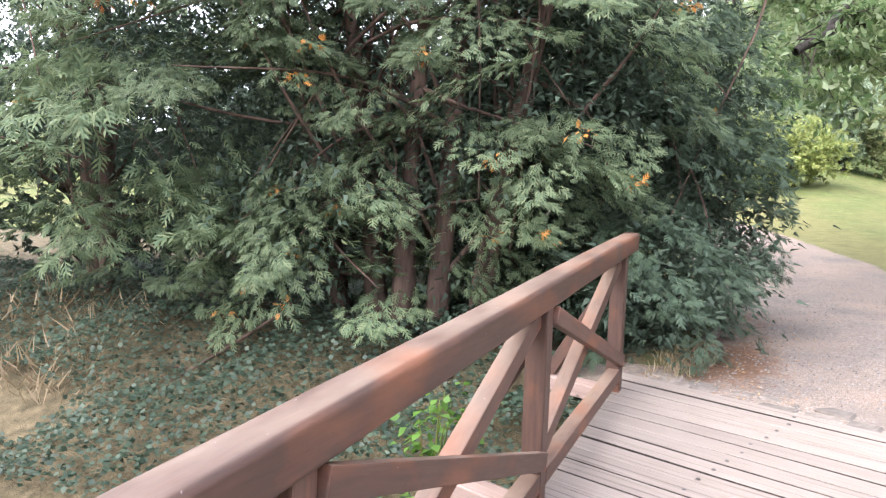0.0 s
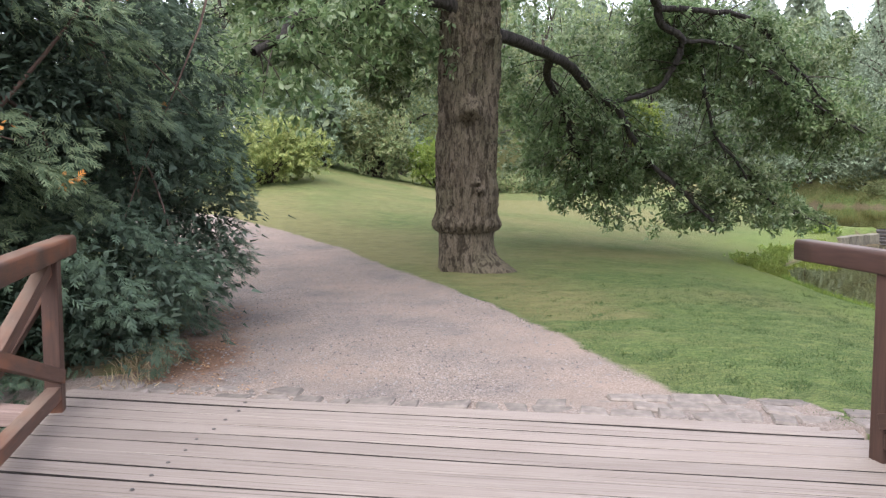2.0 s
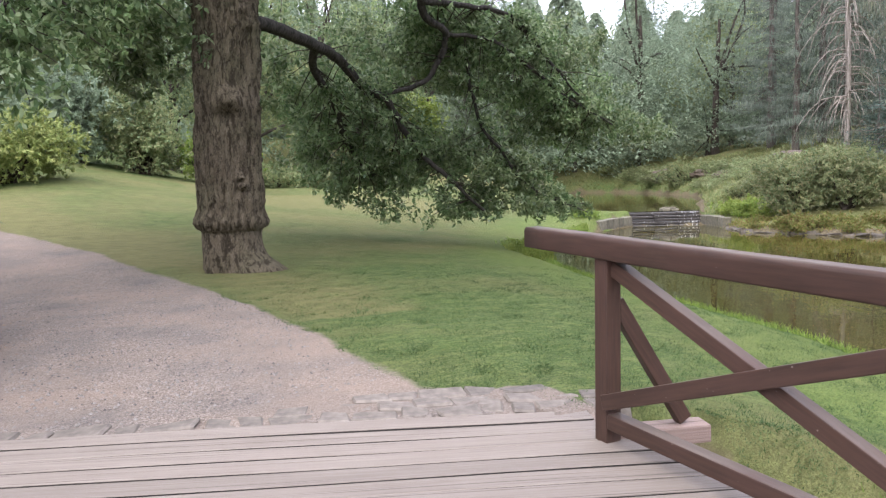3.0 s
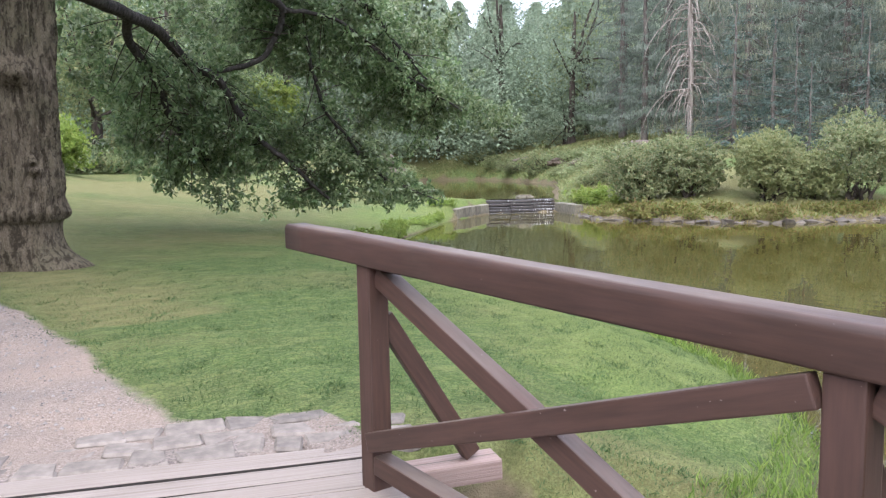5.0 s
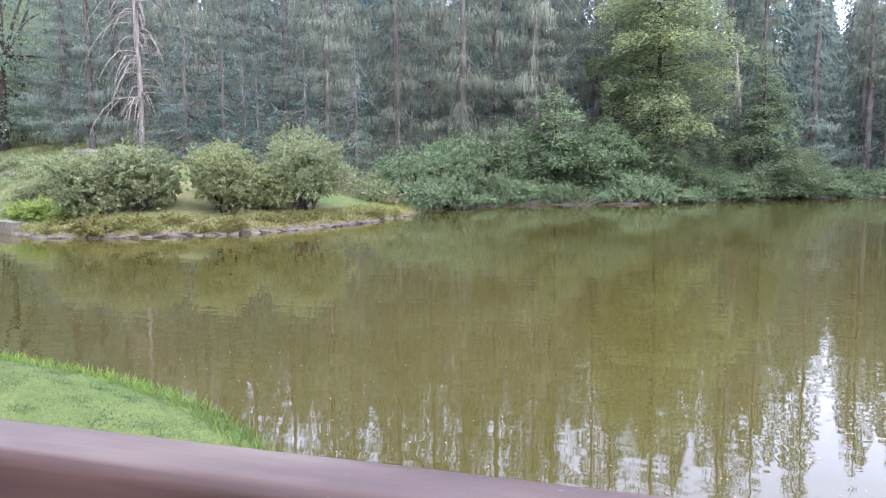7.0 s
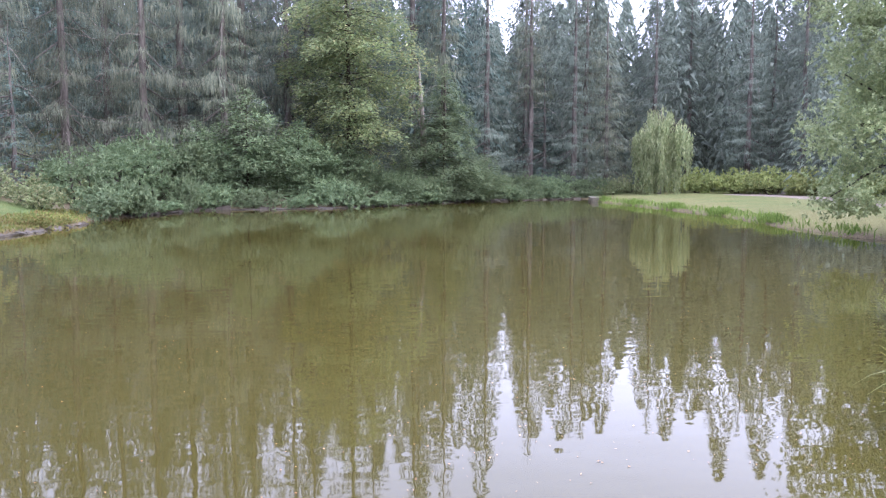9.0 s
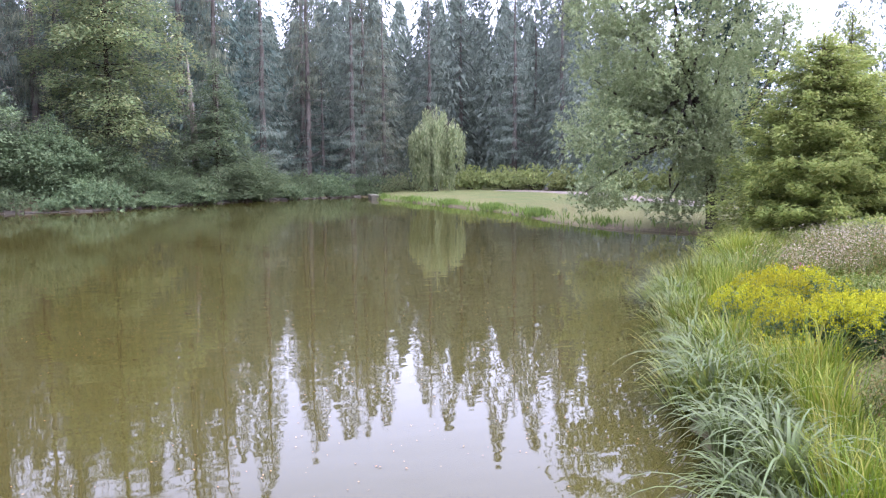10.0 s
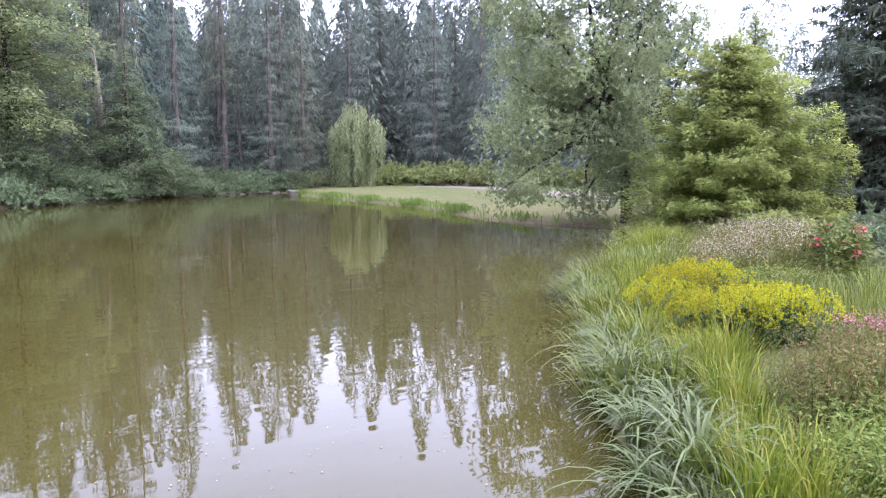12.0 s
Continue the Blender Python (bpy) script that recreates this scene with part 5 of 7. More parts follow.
spit_line = [(27.0, 23.6), (25.5, 21.4), (26.4, 17.8), (28.3, 15.0), (31.8, 13.3), (35.4, 12.4), (41.0, 12.0)]
for (x0, y0), (x1, y1) in zip(spit_line, spit_line[1:]):
    long = math.hypot(x1 - x0, y1 - y0)
    for u in np.arange(0.3, long, 0.9):
        inland = edge_rng.uniform(0.1, 1.5)
        x, y = x0 + (x1 - x0) * u / long - (y1 - y0) / long * inland, y0 + (y1 - y0) * u / long + (x1 - x0) / long * inland
        if edge_rng.random() < (0.95 if x < 33 else 0.35):
            again(scrub, x, y, edge_rng.uniform(0, 360), edge_rng.uniform(0.45, 0.95))
cover = bush("ground_cover", "low leafy ground cover beside the weir wall", "plant", 29.4, 24.2, 57, 2.6, 2.0, 0.7, LIME, 80, 20, 0.18, 0.18, "ground cover by the weir")
for k, (x, y, s) in enumerate([(28.4, 22.6, 0.7), (30.0, 25.6, 0.9), (21.6, 26.4, 0.45)]):
    again(cover, x, y, 77 * k, s)
for (x0, y0), (x1, y1) in [((12.3, 16.0), (13.3, 18.1)), ((13.3, 18.1), (15.2, 20.4)), ((15.2, 20.4), (20.6, 25.2))]:
    long = math.hypot(x1 - x0, y1 - y0)
    for u in np.arange(0.2, long, 0.75):
        inland = edge_rng.uniform(0.05, 0.85)
        again(cover, x0 + ((x1 - x0) * u - (y1 - y0) * inland) / long, y0 + ((y1 - y0) * u + (x1 - x0) * inland) / long, edge_rng.uniform(0, 360), edge_rng.uniform(0.2, 0.42), high=edge_rng.uniform(0.25, 0.6))

# bank vegetation round the upper pond
bank = bush("bank_shrub", "scrubby green shrub on the upper pond's bank", "shrub", 51.2, 50.5, 58, 5.0, 3.0, 2.2, RHODO, 90, 18, 0.25, 0.35, "bank shrubs")
for k, (x, y, s) in enumerate([(54.0, 56.0, 1.1), (52.5, 48.0, 1.0), (48.3, 41.0, 0.9), (44.0, 36.5, 0.8), (39.0, 31.5, 0.7), (41.5, 60.5, 1.0), (34.5, 51.0, 0.9), (31.0, 48.0, 0.8), (56.5, 60, 1.2), (58, 66, 1.2), (44.0, 15.3, 0.7), (46.5, 17.0, 0.8), (43.0, 18.2, 0.7), (48.5, 15.6, 0.8), (42.5, 29.5, 0.9), (38.0, 27.0, 0.7), (46, 31, 1.0)]):
    again(bank, x, y, 61 * k, s, high=s * (0.8 if y < 20 else 0.42))

bank_rng = np.random.default_rng(48)
for (x0, y0), (x1, y1) in zip(UPPER[2:7], UPPER[3:8]):
    long = math.hypot(x1 - x0, y1 - y0)
    for u in np.arange(0.8, long, 1.7):
        inland = bank_rng.uniform(0.9, 3.8)
        x, y = x0 + (x1 - x0) * u / long + (y1 - y0) / long * inland, y0 + (y1 - y0) * u / long - (x1 - x0) / long * inland
        s = bank_rng.uniform(0.3, 0.62)
        again(bank, x, y, bank_rng.uniform(0, 360), s, high=s * bank_rng.uniform(0.5, 0.95))

# ---- the spruce wood along the far shore ----
GR = "spruces of the far shore"
s1 = spruce("spruce_tree", "tall dark spruce with drooping boughs", 58, 27, 61, 26, 4.4, SPRUCE, GR, 0.6, step=0.75, arms=9, twigs=115, twig=0.4, drop=0.6, slim=0.1, bare_sticks=7)
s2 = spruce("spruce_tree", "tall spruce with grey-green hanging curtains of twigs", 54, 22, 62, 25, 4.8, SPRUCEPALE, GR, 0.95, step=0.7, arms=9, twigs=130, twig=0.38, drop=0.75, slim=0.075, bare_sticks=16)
s3 = spruce("spruce_tree", "slender dark blue-green spruce", 75, -14, 63, 27, 3.9, SPRUCE, GR, 0.7, bare=0.1, step=0.7, arms=9, twigs=105, twig=0.4, drop=0.6, slim=0.1)
s4 = spruce("spruce_tree", "young conical spruce with tidy tiers", 49.5, 27.5, 64, 8.5, 2.5, BLUESPRUCE, "young spruces", 0.15, 0.02, 0.34, 9, 34, 0.34, 0.3, slim=0.13, flare=1.25)
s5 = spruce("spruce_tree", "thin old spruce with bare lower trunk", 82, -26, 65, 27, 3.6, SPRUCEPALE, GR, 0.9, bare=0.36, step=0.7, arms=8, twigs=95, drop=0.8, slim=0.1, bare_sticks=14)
places = [  # which, x, y, turn, size
    (2, 57.5, 18, 40, 1.0), (2, 60, 13.5, 170, 1.05), (1, 64, 17, 80, 1.05), (2, 50.5, 30, 260, 0.95), (1, 61, 32, 10, 1.1), (1, 66, 25, 200, 1.1), (2, 63.5, 8.5, 300, 1.05),
    (1, 69, 10, 120, 1.0), (1, 71, -1, 75, 1.2), (3, 68, 7.5, 15, 1.25), (1, 75.5, -7, 215, 1.18), (3, 66, 12, 133, 1.2), (1, 70, 2.5, 33, 1.05), (2, 67, 4.0, 220, 0.95), (3, 74, -3, 60, 1.0), (5, 72.5, -9.5, 20, 0.95), (3, 80, -8, 210, 1.0), (5, 78, -19, 130, 1.0),
    (3, 76.5, -23, 310, 0.92), (2, 78.5, -27, 70, 0.8), (3, 84, -20, 95, 1.0), (3, 80.5, -33, 40, 0.93), (1, 83, -38, 15, 0.92), (1, 76, -41, 230, 0.95), (3, 71.5, -44, 140, 0.95),
    (1, 80, -46, 100, 0.9), (5, 66, -49, 45, 0.8), (3, 60, -53, 300, 0.62), (1, 54, 37, 99, 1.05), (3, 58, 42, 180, 1.1),
    (1, 66, 38, 20, 1.15), (3, 51, 39, 250, 0.8), (3, 62, 50, 10, 1.0), (1, 58, 47, 90, 0.95), (1, 20, -52, 0, 0.9), (1, 30, -56, 80, 0.9)]
kinds = {1: s1, 2: s2, 3: s3, 4: s4, 5: s5}
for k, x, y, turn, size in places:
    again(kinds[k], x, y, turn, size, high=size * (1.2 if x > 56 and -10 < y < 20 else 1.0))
for x, y, turn, size in [(47.5, 25.0, 50, 0.9), (53.5, 24.0, 90, 1.25), (45.5, 29.0, 200, 0.7), (43.2, 26.4, 310, 1.15), (73.5, -13.5, 20, 0.8), (78.0, -20.4, 60, 1.5), (44.5, 22.5, 10, 0.75), (47.0, 20.6, 140, 1.0), (42.5, 23.6, 250, 0.95), (50.5, 18.6, 75, 1.1)]:
    again(s4, x, y, turn, size)



def far_wood(name, label, seed, leaf, turns, rows, high, wide, size, thick, hang=0.6, broad=0.34):
    """A belt of distant trees, too many and too far to count."""
    rng = np.random.default_rng(seed)
    at, way, nor, ln = [], [], [], []
    for r in rows:
        for deg in turns:
            t = radians(deg + rng.normal(0, 0.8))
            q = r + rng.normal(0, 4)
            x, y = 20 + q * math.cos(t), q * math.sin(t)
            h, w = high * rng.uniform(0.75, 1.15), wide * rng.uniform(0.8, 1.2)
            n = thick
            u = rng.uniform(0, 1, n) ** 0.8
            a = rng.uniform(0, 6.283, n)
            rad = w * np.sqrt(rng.uniform(0.15, 1, n)) * (1 - u**1.6 * 0.95)
            base = ground_z(x, y)
            at.append(np.stack([x + np.cos(a) * rad, y + np.sin(a) * rad, base + 0.5 + u * h], -1))
            way.append(np.stack([np.cos(a), np.sin(a), -hang * rng.uniform(0.4, 3.0, n)], -1))
            nor.append(unit(rng.normal(0, 0.4, (n, 3)) + np.array([0, 0, 1.0])))
            ln.append(size * rng.uniform(0.6, 1.4, n) * (1.15 - 0.6 * u))
    at, way, nor, ln = map(np.concatenate, (at, way, nor, ln))
    v, f = stamp(SPIKE, at, way, nor, ln, ln * broad)
    tagged(new(name, mesh_of(name, v, f, leaf)), label, "wood", kind="stuff")


far_wood("far_conifers", "distant belt of dark conifers behind the pond", 67, SPRUCE, np.arange(-43, 43, 2.7), (76, 88, 102), 27, 4.5, 0.95, 1800)
far_wood("far_conifers", "belt of tall dark conifers close behind the far shore", 69, BLUESPRUCE, np.arange(-14, 30, 3.2), (62, 70), 29, 3.8, 0.8, 1500)
far_wood("far_conifers", "deep dark conifer wood closing the distance", 70, SPRUCE, np.arange(-44, 45, 2.2), (108, 116), 27, 5.0, 2.0, 1500, 1.8)
far_wood("far_conifers", "low belt of conifers beyond the far lawn", 80, SPRUCE, np.arange(-72, -43, 2.2), (60, 72, 84), 14.5, 4.4, 0.6, 1500)
far_wood("far_broadleaves", "deep broadleaf wood closing the distance", 79, FARGREEN, np.arange(43, 112, 2.4), (104, 112), 21, 5.5, 2.0, 1300, 0.8, 0.5)
far_wood("far_broadleaves", "distant belt of broadleaf wood beyond the lawn", 68, FARGREEN, np.arange(46, 118, 3.6), (76, 86, 96), 18, 6.0, 0.34, 3000, 0.3, 0.6)
far_wood("far_broadleaves", "distant belt of broadleaf wood round the park", 78, FARGREEN, np.arange(118, 290, 5.0), (80, 92), 17, 6.5, 1.1, 500, 0.3, 0.7)

# dead trees
rng = np.random.default_rng(66)
dead = empty("dead_spruce", 48.6, 33.2, ground_z(48.6, 33.2) - 0.1, "dead spruce with a bleached trunk and drooping bare branches", "tree")
tall = [tube([(0, 0, 0), (0.05, 0, 5), (-0.1, 0.1, 10), (-0.25, 0.1, 16), (-0.3, 0.1, 22)], (0.2, 0.18, 0.15, 0.11, 0.03), 8, 0.05, rng)]
put("trunk", smooth(mesh_of("trunk", *tall[0], DEADWOOD)), dead)
sticks = []
for k in range(170):
    z0 = rng.uniform(2.5, 18)
    a = rng.uniform(0, 6.28)
    q = rng.uniform(1.2, 3.6)
    o = np.array([math.cos(a), math.sin(a), 0])
    b = np.array([0, 0, z0])
    sticks.append(tube(bend([b, b + o * q * 0.45 + (0, 0, -0.02 * q), b + o * q * 0.85 + (0, 0, -0.5 * q), b + o * q + (0, 0, -1.05 * q)], 2), np.linspace(0.045, 0.01, 7), 4))
put("branchwork", mesh_of("branchwork", *join(*sticks), DEADWOOD), dead)
snag = empty("broken_snag", 68.0, -7.2, ground_z(68, -7.2) - 0.1, "broken bleached trunk with a splintered top", "tree")
v1 = join(tube([(0, 0, 0), (0, 0.1, 5.5), (0.1, 0.25, 8), (0.05, 0.45, 11.3)], (0.3, 0.24, 0.16, 0.05), 8, 0.1, rng), tube([(0, 0.1, 5.8), (0.1, 0.6, 6.6), (0.1, 0.35, 8.0)], (0.08, 0.1, 0.02), 5), tube([(0, 0.1, 5.6), (0.1, -0.5, 6.8), (0.1, -0.8, 7.6)], (0.06, 0.05, 0.015), 5))
put("trunk", smooth(mesh_of("trunk", *v1, DEADWOOD)), snag)

# maples and shrubs along the far water's edge
tiered_tree("maple_tree", "tall maple with yellowing leaves leaning over the pond", "tree", 63.6, -0.9, 71, 20, [(0.1, 2.4), (0.22, 4.4), (0.36, 4.3), (0.5, 5.2), (0.7, 4.8), (0.86, 3.2), (1.0, 0.4)], 230, MAPLE, DARKBARK, 0.32, 26, 0.25, 0.55, 0.2, 0.3, 0.36, lean=(-1.2, 0.3), thick=0.17)
shore = bush("shore_shrub", "dense dark green shrub overhanging the water", "shrub", 56.5, 11.5, 72, 7, 5, 4.4, SHRUB, 180, 32, 0.24, 0.4, "shrubs of the far shore", 20)
for k, (x, y, s, hi) in enumerate([(59.5, 7.2, 1.0, 0.9), (60.4, 3.5, 1.0, 1.0), (61.5, 0.0, 0.9, 0.8), (51.0, 13.2, 0.75, 0.8), (48.0, 14.6, 0.65, 0.7), (53.5, 12.5, 0.8, 1.0), (63.5, -3.6, 0.8, 0.65), (61.5, -4.8, 0.5, 0.5), (70.2, -12.8, 0.75, 0.55), (72.0, -16.5, 0.7, 0.5), (73.6, -20.0, 0.7, 0.5), (74.0, -24.0, 0.6, 0.45), (77, -13, 0.8, 0.8)]):
    again(shore, x, y, 47 * k, s, high=hi)
shore_small = bush("shore_shrub", "low leafy green shrub hanging over the water's edge", "shrub", 45.0, 12.4, 74, 3.4, 2.6, 1.5, SHRUB, 110, 22, 0.24, 0.26, "low shrubs of the far shore")
rng = np.random.default_rng(75)
edge_line = [(46.5, 11.5), (54.0, 9.0), (55.2, 0.5), (62.0, -6.3), (67.0, -11.8), (72.5, -23.0)]
for (x0, y0), (x1, y1) in zip(edge_line, edge_line[1:]):
    long = math.hypot(x1 - x0, y1 - y0)
    for u in np.arange(0.6, long, 2.9):
        x, y = x0 + (x1 - x0) * u / long - (y1 - y0) / long * 0.45, y0 + (y1 - y0) * u / long + (x1 - x0) / long * 0.45
        again(shore_small, x + rng.normal(0, 0.15), y + rng.normal(0, 0.15), rng.uniform(0, 360), rng.uniform(0.6, 1.15), high=rng.uniform(0.4, 1.3))
tiered_tree("hornbeam_tree", "conical layered dark green tree at the water's edge", "tree", 66.0, -8.6, 73, 11.0, [(0.03, 4.4), (0.2, 4.3), (0.45, 3.3), (0.7, 2.1), (0.9, 0.9), (1.0, 0.15)], 260, SHRUB, DARKBARK, 0.22, 48, 0.2, 0.45, 0.1, 0.2, 0.36, thick=0.13)
layer = tiered_tree("shore_tree", "layered green maple thicket over the far water", "tree", 58.6, 6.4, 77, 7.6, [(0.08, 3.6), (0.3, 3.9), (0.55, 3.2), (0.8, 1.9), (1.0, 0.4)], 130, SHRUB, DARKBARK, 0.14, 36, 0.22, 0.5, 0.15, 0.26, 0.4, thick=0.16, group="thickets of the far shore")
for x, y, turn, size, hi in [(57.6, 9.6, 70, 0.72, 0.7), (59.4, 2.9, 160, 0.8, 0.72), (60.8, -0.6, 230, 0.62, 0.55), (63.8, -5.2, 20, 0.5, 0.45), (71.4, -12.6, 300, 0.62, 0.42), (54.2, 12.8, 110, 0.6, 0.5)]:
    again(layer, x, y, turn, size, high=hi)

# ---- the far lawn: willow, hedge, the leaning oak and the cypress ----


def willow(x, y):
    rng = np.random.default_rng(81)
    ob = empty("weeping_willow", x, y, ground_z(x, y) - 0.1, "small pale green weeping willow on the far lawn", "tree")
    tubes = [tube([(0, 0, 0), (0.05, 0, 2), (0, 0.1, 4.2), (0.1, 0, 6.2)], (0.2, 0.17, 0.12, 0.03), 8)]
    at, way, ln = [], [], []
    heads = [(rng.uniform(0, 6.28), 2.95 * math.sqrt(rng.uniform(0.02, 1)), rng.normal(0, 0.5)) for _ in range(46)]
    for k in range(460):
        a, q, lift = heads[k % 46]
        a, q = a + rng.normal(0, 0.16), abs(q + rng.normal(0, 0.16))
        top = 7.3 - 0.36 * q**1.75 + lift + rng.normal(0, 0.18)
        low = max(0.25, rng.uniform(0.2, 2.6) + (1.6 if q > 2.2 else 0))
        if k % 12 == 0:
            tubes.append(tube([(0, 0, rng.uniform(2.5, 5.5)), (math.cos(a) * q * 0.6, math.sin(a) * q * 0.6, top + 0.1), (math.cos(a) * q, math.sin(a) * q, top)], (0.05, 0.03, 0.01), 5))
        n = max(4, int((top - low) / 0.16))
        h = np.linspace(top, low, n)
        sway = rng.normal(0, 0.1)
        pts = np.stack([math.cos(a) * q + sway * (top - h) * 0.3 + rng.normal(0, 0.05, n), math.sin(a) * q + rng.normal(0, 0.05, n), h], -1)
        at.append(pts)
        way.append(unit(rng.normal(0, 0.3, (n, 3)) + np.array([0, 0, -1.0])))
        ln.append(rng.uniform(0.22, 0.42, n))
    at, way, ln = np.concatenate(at), np.concatenate(way), np.concatenate(ln)
    put("trunk", smooth(mesh_of("trunk", *join(*tubes), GREYBARK)), ob)
    v, f = stamp(KITE, at, way, unit(rng.normal(0, 1, (len(at), 3)) * np.array([1, 1, 0.2])), ln, ln * 0.3)
    put("crown", mesh_of("crown", v, f, WILLOWLEAF), ob, "hanging strands of narrow leaves")


willow(70.6, -29.3)
hedge = bush("hedge_shrub", "rounded yellow-green shrub in a row on the far lawn", "shrub", 73.0, -34.2, 82, 4.6, 3.6, 2.5, GOLDLEAF, 170, 22, 0.25, 0.28, "row of shrubs on the far lawn")
for k, (x, y, s) in enumerate([(70.0, -36.5, 1.0), (66.6, -38.2, 1.05), (63.5, -39.8, 1.0), (76, -31.5, 0.9), (60.3, -41.0, 0.95), (57.0, -42.0, 0.9), (53.5, -43.0, 0.95)]):
    again(hedge, x, y, 50 * k + 20, s)
for k, (x, y, s) in enumerate([(73.5, -26.0, 0.7), (75.5, -28.5, 0.8), (47, -46, 1.1), (40, -47, 1.2), (33, -48, 1.2), (26, -46, 1.2)]):
    again(bank, x, y, 40 * k, s)

broad_tree("oak_tree", "large grey-green oak with twisted limbs hanging to the water", "tree", 25.2, -20.6, 83,
           [(1.4, 3.9, 3.6, 2.0, 1.8, 1.5), (1.0, 4.3, 1.6, 1.3, 1.1, 0.9), (0.8, 3.0, 6.2, 2.6, 2.2, 1.7), (1.2, 3.6, 8.6, 2.6, 2.2, 1.5), (-1.2, 0.0, 7.0, 2.0, 2.0, 1.6), (0, 0.2, 2.4, 1.3, 1.3, 1.6), (-0.2, 1.0, 9.6, 2.6, 2.4, 1.6), (2.0, 2.0, 4.6, 1.8, 1.8, 1.4), (0.0, 1.2, 4.8, 1.8, 1.6, 1.2), (1.6, 0.4, 1.0, 1.2, 1.0, 0.7), (1.8, -1.2, 5.6, 1.8, 1.8, 1.6), (-0.9, 1.0, 3.1, 1.2, 1.1, 1.1), (-0.2, 2.4, 3.2, 1.2, 1.2, 0.9)],
           0.22, GREYOAK, DARKBARK, 1500, 50, 0.135, 0.28, droop=0.12, flat=0.6, inner=0.35)
again(tree_c, 20.5, -41, 220, 0.9)


bald = tiered_tree("bald_cypress", "feathery yellow-green bald cypress beside the flower bank", "tree", 18.5, -18.9, 84, 6.3,
                   [(0.02, 2.45), (0.12, 2.75), (0.3, 2.65), (0.5, 2.3), (0.7, 1.75), (0.86, 1.1), (1.0, 0.2)], 620, CYPRESS, REDBARK, 0.13, 250, 0.12, 0.42, 0.28, 0.15, 0.22, lean=(0.35, 0.5), thick=0.075)
tiered_tree("bald_cypress", "narrow pale green bald cypress behind the wide one", "tree", 24.4, -26.6, 87, 8.2, [(0.05, 1.6), (0.3, 1.7), (0.6, 1.5), (0.85, 0.9), (1.0, 0.25)], 300, CYPRESS, REDBARK, 0.1, 170, 0.13, 0.42, 0.35, 0.15, 0.3, thick=0.09)
dark = spruce("spruce_tree", "tall dark spruce with hanging boughs behind the cypress", 20.6, -29.2, 85, 21, 4.0, SPRUCEDARK, "dark spruces behind the cypress", 0.45, 0.02, 0.3, 13, 150, 0.36, 0.36, slim=0.2)
again(dark, 15.0, -30.5, 60, 0.95)
again(dark, 9.0, -33.0, 200, 0.9)
broad_tree("broadleaf_tree", "dark ivy-clad tree behind the leaning oak", "tree", 36.0, -31.6, 86, [(0, 0, 7, 2.6, 2.6, 3.2), (0.5, 0.3, 11.2, 2.4, 2.4, 2.2), (-0.6, 0, 3.2, 1.8, 1.8, 2.4)], 0.3, YEWDARK, DARKBARK, 420, 30, 0.26, 0.45)

# ---- the timber footbridge ----
DECK_SLOPE = 0.03


def deck_z(y):
    return DECK_SLOPE * (y - 3.7)


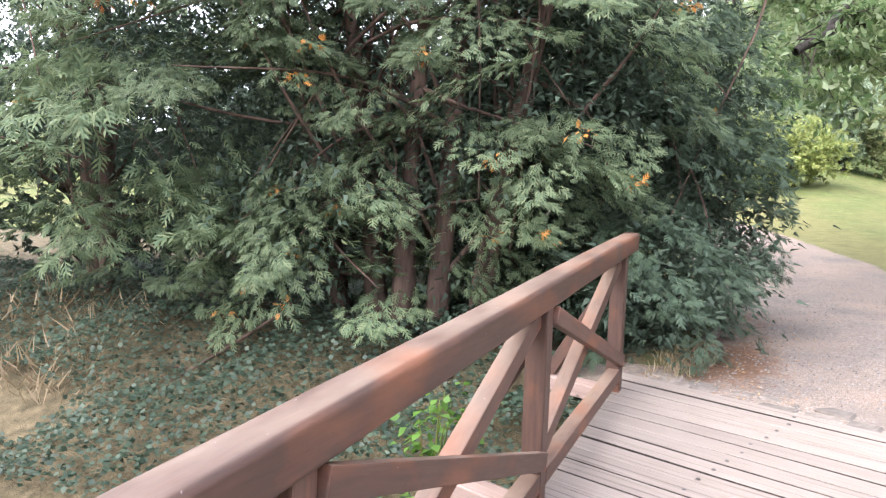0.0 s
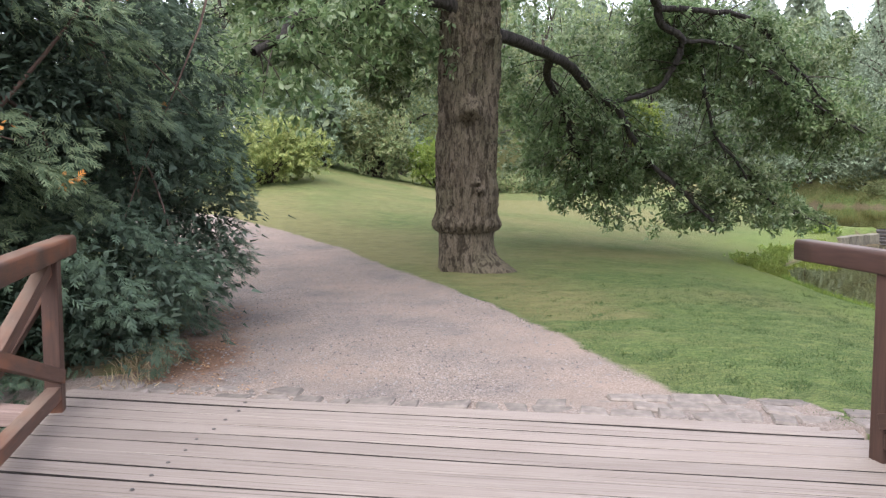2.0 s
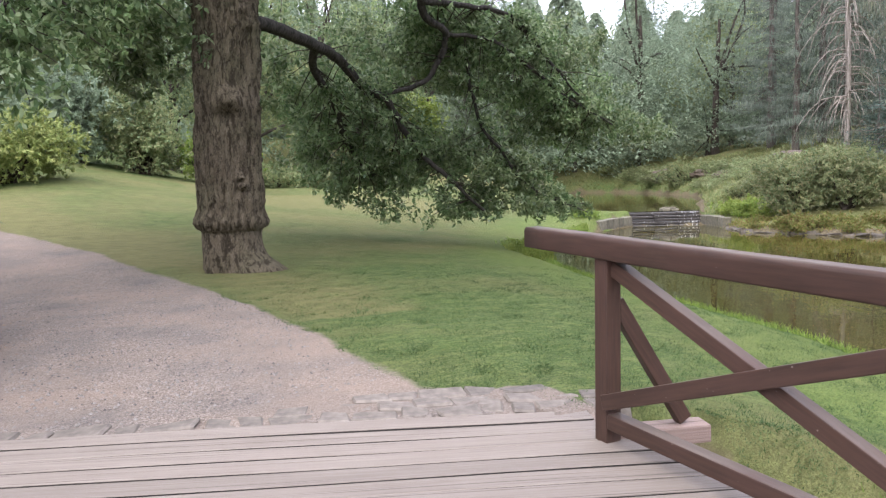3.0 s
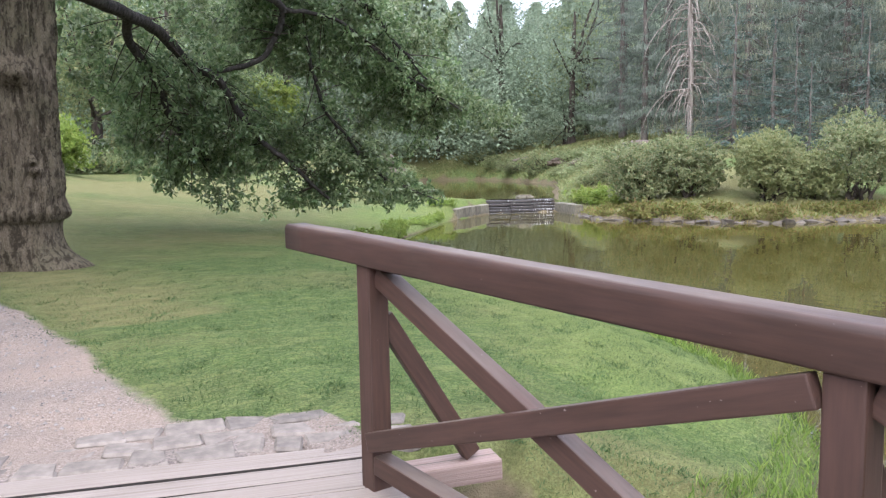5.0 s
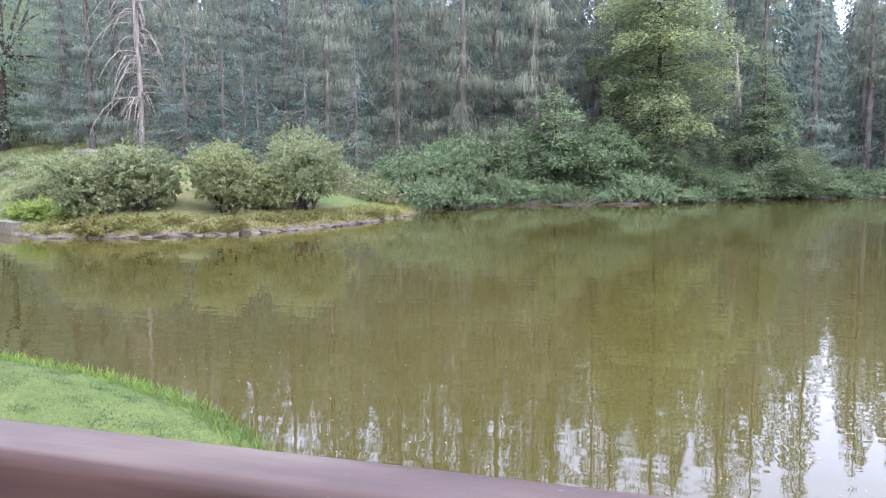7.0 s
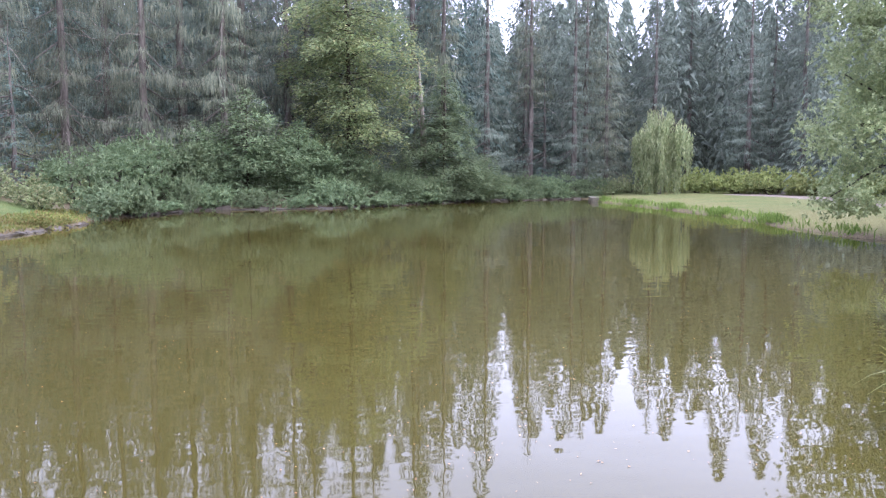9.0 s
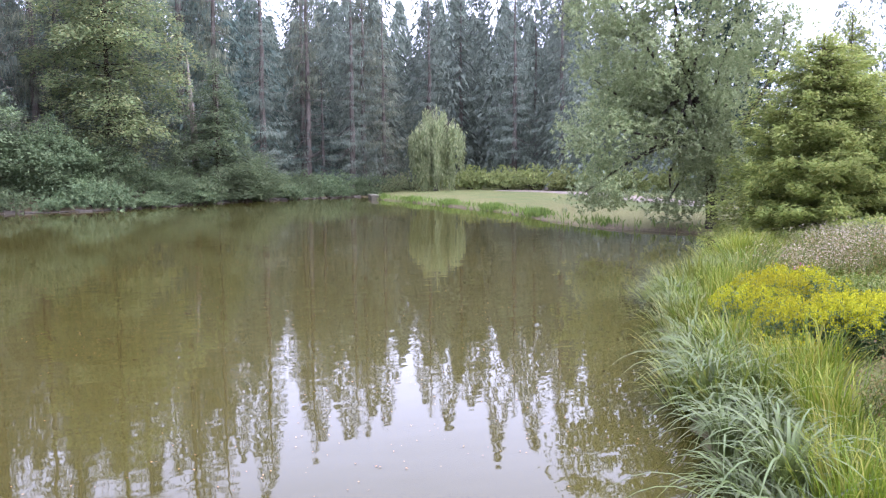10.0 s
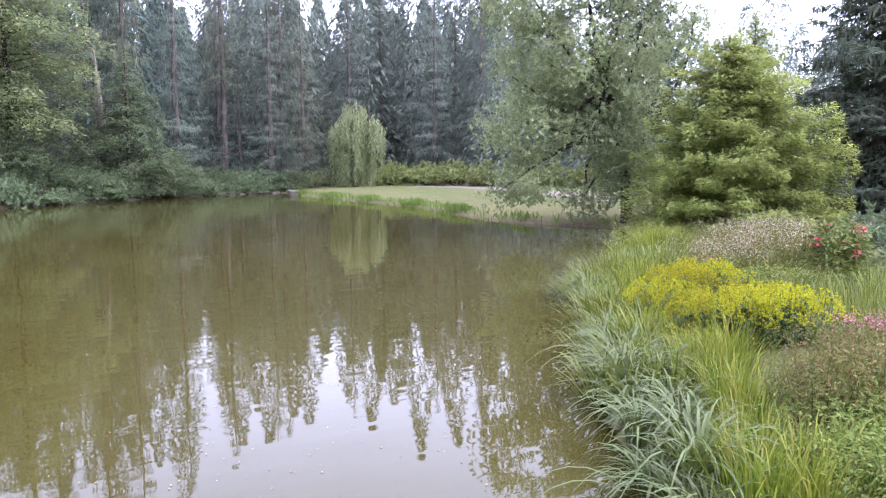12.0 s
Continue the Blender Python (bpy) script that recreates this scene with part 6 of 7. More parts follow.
def build_railing(label, front, side, tip, posts, low0, slope, end, paint):
    """One railing: handrail on posts, crossed braces, a bottom rail, and outer struts on stub beams. side: +1 where outside is +x."""
    ob = empty("bridge_railing", front, posts[0], deck_z(posts[0]), label, "railing", "railings of the footbridge")
    base = Vector((front, posts[0], deck_z(posts[0])))

    def at(off_out, y, z):
        return Vector((front + side * off_out, y, z)) - base

    def under(y):
        return low0 - slope * (tip - y)

    bm = bmesh.new()
    prof = [(0, 0.012), (0.003, 0.003), (0.012, 0), (0.113, 0), (0.122, 0.003), (0.125, 0.012), (0.125, 0.09)]
    prof += [(0.1 + 0.025 * math.cos(q), 0.1 + 0.025 * math.sin(q)) for q in (0, 0.26, 0.52, 0.79, 1.05, 1.31, 1.57)] + [(0.09, 0.1255), (0.035, 0.1255)]
    prof += [(0.025 - 0.025 * math.cos(q), 0.1 + 0.025 * math.sin(q)) for q in (1.57, 1.31, 1.05, 0.79, 0.52, 0.26, 0)] + [(0, 0.09)]
    steps = np.linspace(tip, end, 46)
    rng = np.random.default_rng(5)
    rings = []
    for y in steps:
        sag = 0.0015 * math.sin(y * 2.1)
        rings.append([bm.verts.new(at(o, y, under(y) + h + sag) + Vector(rng.normal(0, 0.0007, 3))) for o, h in prof])
    for r0, r1 in zip(rings, rings[1:]):
        for k in range(len(prof)):
            bm.faces.new((r0[k], r0[(k + 1) % len(prof)], r1[(k + 1) % len(prof)], r1[k]))
    for face in bm.faces:
        face.smooth = True
    bm.faces.new(rings[0]), bm.faces.new(rings[-1])
    bmesh.ops.recalc_face_normals(bm, faces=bm.faces[:])
    part("handrail", bm, paint, ob, "rounded red-brown handrail, its top worn and painted with pale sheen")
    for y in posts:
        z0 = deck_z(y) - 0.03
        beam("post", at(0.068, y, z0), at(0.068, y, under(y) + 0.004), 0.1, 0.1, paint, ob, 0.008, up=(0, 1, 0))
        beam("strut", at(0.115, y, deck_z(y) + 0.76), at(0.54, y - side * 0.08, deck_z(y) + 0.06), 0.065, 0.085, paint, ob, 0.006)
    for a, b in zip(posts, posts[1:]):
        za, zb = deck_z(a), deck_z(b)
        beam("brace", at(0.02, a - 0.03, za + 0.22), at(0.02, b + 0.06, under(b) - 0.045), 0.05, 0.085, paint, ob, 0.006)
        beam("brace", at(0.085, a - 0.05, under(a) - 0.045), at(0.085, b + 0.05, zb + 0.2), 0.075, 0.085, paint, ob, 0.006)
        beam("bottom_rail", at(0.06, a - 0.05, za + 0.12), at(0.06, b + 0.05, zb + 0.12), 0.085, 0.085, paint, ob, 0.008)
    return ob


RIGHT_POSTS, LEFT_POSTS = [3.14, 1.11, -0.92, -2.95], [4.88, 2.88, 0.88, -1.12, -3.12]
build_railing("red-brown timber bridge railing with crossed braces beside the pond", 3.338, 1, 3.835, RIGHT_POSTS, 0.996, 0.0268, -4.6, PAINT)
build_railing("red-brown timber bridge railing with crossed braces beside the yews", -1.058, -1, 5.25, LEFT_POSTS, 1.0, 0.041, -4.6, LITWORNPAINT)


def build_deck():
    ob = tagged(new("bridge_deck"), "weathered grey-brown plank deck of the footbridge", "bridge deck")
    ob.matrix_basis = pose(0, 0, 0)
    rng = np.random.default_rng(7)
    meshes = []
    for k in range(6):
        bm = box_bm((-2.54, -0.077, -0.07), (2.54, 0.077, 0), 0)
        bmesh.ops.subdivide_edges(bm, edges=[e for e in bm.edges if abs(e.verts[0].co.x - e.verts[1].co.x) > 1], cuts=9, use_grid_fill=True)
        for v in bm.verts:
            v.co.y += 0.004 * math.sin(v.co.x * 1.3 + k * 2) * (1 if v.co.y > 0 else -0.7)
            v.co.z += 0.003 * math.sin(v.co.x * 1.9 + k)
        bmesh.ops.bevel(bm, geom=[e for e in bm.edges if e.is_manifold and e.calc_face_angle(0) > 0.8], offset=0.004, segments=1, affect="EDGES")
        me = bpy.data.meshes.new("plank")
        bm.to_mesh(me)
        bm.free()
        me.materials.append(DECK)
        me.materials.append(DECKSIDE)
        # Long side faces take the near-black material, the rest the deck wood.
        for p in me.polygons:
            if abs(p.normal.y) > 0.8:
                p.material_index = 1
        meshes.append(me)
    nail_bm = bmesh.new()
    bmesh.ops.create_cone(nail_bm, cap_ends=True, segments=8, radius1=0.013, radius2=0.008, depth=0.006)
    nail = bpy.data.meshes.new("bolt_head")
    nail_bm.to_mesh(nail)
    nail_bm.free()
    nail.materials.append(IRON)
    v, k = DECK_END - 0.078, 0
    while v > -4.0:
        cx = 1.21
        u = (cx - PLANK_N[0] * v) / PLANK_U[0]
        x, y = u * PLANK_U[0] + v * PLANK_N[0], u * PLANK_U[1] + v * PLANK_N[1]
        o = put("plank", meshes[k % 6 if k % 5 else (k * 7) % 6], ob)
        o.matrix_basis = Matrix.Translation((x + rng.normal(0, 0.015), y, deck_z(y) + rng.normal(0, 0.0025))) @ Matrix.Rotation(-SKEW + rng.normal(0, 0.0008), 4, "Z") @ Matrix.Rotation(math.atan(DECK_SLOPE), 4, "X") @ Matrix.Rotation(math.atan(DECK_SLOPE) * 0.345, 4, "Y")
        for uu in (-1.62,):
            for dv in (-0.02,):
                x2, y2 = uu * PLANK_U[0] + (v + dv) * PLANK_N[0], uu * PLANK_U[1] + (v + dv) * PLANK_N[1]
                n = put("bolt_head", nail, ob)
                n.matrix_basis = pose(x2 + rng.normal(0, 0.012), y2, deck_z(y2) + 0.003)
        v -= 0.171 if k % 4 else 0.176
        k += 1
    # long beams under the planks, and stub beams that carry the struts
    for u in (-1.75, 0.2, 2.1):
        beam("girder", (u * 0.94 + 1.35, 4.1 - 0.36 * (u + 1), -0.21), (u * 0.94 + 1.35, -4.0, -0.36), 0.2, 0.26, BEAM, ob, 0.01)
    for posts, x0, x1 in ((RIGHT_POSTS, 3.48, 4.0), (LEFT_POSTS, -1.21, -1.74)):
        for y in posts:
            s = 1 if x1 > x0 else -1
            y0 = y + s * 0.06
            beam("stub_beam", (x0, y0, deck_z(y) - 0.02), (x1, y0 - (x1 - x0) * 0.36, deck_z(y) - 0.01), 0.16, 0.1, BEAM, ob, 0.008, "pale raw-cut beam end", )
    return ob


build_deck()


def build_setts():
    ob = tagged(new("stone_edging"), "irregular pale stone setts along the deck's end", "edging")
    rng = np.random.default_rng(8)
    u = -2.7
    rows = [(4.75, -3.0, 2.2), (4.95, 0.2, 2.2), (5.14, 0.75, 1.95), (4.95, -3.0, -1.5)]
    for v0, ua, ub in rows:
        u = ua
        while u < ub:
            w = rng.uniform(0.14, 0.36)
            bm = bmesh.new()
            bmesh.ops.create_cube(bm, size=1)
            for q in bm.verts:
                q.co = Vector((q.co.x * (w - 0.022), q.co.y * rng.uniform(0.16, 0.2), q.co.z * 0.12))
                q.co += Vector((rng.normal(0, 0.018), rng.normal(0, 0.016), rng.normal(0, 0.006)))
            bmesh.ops.bevel(bm, geom=bm.edges[:], offset=0.014, segments=1, affect="EDGES")
            s = part("stone", bm, SETT, ob)
            vv = v0 + rng.normal(0, 0.012)
            x, y = (u + w / 2) * PLANK_U[0] + vv * PLANK_N[0], (u + w / 2) * PLANK_U[1] + vv * PLANK_N[1]
            s.matrix_basis = pose(x, y, ground_z(x, y) - 0.05 + rng.normal(0, 0.004), rng.normal(0, 2), rng.normal(0, 2), -math.degrees(SKEW) + rng.normal(0, 4))
            u += w
    return ob


# ---- weir and stone edges ----


def stones_along(ob, name, a, b, z0, high, deep, long, material, rng, back=0.0, rough=0.012):
    a, b = np.array(a, float), np.array(b, float)
    d = b - a
    n = max(1, int(np.linalg.norm(d) / long))
    turn = math.degrees(math.atan2(d[1], d[0]))
    nrm = np.array([-d[1], d[0]]) / np.linalg.norm(d)
    for i in range(n):
        c = a + d * (i + 0.5) / n + nrm * back
        bm = bmesh.new()
        bmesh.ops.create_cube(bm, size=1)
        for q in bm.verts:
            q.co = Vector((q.co.x * (np.linalg.norm(d) / n - 0.015), q.co.y * deep, q.co.z * high)) + Vector(rng.normal(0, rough, 3))
        bmesh.ops.bevel(bm, geom=bm.edges[:], offset=0.02, segments=1, affect="EDGES")
        s = part(name, bm, material, ob)
        s.matrix_basis = pose(c[0], c[1], z0 + high / 2 + rng.normal(0, 0.008), 0, 0, turn + rng.normal(0, 1))


def build_weir():
    rng = np.random.default_rng(9)
    ob = tagged(new("stepped_weir"), "dark wet stepped stone weir with a thin fall of water", "weir")
    a, b = (25.1, 27.6), (28.2, 26.2)
    for k in range(5):
        stones_along(ob, "stone", a, b, WATER_Z - 0.1 + 0.14 * k, 0.125, 0.42, 1.1, WETSTONE, rng, 0.1 + 0.11 * k, 0.006)
    n = 70
    u = np.clip(np.where(rng.random(n) < 0.5, rng.normal(0.86, 0.06, n), rng.uniform(0.05, 0.95, n)), 0.05, 0.98)
    k = rng.integers(0, 5, n)
    d = np.array([3.1, -1.4])
    nrm = np.array([1.4, 3.1]) / 3.4
    at = np.stack([a[0] + d[0] * u + nrm[0] * (-0.12 + 0.11 * k), a[1] + d[1] * u + nrm[1] * (-0.12 + 0.11 * k), WATER_Z + 0.04 + 0.14 * k + 0.02], -1)
    v, f = stamp(KITE, at, np.tile((0, 0, -1.0), (n, 1)), np.tile((-0.4, -0.9, 0.05), (n, 1)), rng.uniform(0.06, 0.14, n), rng.uniform(0.01, 0.025, n))
    tagged(put("falling_water", mesh_of("falling_water", v, f, FOAM), ob, "thin white trickle of water"), kind="stuff")
    wall = tagged(new("weir_wall"), "pale stone side walls of the weir", "wall")
    for p, q in (((25.05, 27.65), (23.6, 26.85)), ((23.6, 26.85), (21.7, 25.8)), ((28.25, 26.2), (27.7, 25.0)), ((27.7, 25.0), (27.1, 23.8))):
        stones_along(wall, "stone", p, q, WATER_Z - 0.15, 0.6, 0.35, 0.55, WALLSTONE, rng, 0.05 * (1 if p[0] < 26 else -1) * -1, 0.015)
    block = tagged(new("stone_block"), "loose flat stone standing in the upper pond", "stone")
    stones_along(block, "stone", (27.2, 27.9), (28.0, 27.6), UPPER_Z - 0.1, 0.2, 0.4, 0.4, WALLSTONE, rng)
    stones_along(block, "stone", (27.3, 27.9), (27.9, 27.65), UPPER_Z + 0.1, 0.08, 0.25, 0.6, WALLSTONE, rng)
    edge = tagged(new("pond_edging"), "pale stone edging at the corner of the far lawn", "edging")
    stones_along(edge, "stone", (64.2, -21.1), (69.0, -22.4), WATER_Z - 0.1, 0.42, 0.8, 1.1, WALLSTONE, rng, 0, 0.03)
    quay = tagged(new("channel_wall"), "rough stone wall beside the narrow side channel", "wall")
    for c in range(2):
        stones_along(quay, "stone", (13.2, -17.0), (10.8, -15.4), WATER_Z + 0.2 + 0.32 * c, 0.33, 0.4, 0.6, WALLSTONE, rng, 0, 0.03)
        stones_along(quay, "stone", (15.6, -20.2), (13.9, -18.4), WATER_Z + 0.1 + 0.26 * c, 0.28, 0.4, 0.6, WALLSTONE, rng, 0, 0.03)


build_weir()


def rock_heap(x, y, seed, w, h, label, material=ROCK):
    rng = np.random.default_rng(seed)
    bm = bmesh.new()
    bmesh.ops.create_icosphere(bm, subdivisions=4, radius=1)
    for v in bm.verts:
        n = noise.noise(v.co * 1.7 + Vector((seed, 0, 0))) + 0.5 * noise.noise(v.co * 4 + Vector((seed, 3, 0)))
        v.co *= 1 + 0.35 * n
        v.co.x *= w
        v.co.y *= w * 0.7
        v.co.z *= h
    me = bpy.data.meshes.new("earth_bank")
    bm.to_mesh(me)
    bm.free()
    me.materials.append(material)
    ob = new("earth_bank", me)
    ob.matrix_basis = pose(x, y, ground_z(x, y) - h * 0.2, 0, 0, rng.uniform(0, 360))
    tagged(ob, label, "earth bank")


rock_heap(34.2, 51.5, 2, 2.6, 1.7, "bare reddish-brown root plate and earth on the bank")
rock_heap(43.5, 33.6, 3, 1.6, 0.5, "patch of bare reddish earth on the slope")
rock_heap(48.0, 42.4, 4, 1.3, 0.4, "eroded earth at the upper pond's edge")
rock_heap(52.0, 48.6, 5, 1.4, 0.45, "eroded earth at the upper pond's edge")
rock_heap(55.6, 57.4, 6, 1.6, 0.7, "bare pale earth at the upper pond's edge")
rock_heap(44.2, 38.2, 7, 1.2, 0.4, "eroded earth at the upper pond's edge")

# stones along the shore of the spit
rng = np.random.default_rng(10)
shore_line = [(27.0, 23.6), (25.5, 21.4), (26.4, 17.8), (28.3, 15.0), (31.8, 13.3), (35.4, 12.4), (41.0, 12.0)]
rocks = tagged(new("shore_stones"), "dark flat stones lining the spit's shore", "stones")
for p, q in zip(shore_line, shore_line[1:]):
    stones_along(rocks, "stone", p, q, WATER_Z - 0.07, 0.14, 0.3, 0.42, SHOREROCK, rng, 0.0, 0.05)
far_line = [(46.5, 11.5), (54.0, 9.0), (55.2, 0.5), (62.0, -6.3), (67.0, -11.8), (72.5, -23.0)]
rocks = tagged(new("shore_stones"), "dark stones and roots under the far shore's shrubs", "stones")
for p, q in zip(far_line, far_line[1:]):
    stones_along(rocks, "stone", p, q, WATER_Z - 0.1, 0.2, 0.6, 0.9, SHOREROCK, rng, 0.1, 0.08)

# ---- grass, ivy and bank plants ----


def scatter(rng, n, x0, x1, y0, y1, keep):
    x, y = rng.uniform(x0, x1, n), rng.uniform(y0, y1, n)
    k = keep(x, y)
    return x[k], y[k]


def blades(name, rng, x, y, length, width, material, label, tpl=KITE, lean=0.45, sink=0.01, flat=False):
    z = ground(x, y) - sink
    n = len(x)
    way = unit(rng.normal(0, lean, (n, 3)) * np.array([1, 1, 0.1]) + np.array([0, 0, 1.0]))
    nor = unit(rng.normal(0, 1, (n, 3)) * np.array([1, 1, 0.15]))
    if flat:
        nor = unit(rng.normal(0, 0.4, (n, 3)) + np.array([0, 0, 1.0]))
    ln = length * rng.uniform(0.5, 1.4, n)
    v, f = stamp(tpl, np.stack([x, y, z], -1), way, nor, ln, width * rng.uniform(0.7, 1.3, n))
    return tagged(new(name, mesh_of(name, v, f, material)), label, "grass", kind="stuff")


def lawn_here(x, y):
    return (off(x, y, POND) > 0.02) & (road_share(x, y) < 0.02 + 0.05 * np.sin(x * 17 + 5 * np.sin(y * 7))) & ~((x < 4.3) & (x * PLANK_N[0] + y * PLANK_N[1] < DECK_END + 0.02)) & ~((x < 3.55) & (x * PLANK_N[0] + y * PLANK_N[1] < 5.2)) & (np.hypot(x - 3.71, y - 13.74) > 0.55)


rng = np.random.default_rng(90)
x, y = scatter(rng, 420000, 2.6, 12.0, 2.3, 13.5, lambda x, y: lawn_here(x, y) & (rng.random(len(x)) < 1.15 - 0.085 * np.maximum(y - 2.3, 0)))
blades("lawn_grass", rng, x, y, 0.034, 0.0065, GRASS, "short mown lawn grass beside the path", SPIKE, lean=1.4, flat=True)
x, y = scatter(rng, 160000, 3, 16, 1.8, 20, lambda x, y: (lambda d: (d > -0.04) & (d < 0.35) & (x > 3.9))(off(x, y, POND)))
blades("shore_grass", rng, x, y, 0.12, 0.011, SHOREGRASS, "longer bright grass along the lawn's shore", lean=0.5)
x, y = scatter(rng, 90000, 22, 66, -24, -15, lambda x, y: (lambda d: (d > -0.1) & (d < 0.9))(off(x, y, POND)) & (rng.random(len(x)) < (0.12 + 0.75 * (np.sin(x * 0.9) > 0.6)) * np.where(x < 34, 0.35, 1.0)))
blades("shore_reeds", rng, x, y, 0.34, 0.05, SHOREGRASS, "rough grass and reeds along the far bank", lean=0.3)
x, y = scatter(rng, 22000, 25, 45, 10.5, 24, lambda x, y: (lambda d: (d > -0.15) & (d < 2.2))(off(x, y, POND)))
blades("spit_grass", rng, x, y, 0.16, 0.05, BROWNHERB, "rough low browning grass on the spit", lean=0.8)
x, y = scatter(rng, 40000, 26, 60, 26, 70, lambda x, y: (off(x, y, UPPER) > 0.2) & (off(x, y, POND) > 1))
blades("slope_grass", rng, x, y, 0.3, 0.08, SLOPEGRASS, "rough yellowing grass on the slope beyond the weir", SPIKE, lean=0.7)
x, y = scatter(rng, 5000, -1.0, 0.4, 5.4, 7.2, lambda x, y: (road_share(x, y) < 0.25) & (x < -0.15 - 0.25 * np.sin(y * 5)) & (rng.random(len(x)) < 0.22))
blades("edge_grass", rng, x, y, 0.12, 0.007, DEADGRASS, "dry grass tuft at the foot of the yew", lean=0.5)

# ivy on the stream bank
x, y = scatter(rng, 52000, -9, -1.25, 2.4, 9, lambda x, y: (off(x, y, POND) > 0.15) & ~((x > -1.9) & (y > 5.2)) & (((x + 6.1) / 0.9) ** 2 + ((y - 3.85) / 0.42) ** 2 > 0.7 + 0.3 * np.sin(9 * x)))
n = len(x)
nor = unit(rng.normal(0, 0.35, (n, 3)) + np.array([0.1, -0.3, 1.0]))
way = unit(rng.normal(0, 1, (n, 3)) * np.array([1, 1, 0.2]))
bumps = 0.12 * (np.sin(x * 3.1) * np.cos(y * 2.7) + 1)
ln = rng.uniform(0.032, 0.06, n)
v, f = stamp(KITE, np.stack([x, y, ground(x, y) + rng.uniform(0.0, 0.1, n) + bumps], -1), way, nor, ln, ln * 0.9)
tagged(new("ivy", mesh_of("ivy", v, f, IVY)), "dark ivy covering the stream bank under the yews", "ivy", kind="stuff")
x, y = scatter(rng, 420, -7.4, -5.4, 4.0, 5.4, lambda x, y: np.sin(x * 5) + np.cos(y * 6) > -0.3)
blades("dry_stalks", rng, x, y, 0.3, 0.018, DEADGRASS, "dry brown stalks on the stream's bank", lean=0.6)
x, y = scatter(rng, 1500, -1.2, 0.6, 5.2, 9.5, lambda x, y: rng.random(len(x)) < np.exp(-((x + 0.5) ** 2) / 0.25))
n = len(x)
v, f = stamp(KITE, np.stack([x, y, ground(x, y) + 0.012], -1), rng.normal(0, 1, (n, 3)) * np.array([1, 1, 0.1]), unit(rng.normal(0, 0.2, (n, 3)) + np.array([0, 0, 1.0])), rng.uniform(0.02, 0.05, n), rng.uniform(0.008, 0.018, n))
tagged(new("leaf_litter", mesh_of("leaf_litter", v, f, LITTER)), "brown needles and leaves fallen beside the path", "foliage", kind="stuff")
x, y = scatter(rng, 5200, -1, 3.0, 4.8, 16, lambda x, y: road_share(x, y) > 0.1)
n = len(x)
peb_v = np.array([(0, 0, 0.45), (0.5, 0.1, 0), (-0.1, 0.5, 0), (-0.5, -0.1, 0), (0.1, -0.5, 0)])
peb_f = np.array([(0, 1, 2), (0, 2, 3), (0, 3, 4), (0, 4, 1)])
way = rng.normal(0, 1, (n, 3)) * np.array([1, 1, 0])
sz = rng.uniform(0.012, 0.034, n)
v, f = stamp((peb_v, peb_f), np.stack([x, y, ground(x, y) + 0.002], -1), way, np.tile((0, 0, 1.0), (n, 1)), sz, sz)
tagged(new("pebbles", mesh_of("pebbles", v, f, PEBBLE)), "loose grey pebbles on the gravel path", "gravel", kind="stuff")
x, y = scatter(rng, 6000, -1, 3.2, 4.8, 18, lambda x, y: (road_share(x, y) > 0.02) & (rng.random(len(x)) < 0.35 + 0.65 * (np.sin(x * 2.1 + 1.7 * np.sin(y * 0.9)) > 0)))
n = len(x)
sz = 0.007 + 0.022 * rng.random(n) ** 2.5
v, f = stamp((peb_v, peb_f), np.stack([x, y, ground(x, y) + 0.001], -1), rng.normal(0, 1, (n, 3)) * np.array([1, 1, 0]), np.tile((0, 0, 1.0), (n, 1)), sz, sz)
tagged(new("pebbles", mesh_of("pebbles", v, f, DARKGRIT)), "dark grit and leaf crumbs on the gravel path", "gravel", kind="stuff")


x, y = scatter(rng, 5200, 5, 24, -6, 12, lambda x, y: (off(x, y, POND) < -0.3) & (rng.random(len(x)) < 0.25 + 0.6 * (np.sin(x * 0.9 + 1.3 * np.sin(y * 0.8)) > 0.2)))
n = len(x)
sz = rng.uniform(0.008, 0.028, n)
v, f = stamp(KITE, np.stack([x, y, np.full(n, WATER_Z + 0.006)], -1), rng.normal(0, 1, (n, 3)) * np.array([1, 1, 0]), np.tile((0, 0, 1.0), (n, 1)), sz, sz * 0.7)
tagged(new("floating_specks", mesh_of("floating_specks", v, f, LITTER)), "tiny leaves and seeds floating on the pond", "debris", kind="stuff")


def sapling(x, y, seed, h, n, label, leaf=FRESH, size=0.065):
    rng = np.random.default_rng(seed)
    ob = empty("sapling", x, y, ground_z(x, y) - 0.02, label, "plant")
    tubes, c = [], []
    for _ in range(5):
        e = np.array([rng.normal(0, 0.2), rng.normal(0, 0.2), h * rng.uniform(0.6, 1.05)])
        p = bend([(0, 0, 0), e * 0.5 + rng.normal(0, 0.03, 3), e], 4)
        tubes.append(tube(p, np.linspace(0.009, 0.003, len(p)), 5))
        c += [p[k] for k in range(3, len(p))]
    put("stem_base", mesh_of("stem_base", *join(*tubes), HERB), ob)
    put("foliage", crown_mesh(rng, "foliage", np.array(c), 0.09, n, size, leaf, 0.6, 0.3, 0.85), ob)
    return ob


sapling(-2.0, 3.7, 91, 0.7, 4, "bright green sapling growing beside the railing")
sapling(-1.75, 3.3, 92, 0.38, 3, "small bright green seedling under the railing")

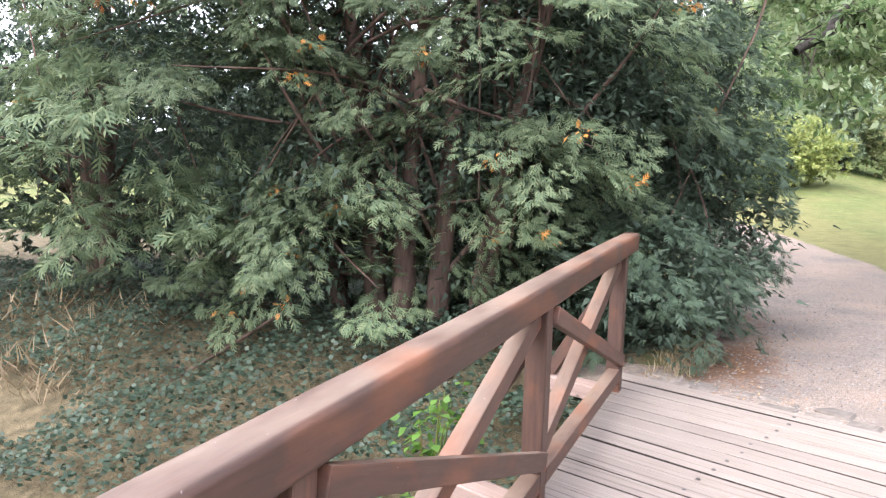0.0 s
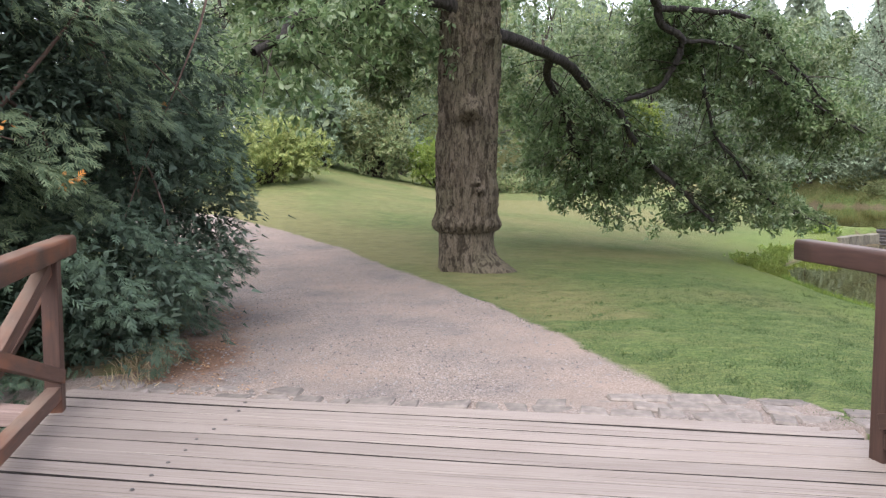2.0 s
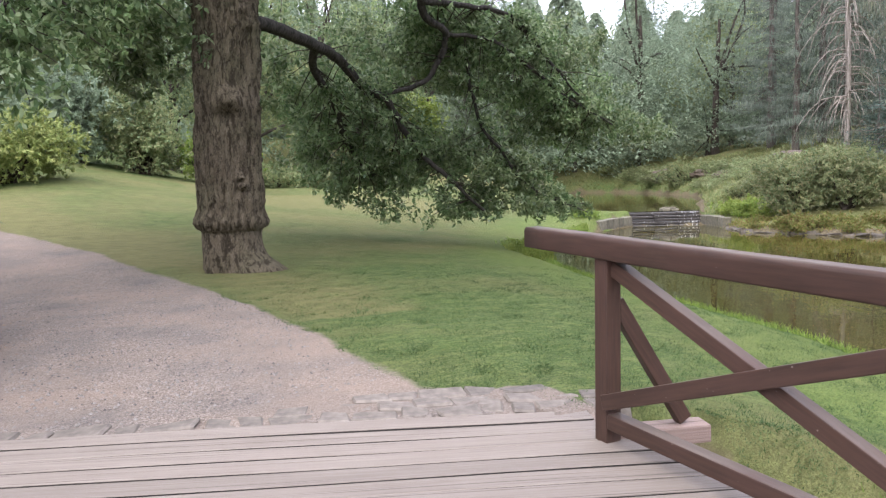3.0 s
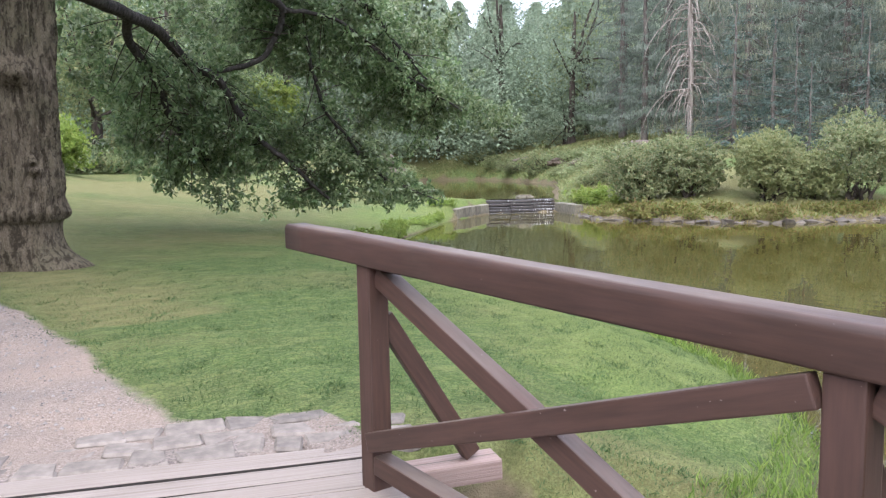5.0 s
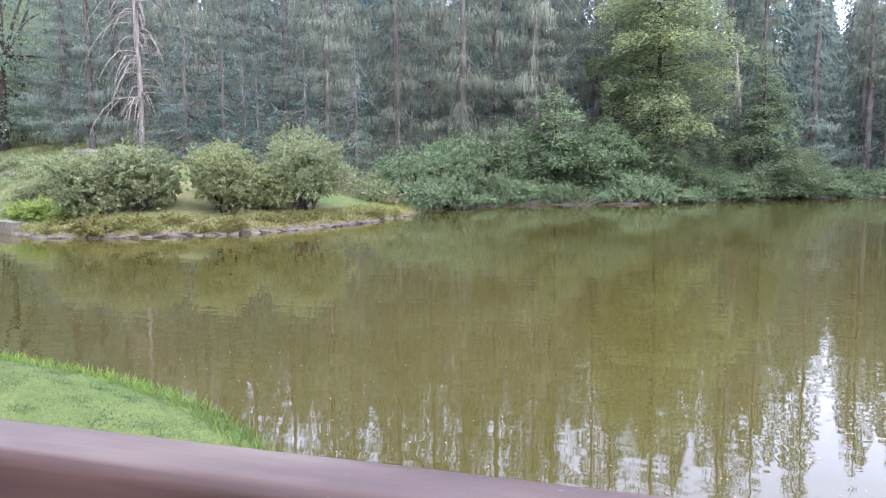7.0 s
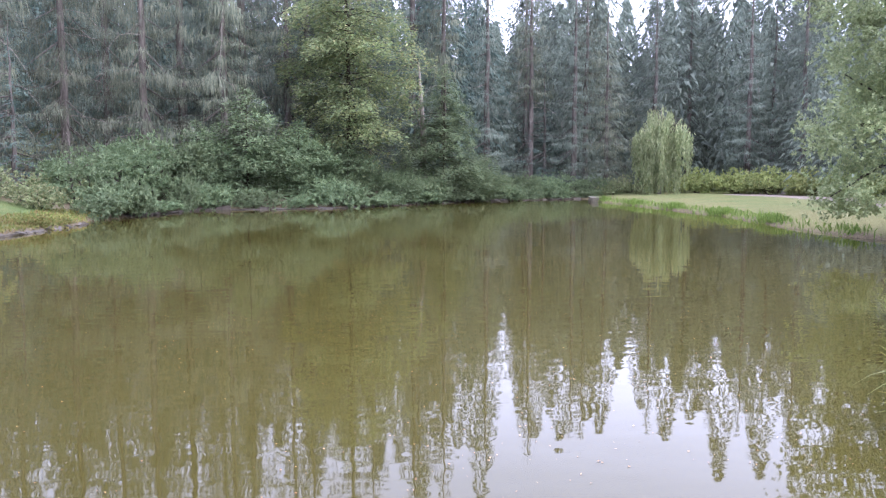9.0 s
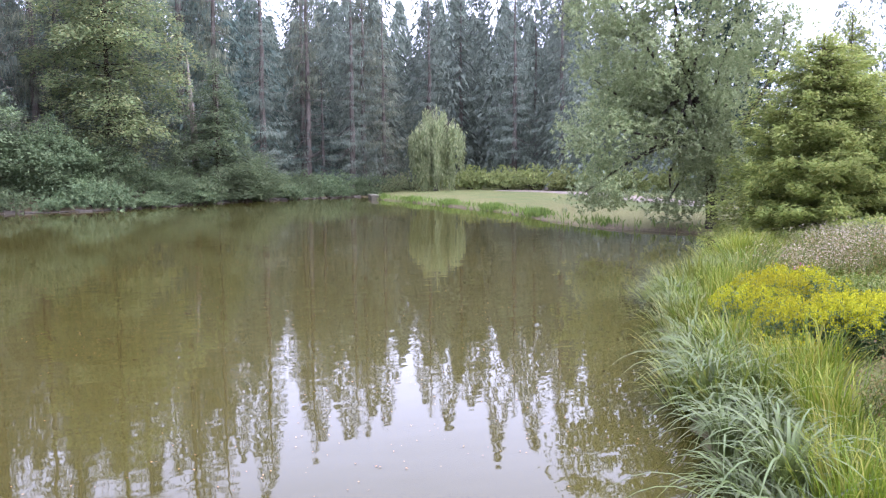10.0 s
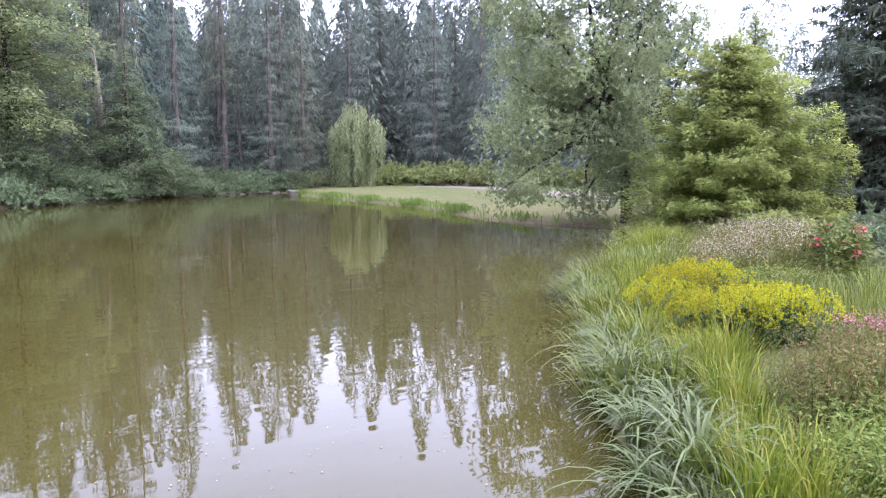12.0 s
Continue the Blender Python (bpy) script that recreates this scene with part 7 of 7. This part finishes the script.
tagged(new("fallen_branch", smooth(mesh_of("fallen_branch", *join(
    tube(bend([(-4.1, 5.2, 0.25), (-4.5, 4.8, -0.1), (-4.9, 4.4, -0.42)], 5), np.linspace(0.016, 0.01, 11), 6),
    tube(bend([(-4.7, 4.65, -0.22), (-5.4, 4.75, -0.28), (-6.2, 4.6, -0.3)], 5), np.linspace(0.01, 0.004, 11), 5)), REDBARK))), "bare fallen branch lying on the ivy bank", "branch")


def tuft(name, label, seed, n, length, width, material, spread, lean, group, sag=0.7, category="grass"):
    """A clump of arching blades."""
    rng = np.random.default_rng(seed)
    at = np.stack([rng.normal(0, spread, n), rng.normal(0, spread, n), np.zeros(n)], -1)
    way = unit(at * np.array([1, 1, 0]) * (lean / max(spread, 0.01)) * 0.5 + rng.normal(0, 0.22 * lean + 0.05, (n, 3)) + np.array([0, 0, 1.0]))
    ln = length * rng.uniform(0.5, 1.2, n)
    tv = BLADE_V.copy()
    tv[:, 2] = np.array([0, 0, 0.06, 0.06, -0.02, -0.02, -0.3, -0.3]) * sag
    horiz = unit(way * np.array([1, 1, 0]) + rng.normal(0, 0.02, (n, 3)) * np.array([1, 1, 0]))
    nor = unit(np.array([0, 0, 1.0]) - horiz * 0.6)
    v, f = stamp((tv, BLADE_F), at, way, nor, ln, width * rng.uniform(0.7, 1.3, n))
    ob = empty(name, 0, 0, 0, label, category, group)
    tagged(put("foliage", mesh_of(name, v, f, material), ob), kind="stuff")
    return ob


def spread_out(ob, places, rng, lo=0.8, hi=1.2, sink=0.03):
    first = True
    for x, y in places:
        s = rng.uniform(lo, hi)
        m = pose(x, y, ground_z(x, y) - sink, 0, 0, rng.uniform(0, 360)) @ Matrix.Diagonal((s, s, s * rng.uniform(0.85, 1.1), 1))
        if first:
            ob.matrix_basis, first = m, False
        else:
            copy_thing(ob, m)


def near_shore(rng, n, a, b, inland0, inland1):
    """Places along the planted bank between two shares of its length, so far in from the water."""
    line = [(4.4, -3.45), (5.9, -3.35), (8.05, -4.2), (9.75, -5.5), (13.0, -7.85), (14.9, -9.7), (17.3, -12.6)]
    p = bend([(x, y, 0) for x, y in line], 12)[:, :2]
    out = []
    for _ in range(n):
        i = rng.uniform(a, b) * (len(p) - 2)
        k = int(i)
        q = p[k] + (p[k + 1] - p[k]) * (i - k)
        d = p[k + 1] - p[k]
        d /= np.linalg.norm(d)
        q = q + np.array([d[1], -d[0]]) * rng.uniform(inland0, inland1)
        out.append((float(q[0]), float(q[1])))
    return out


rng = np.random.default_rng(95)
spread_out(tuft("sedge_clump", "arching bright green sedge hanging over the water", 96, 90, 0.6, 0.021, SEDGE, 0.15, 0.75, "sedges on the bank"), near_shore(rng, 40, 0.36, 0.82, 0.0, 0.6), rng)
def strap_leaf(seed):
    """A long strap-shaped leaf that arches over."""
    r = np.random.default_rng(seed)
    n, rise, fall = 8, r.uniform(0.75, 0.95), r.uniform(0.5, 1.0)
    u = np.linspace(0, 1, n)
    out, up = u**1.5 * r.uniform(0.45, 0.8), rise * u - fall * u**3 * 0.75
    w = 0.5 * np.minimum(1, 0.6 + 2 * u) * np.sqrt(np.clip(1.02 - u, 0, 1)) * 0.03
    twist = r.normal(0, 0.2) * u
    v = np.concatenate([np.stack([out, w, up + twist * w], -1), np.stack([out, -w, up - twist * w], -1), np.stack([out, 0 * w, up - 0.25 * w], -1)])
    f = [(i, i + 1, 2 * n + i + 1, 2 * n + i) for i in range(n - 1)] + [(2 * n + i, 2 * n + i + 1, n + i + 1, n + i) for i in range(n - 1)]
    return smooth(mesh_of("leaf", v, np.array(f), IRIS))


STRAPS = [strap_leaf(300 + k) for k in range(7)]


def strap_clump():
    r = np.random.default_rng(97)
    ob = empty("iris_clump", 0, 0, 0, "blue-green strap-leaved clump arching over the water's edge", "plant", "blue-green clumps on the bank")
    for k in range(64):
        leaf = put("leaf", STRAPS[k % 7], ob)
        a = k * 137.5 + r.normal(0, 12)
        d = r.uniform(0.01, 0.13)
        leaf.matrix_basis = pose(d * math.cos(radians(a)), d * math.sin(radians(a)), 0, 0, -r.uniform(-10, 26), a) @ Matrix.Scale(r.uniform(0.5, 1.0), 4)
    return ob


spread_out(strap_clump(), [(6.45, -3.5), (6.75, -3.6), (7.05, -3.65), (6.9, -3.9), (7.35, -3.85), (7.65, -4.05), (7.95, -4.3), (8.25, -4.55), (8.6, -4.8), (8.95, -5.1), (7.2, -4.15), (7.55, -4.4), (7.9, -4.7), (8.3, -5.0), (9.4, -5.4), (12.5, -7.85), (12.9, -8.0), (13.2, -8.3), (9.8, -5.75), (10.3, -6.1), (9.2, -5.55), (8.6, -5.2)], rng, 0.7, 1.1)
spread_out(tuft("grass_clump", "fine yellow-green grass clump on the bank", 98, 130, 0.48, 0.0125, LIMEGRASS, 0.15, 0.55, "grass clumps on the bank"),
           [(6.3, -3.8), (6.55, -4.05), (6.8, -4.35), (6.1, -4.05), (7.05, -4.65), (7.4, -5.05), (7.75, -5.3), (8.1, -5.45), (8.9, -5.9), (9.3, -6.2), (9.0, -5.5), (9.6, -6.2), (8.5, -5.35), (6.5, -4.5), (9.9, -6.6)] + near_shore(rng, 30, 0.4, 0.78, 0.35, 1.3), rng)
spread_out(tuft("rush_clump", "upright green grass clump behind the goldenrod", 99, 120, 0.55, 0.012, SEDGE, 0.2, 0.3, "upright clumps on the bank", 0.4),
           [(9.3, -9.1), (8.7, -8.6), (9.8, -9.8), (8.3, -8.9), (9.0, -9.7), (8.0, -8.2), (9.6, -8.9), (8.9, -9.3), (8.4, -8.1), (7.9, -8.9), (8.5, -9.6), (10.2, -9.3), (9.2, -10.3), (10.1, -10.4), (7.4, -8.3), (8.0, -9.7)], rng)
spread_out(tuft("grass_mound", "large fountain-shaped mound of fine bright grass", 100, 1000, 1.15, 0.012, LIMEGRASS, 0.3, 0.85, "grass mounds", 0.8), [(15.2, -11.9), (15.7, -13.0)], rng, 0.85, 0.95)
spread_out(tuft("far_tuft", "tuft of tall rough grass on the bank", 101, 140, 0.7, 0.02, SEDGE, 0.18, 0.5, "far tufts"), [(8 + i * 0.9 + rng.normal(0, 0.3), -12.2 + rng.normal(0, 0.8)) for i in range(7)] + near_shore(rng, 20, 0.75, 1.0, 0.1, 1.6), rng)


def herb(name, label, seed, w, h, stems, leaf, n_leaf, size, flower=None, n_flower=0, fsize=0.03, group="", top=0.75, category="plant", fspread=0.06, flat=0.8):
    """A leafy perennial: many upright stems with leaves, flowers at their heads."""
    rng = np.random.default_rng(seed)
    ob = empty(name, 0, 0, 0, label, category, group)
    tubes, c, heads = [], [], []
    for _ in range(stems):
        b = np.array([rng.normal(0, w * 0.22), rng.normal(0, w * 0.22), 0])
        e = b * 1.55 + np.array([rng.normal(0, 0.05), rng.normal(0, 0.05), h * rng.uniform(0.75, 1.1)])
        tubes.append(tube([b, (b + e) / 2 + rng.normal(0, 0.015, 3), e], (0.005, 0.004, 0.002), 3))
        for u in np.linspace(0.15, top, 5):
            c.append(b + (e - b) * u)
        heads.append(e)
    tagged(put("stem_base", mesh_of("stem_base", *join(*tubes), HERB), ob), kind="stuff")
    put("foliage", crown_mesh(rng, "foliage", np.array(c), 0.05, n_leaf, size, leaf, 0.8, 0.1, 0.35), ob)
    if flower is not None:
        put("blossom", crown_mesh(rng, "blossom", np.array(heads), fspread, n_flower, fsize, flower, flat, 0.0, 0.8), ob)
    return ob




def goldenrod():
    """A dense stand of leafy stems, each with a plume of arching side sprays set with tiny florets."""
    r = np.random.default_rng(102)
    ob = empty("goldenrod_clump", 0, 0, 0, "bright yellow goldenrod in full flower over blue-green leaves", "plant", "goldenrod clumps")
    tubes, leaf_at, leaf_way, fl, fw = [], [], [], [], []
    for _ in range(58):
        q, a = 0.36 * math.sqrt(r.uniform(0, 1)), r.uniform(0, 6.283)
        b = np.array([q * math.cos(a), q * math.sin(a), 0.0])
        e = b * 1.35 + np.array([r.normal(0, 0.03), r.normal(0, 0.03), 0.66 * r.uniform(0.82, 1.05) - 0.35 * q])
        tubes.append(tube([b, (b + e) / 2 + r.normal(0, 0.01, 3), e], (0.004, 0.0035, 0.002), 3))
        for u in np.linspace(0.2, 0.88, 15):
            t = r.uniform(0, 6.283)
            leaf_at.append(b + (e - b) * u)
            leaf_way.append((math.cos(t), math.sin(t), 0.35))
        for k in range(6):
            t = a + r.normal(0, 1.4)
            o = np.array([math.cos(t), math.sin(t), 0.0])
            start = e - np.array([0, 0, 0.025 * k])
            long = 0.04 + 0.016 * k
            for u in np.linspace(0.1, 1, 9):
                fl.append(start + o * long * u + np.array([0, 0, 0.05 * u - 0.06 * u * u]) + r.normal(0, 0.005, 3))
                fw.append(o * 0.3 + r.normal(0, 0.5, 3) + np.array([0, 0, 0.8]))
    tagged(put("stem_base", mesh_of("stem_base", *join(*tubes), BLUEHERB), ob), kind="stuff")
    n = len(leaf_at)
    v, f = stamp(KITE, np.array(leaf_at), np.array(leaf_way), unit(r.normal(0, 0.3, (n, 3)) + np.array([0, 0, 1.0])), r.uniform(0.07, 0.12, n), r.uniform(0.011, 0.016, n))
    put("foliage", mesh_of("foliage", v, f, BLUEHERB), ob)
    n = len(fl)
    v, f = stamp(SPIKE, np.array(fl), np.array(fw), unit(r.normal(0, 1, (n, 3))), r.uniform(0.014, 0.024, n), r.uniform(0.012, 0.018, n))
    put("blossom", mesh_of("blossom", v, f, GOLDENROD), ob)
    return ob


spread_out(goldenrod(), [(10.2, -7.1), (10.65, -7.45), (10.45, -7.85), (10.95, -8.1), (11.25, -8.6), (10.8, -8.6), (9.25, -6.7), (9.0, -7.0), (8.75, -6.95), (9.35, -7.3), (8.95, -7.45), (8.6, -7.3), (9.15, -7.8), (9.6, -7.0)], rng, 0.9, 1.1)
small_gold = herb("goldenrod_clump", "small yellowing goldenrod between the sedges", 103, 0.5, 0.36, 20, LIME, 8, 0.07, GOLDENROD, 14, 0.03, "goldenrod clumps")
spread_out(small_gold, [(9.0, -6.15), (8.85, -6.3), (14.0, -15.0), (14.2, -15.6), (12.8, -11.2)], rng)
aster = herb("aster_clump", "tall browning herb with faded white and pink flower heads", 104, 1.1, 0.75, 60, BROWNHERB, 6, 0.055, WHITEFLOWER, 6, 0.026, "white-flowered herbs", 0.9, fspread=0.08)
spread_out(aster, [(11.7, -10.4), (12.3, -11.2), (12.9, -12.0), (13.6, -12.8), (12.2, -12.3), (13.2, -13.6), (14.2, -13.4), (11.4, -11.6), (12.7, -13.2), (14.0, -14.5), (13.3, -11.3), (12.0, -9.9), (11.9, -12.9), (15.3, -14.6), (15.6, -15.8), (15.0, -15.6), (14.6, -14.4)], rng, 0.85, 1.15)
pale = herb("herb_clump", "fine pale green herb among the grasses", 106, 1.0, 0.5, 60, SEDGE, 8, 0.06, None, 0, 0.03, "pale herbs", 0.98)
spread_out(pale, [(10.6, -9.6), (11.2, -9.8), (10.3, -10.1), (11.0, -10.6), (10.9, -9.1), (11.6, -9.2), (10.1, -11.0), (9.3, -8.3)], rng, 0.8, 1.15)
brown = herb("herb_clump", "brownish green herb going to seed", 105, 0.9, 0.5, 60, BROWNHERB, 10, 0.05, LITTER, 2, 0.018, "seeding herbs", 0.95)
spread_out(brown, [(6.9, -5.35), (7.15, -6.0), (7.45, -6.7), (6.6, -5.8), (6.9, -6.4), (6.3, -6.2), (7.0, -7.1), (6.5, -6.9), (7.4, -7.9), (6.9, -7.9)], rng, 0.8, 1.15)
green = herb("herb_clump", "low leafy green herb at the bank's edge", 111, 0.9, 0.3, 80, LIME, 9, 0.048, None, 0, 0.03, "green herbs", 0.98)
spread_out(green, [(5.9, -4.8), (6.2, -5.2), (5.5, -4.8), (5.7, -5.3), (6.1, -5.7), (5.2, -4.7), (5.3, -5.3), (4.8, -4.7), (9.0, -7.6), (9.3, -7.9), (5.4, -5.9), (5.0, -5.6)], rng, 0.8, 1.2)
rose = herb("rose_bush", "leafy rose bush with a few pink-red blooms", 107, 0.95, 0.95, 16, HERB, 22, 0.1, None, 0, 0.05, "roses", 0.95)
bloom_at = np.array([(0.1, 0.25, 0.95), (-0.2, -0.25, 0.75), (0.25, -0.1, 0.6), (-0.05, 0.1, 0.7)])
put("blossom", crown_mesh(np.random.default_rng(112), "blossom", bloom_at, 0.025, 14, 0.05, ROSEPETAL, 1.0, 0.0, 0.8), rose)
spread_out(rose, [(10.4, -11.0), (10.9, -11.7)], rng)
pink = herb("aster_clump", "low clump of pink asters", 108, 0.5, 0.4, 20, HERB, 7, 0.05, PINKPETAL, 18, 0.02, "pink asters", 0.85, fspread=0.035)
spread_out(pink, [(8.15, -7.75), (7.85, -7.7), (7.65, -7.45), (7.95, -8.05)], rng)
lily = herb("single_bloom", "single pale pink bloom on a stalk above the goldenrod", 109, 0.12, 0.62, 2, HERB, 5, 0.1, PINKPETAL, 6, 0.045, "", 0.7, fspread=0.035)
spread_out(lily, [(11.5, -9.3)], rng, 1.0, 1.05)
screen = bush("bank_bush", "leafy dark green bush behind the flower bank", "shrub", 10.5, -14.0, 110, 3.0, 2.2, 1.3, SHRUB, 90, 22, 0.14, 0.2, "bushes behind the flower bank")
for k, (x, y, s) in enumerate([(8.0, -13.2, 0.9), (14.6, -15.4, 0.6), (5.5, -10.5, 0.8), (12.8, -20.5, 1.0), (11.0, -19.0, 1.0)]):
    again(screen, x, y, 66 * k, s)

build_setts()
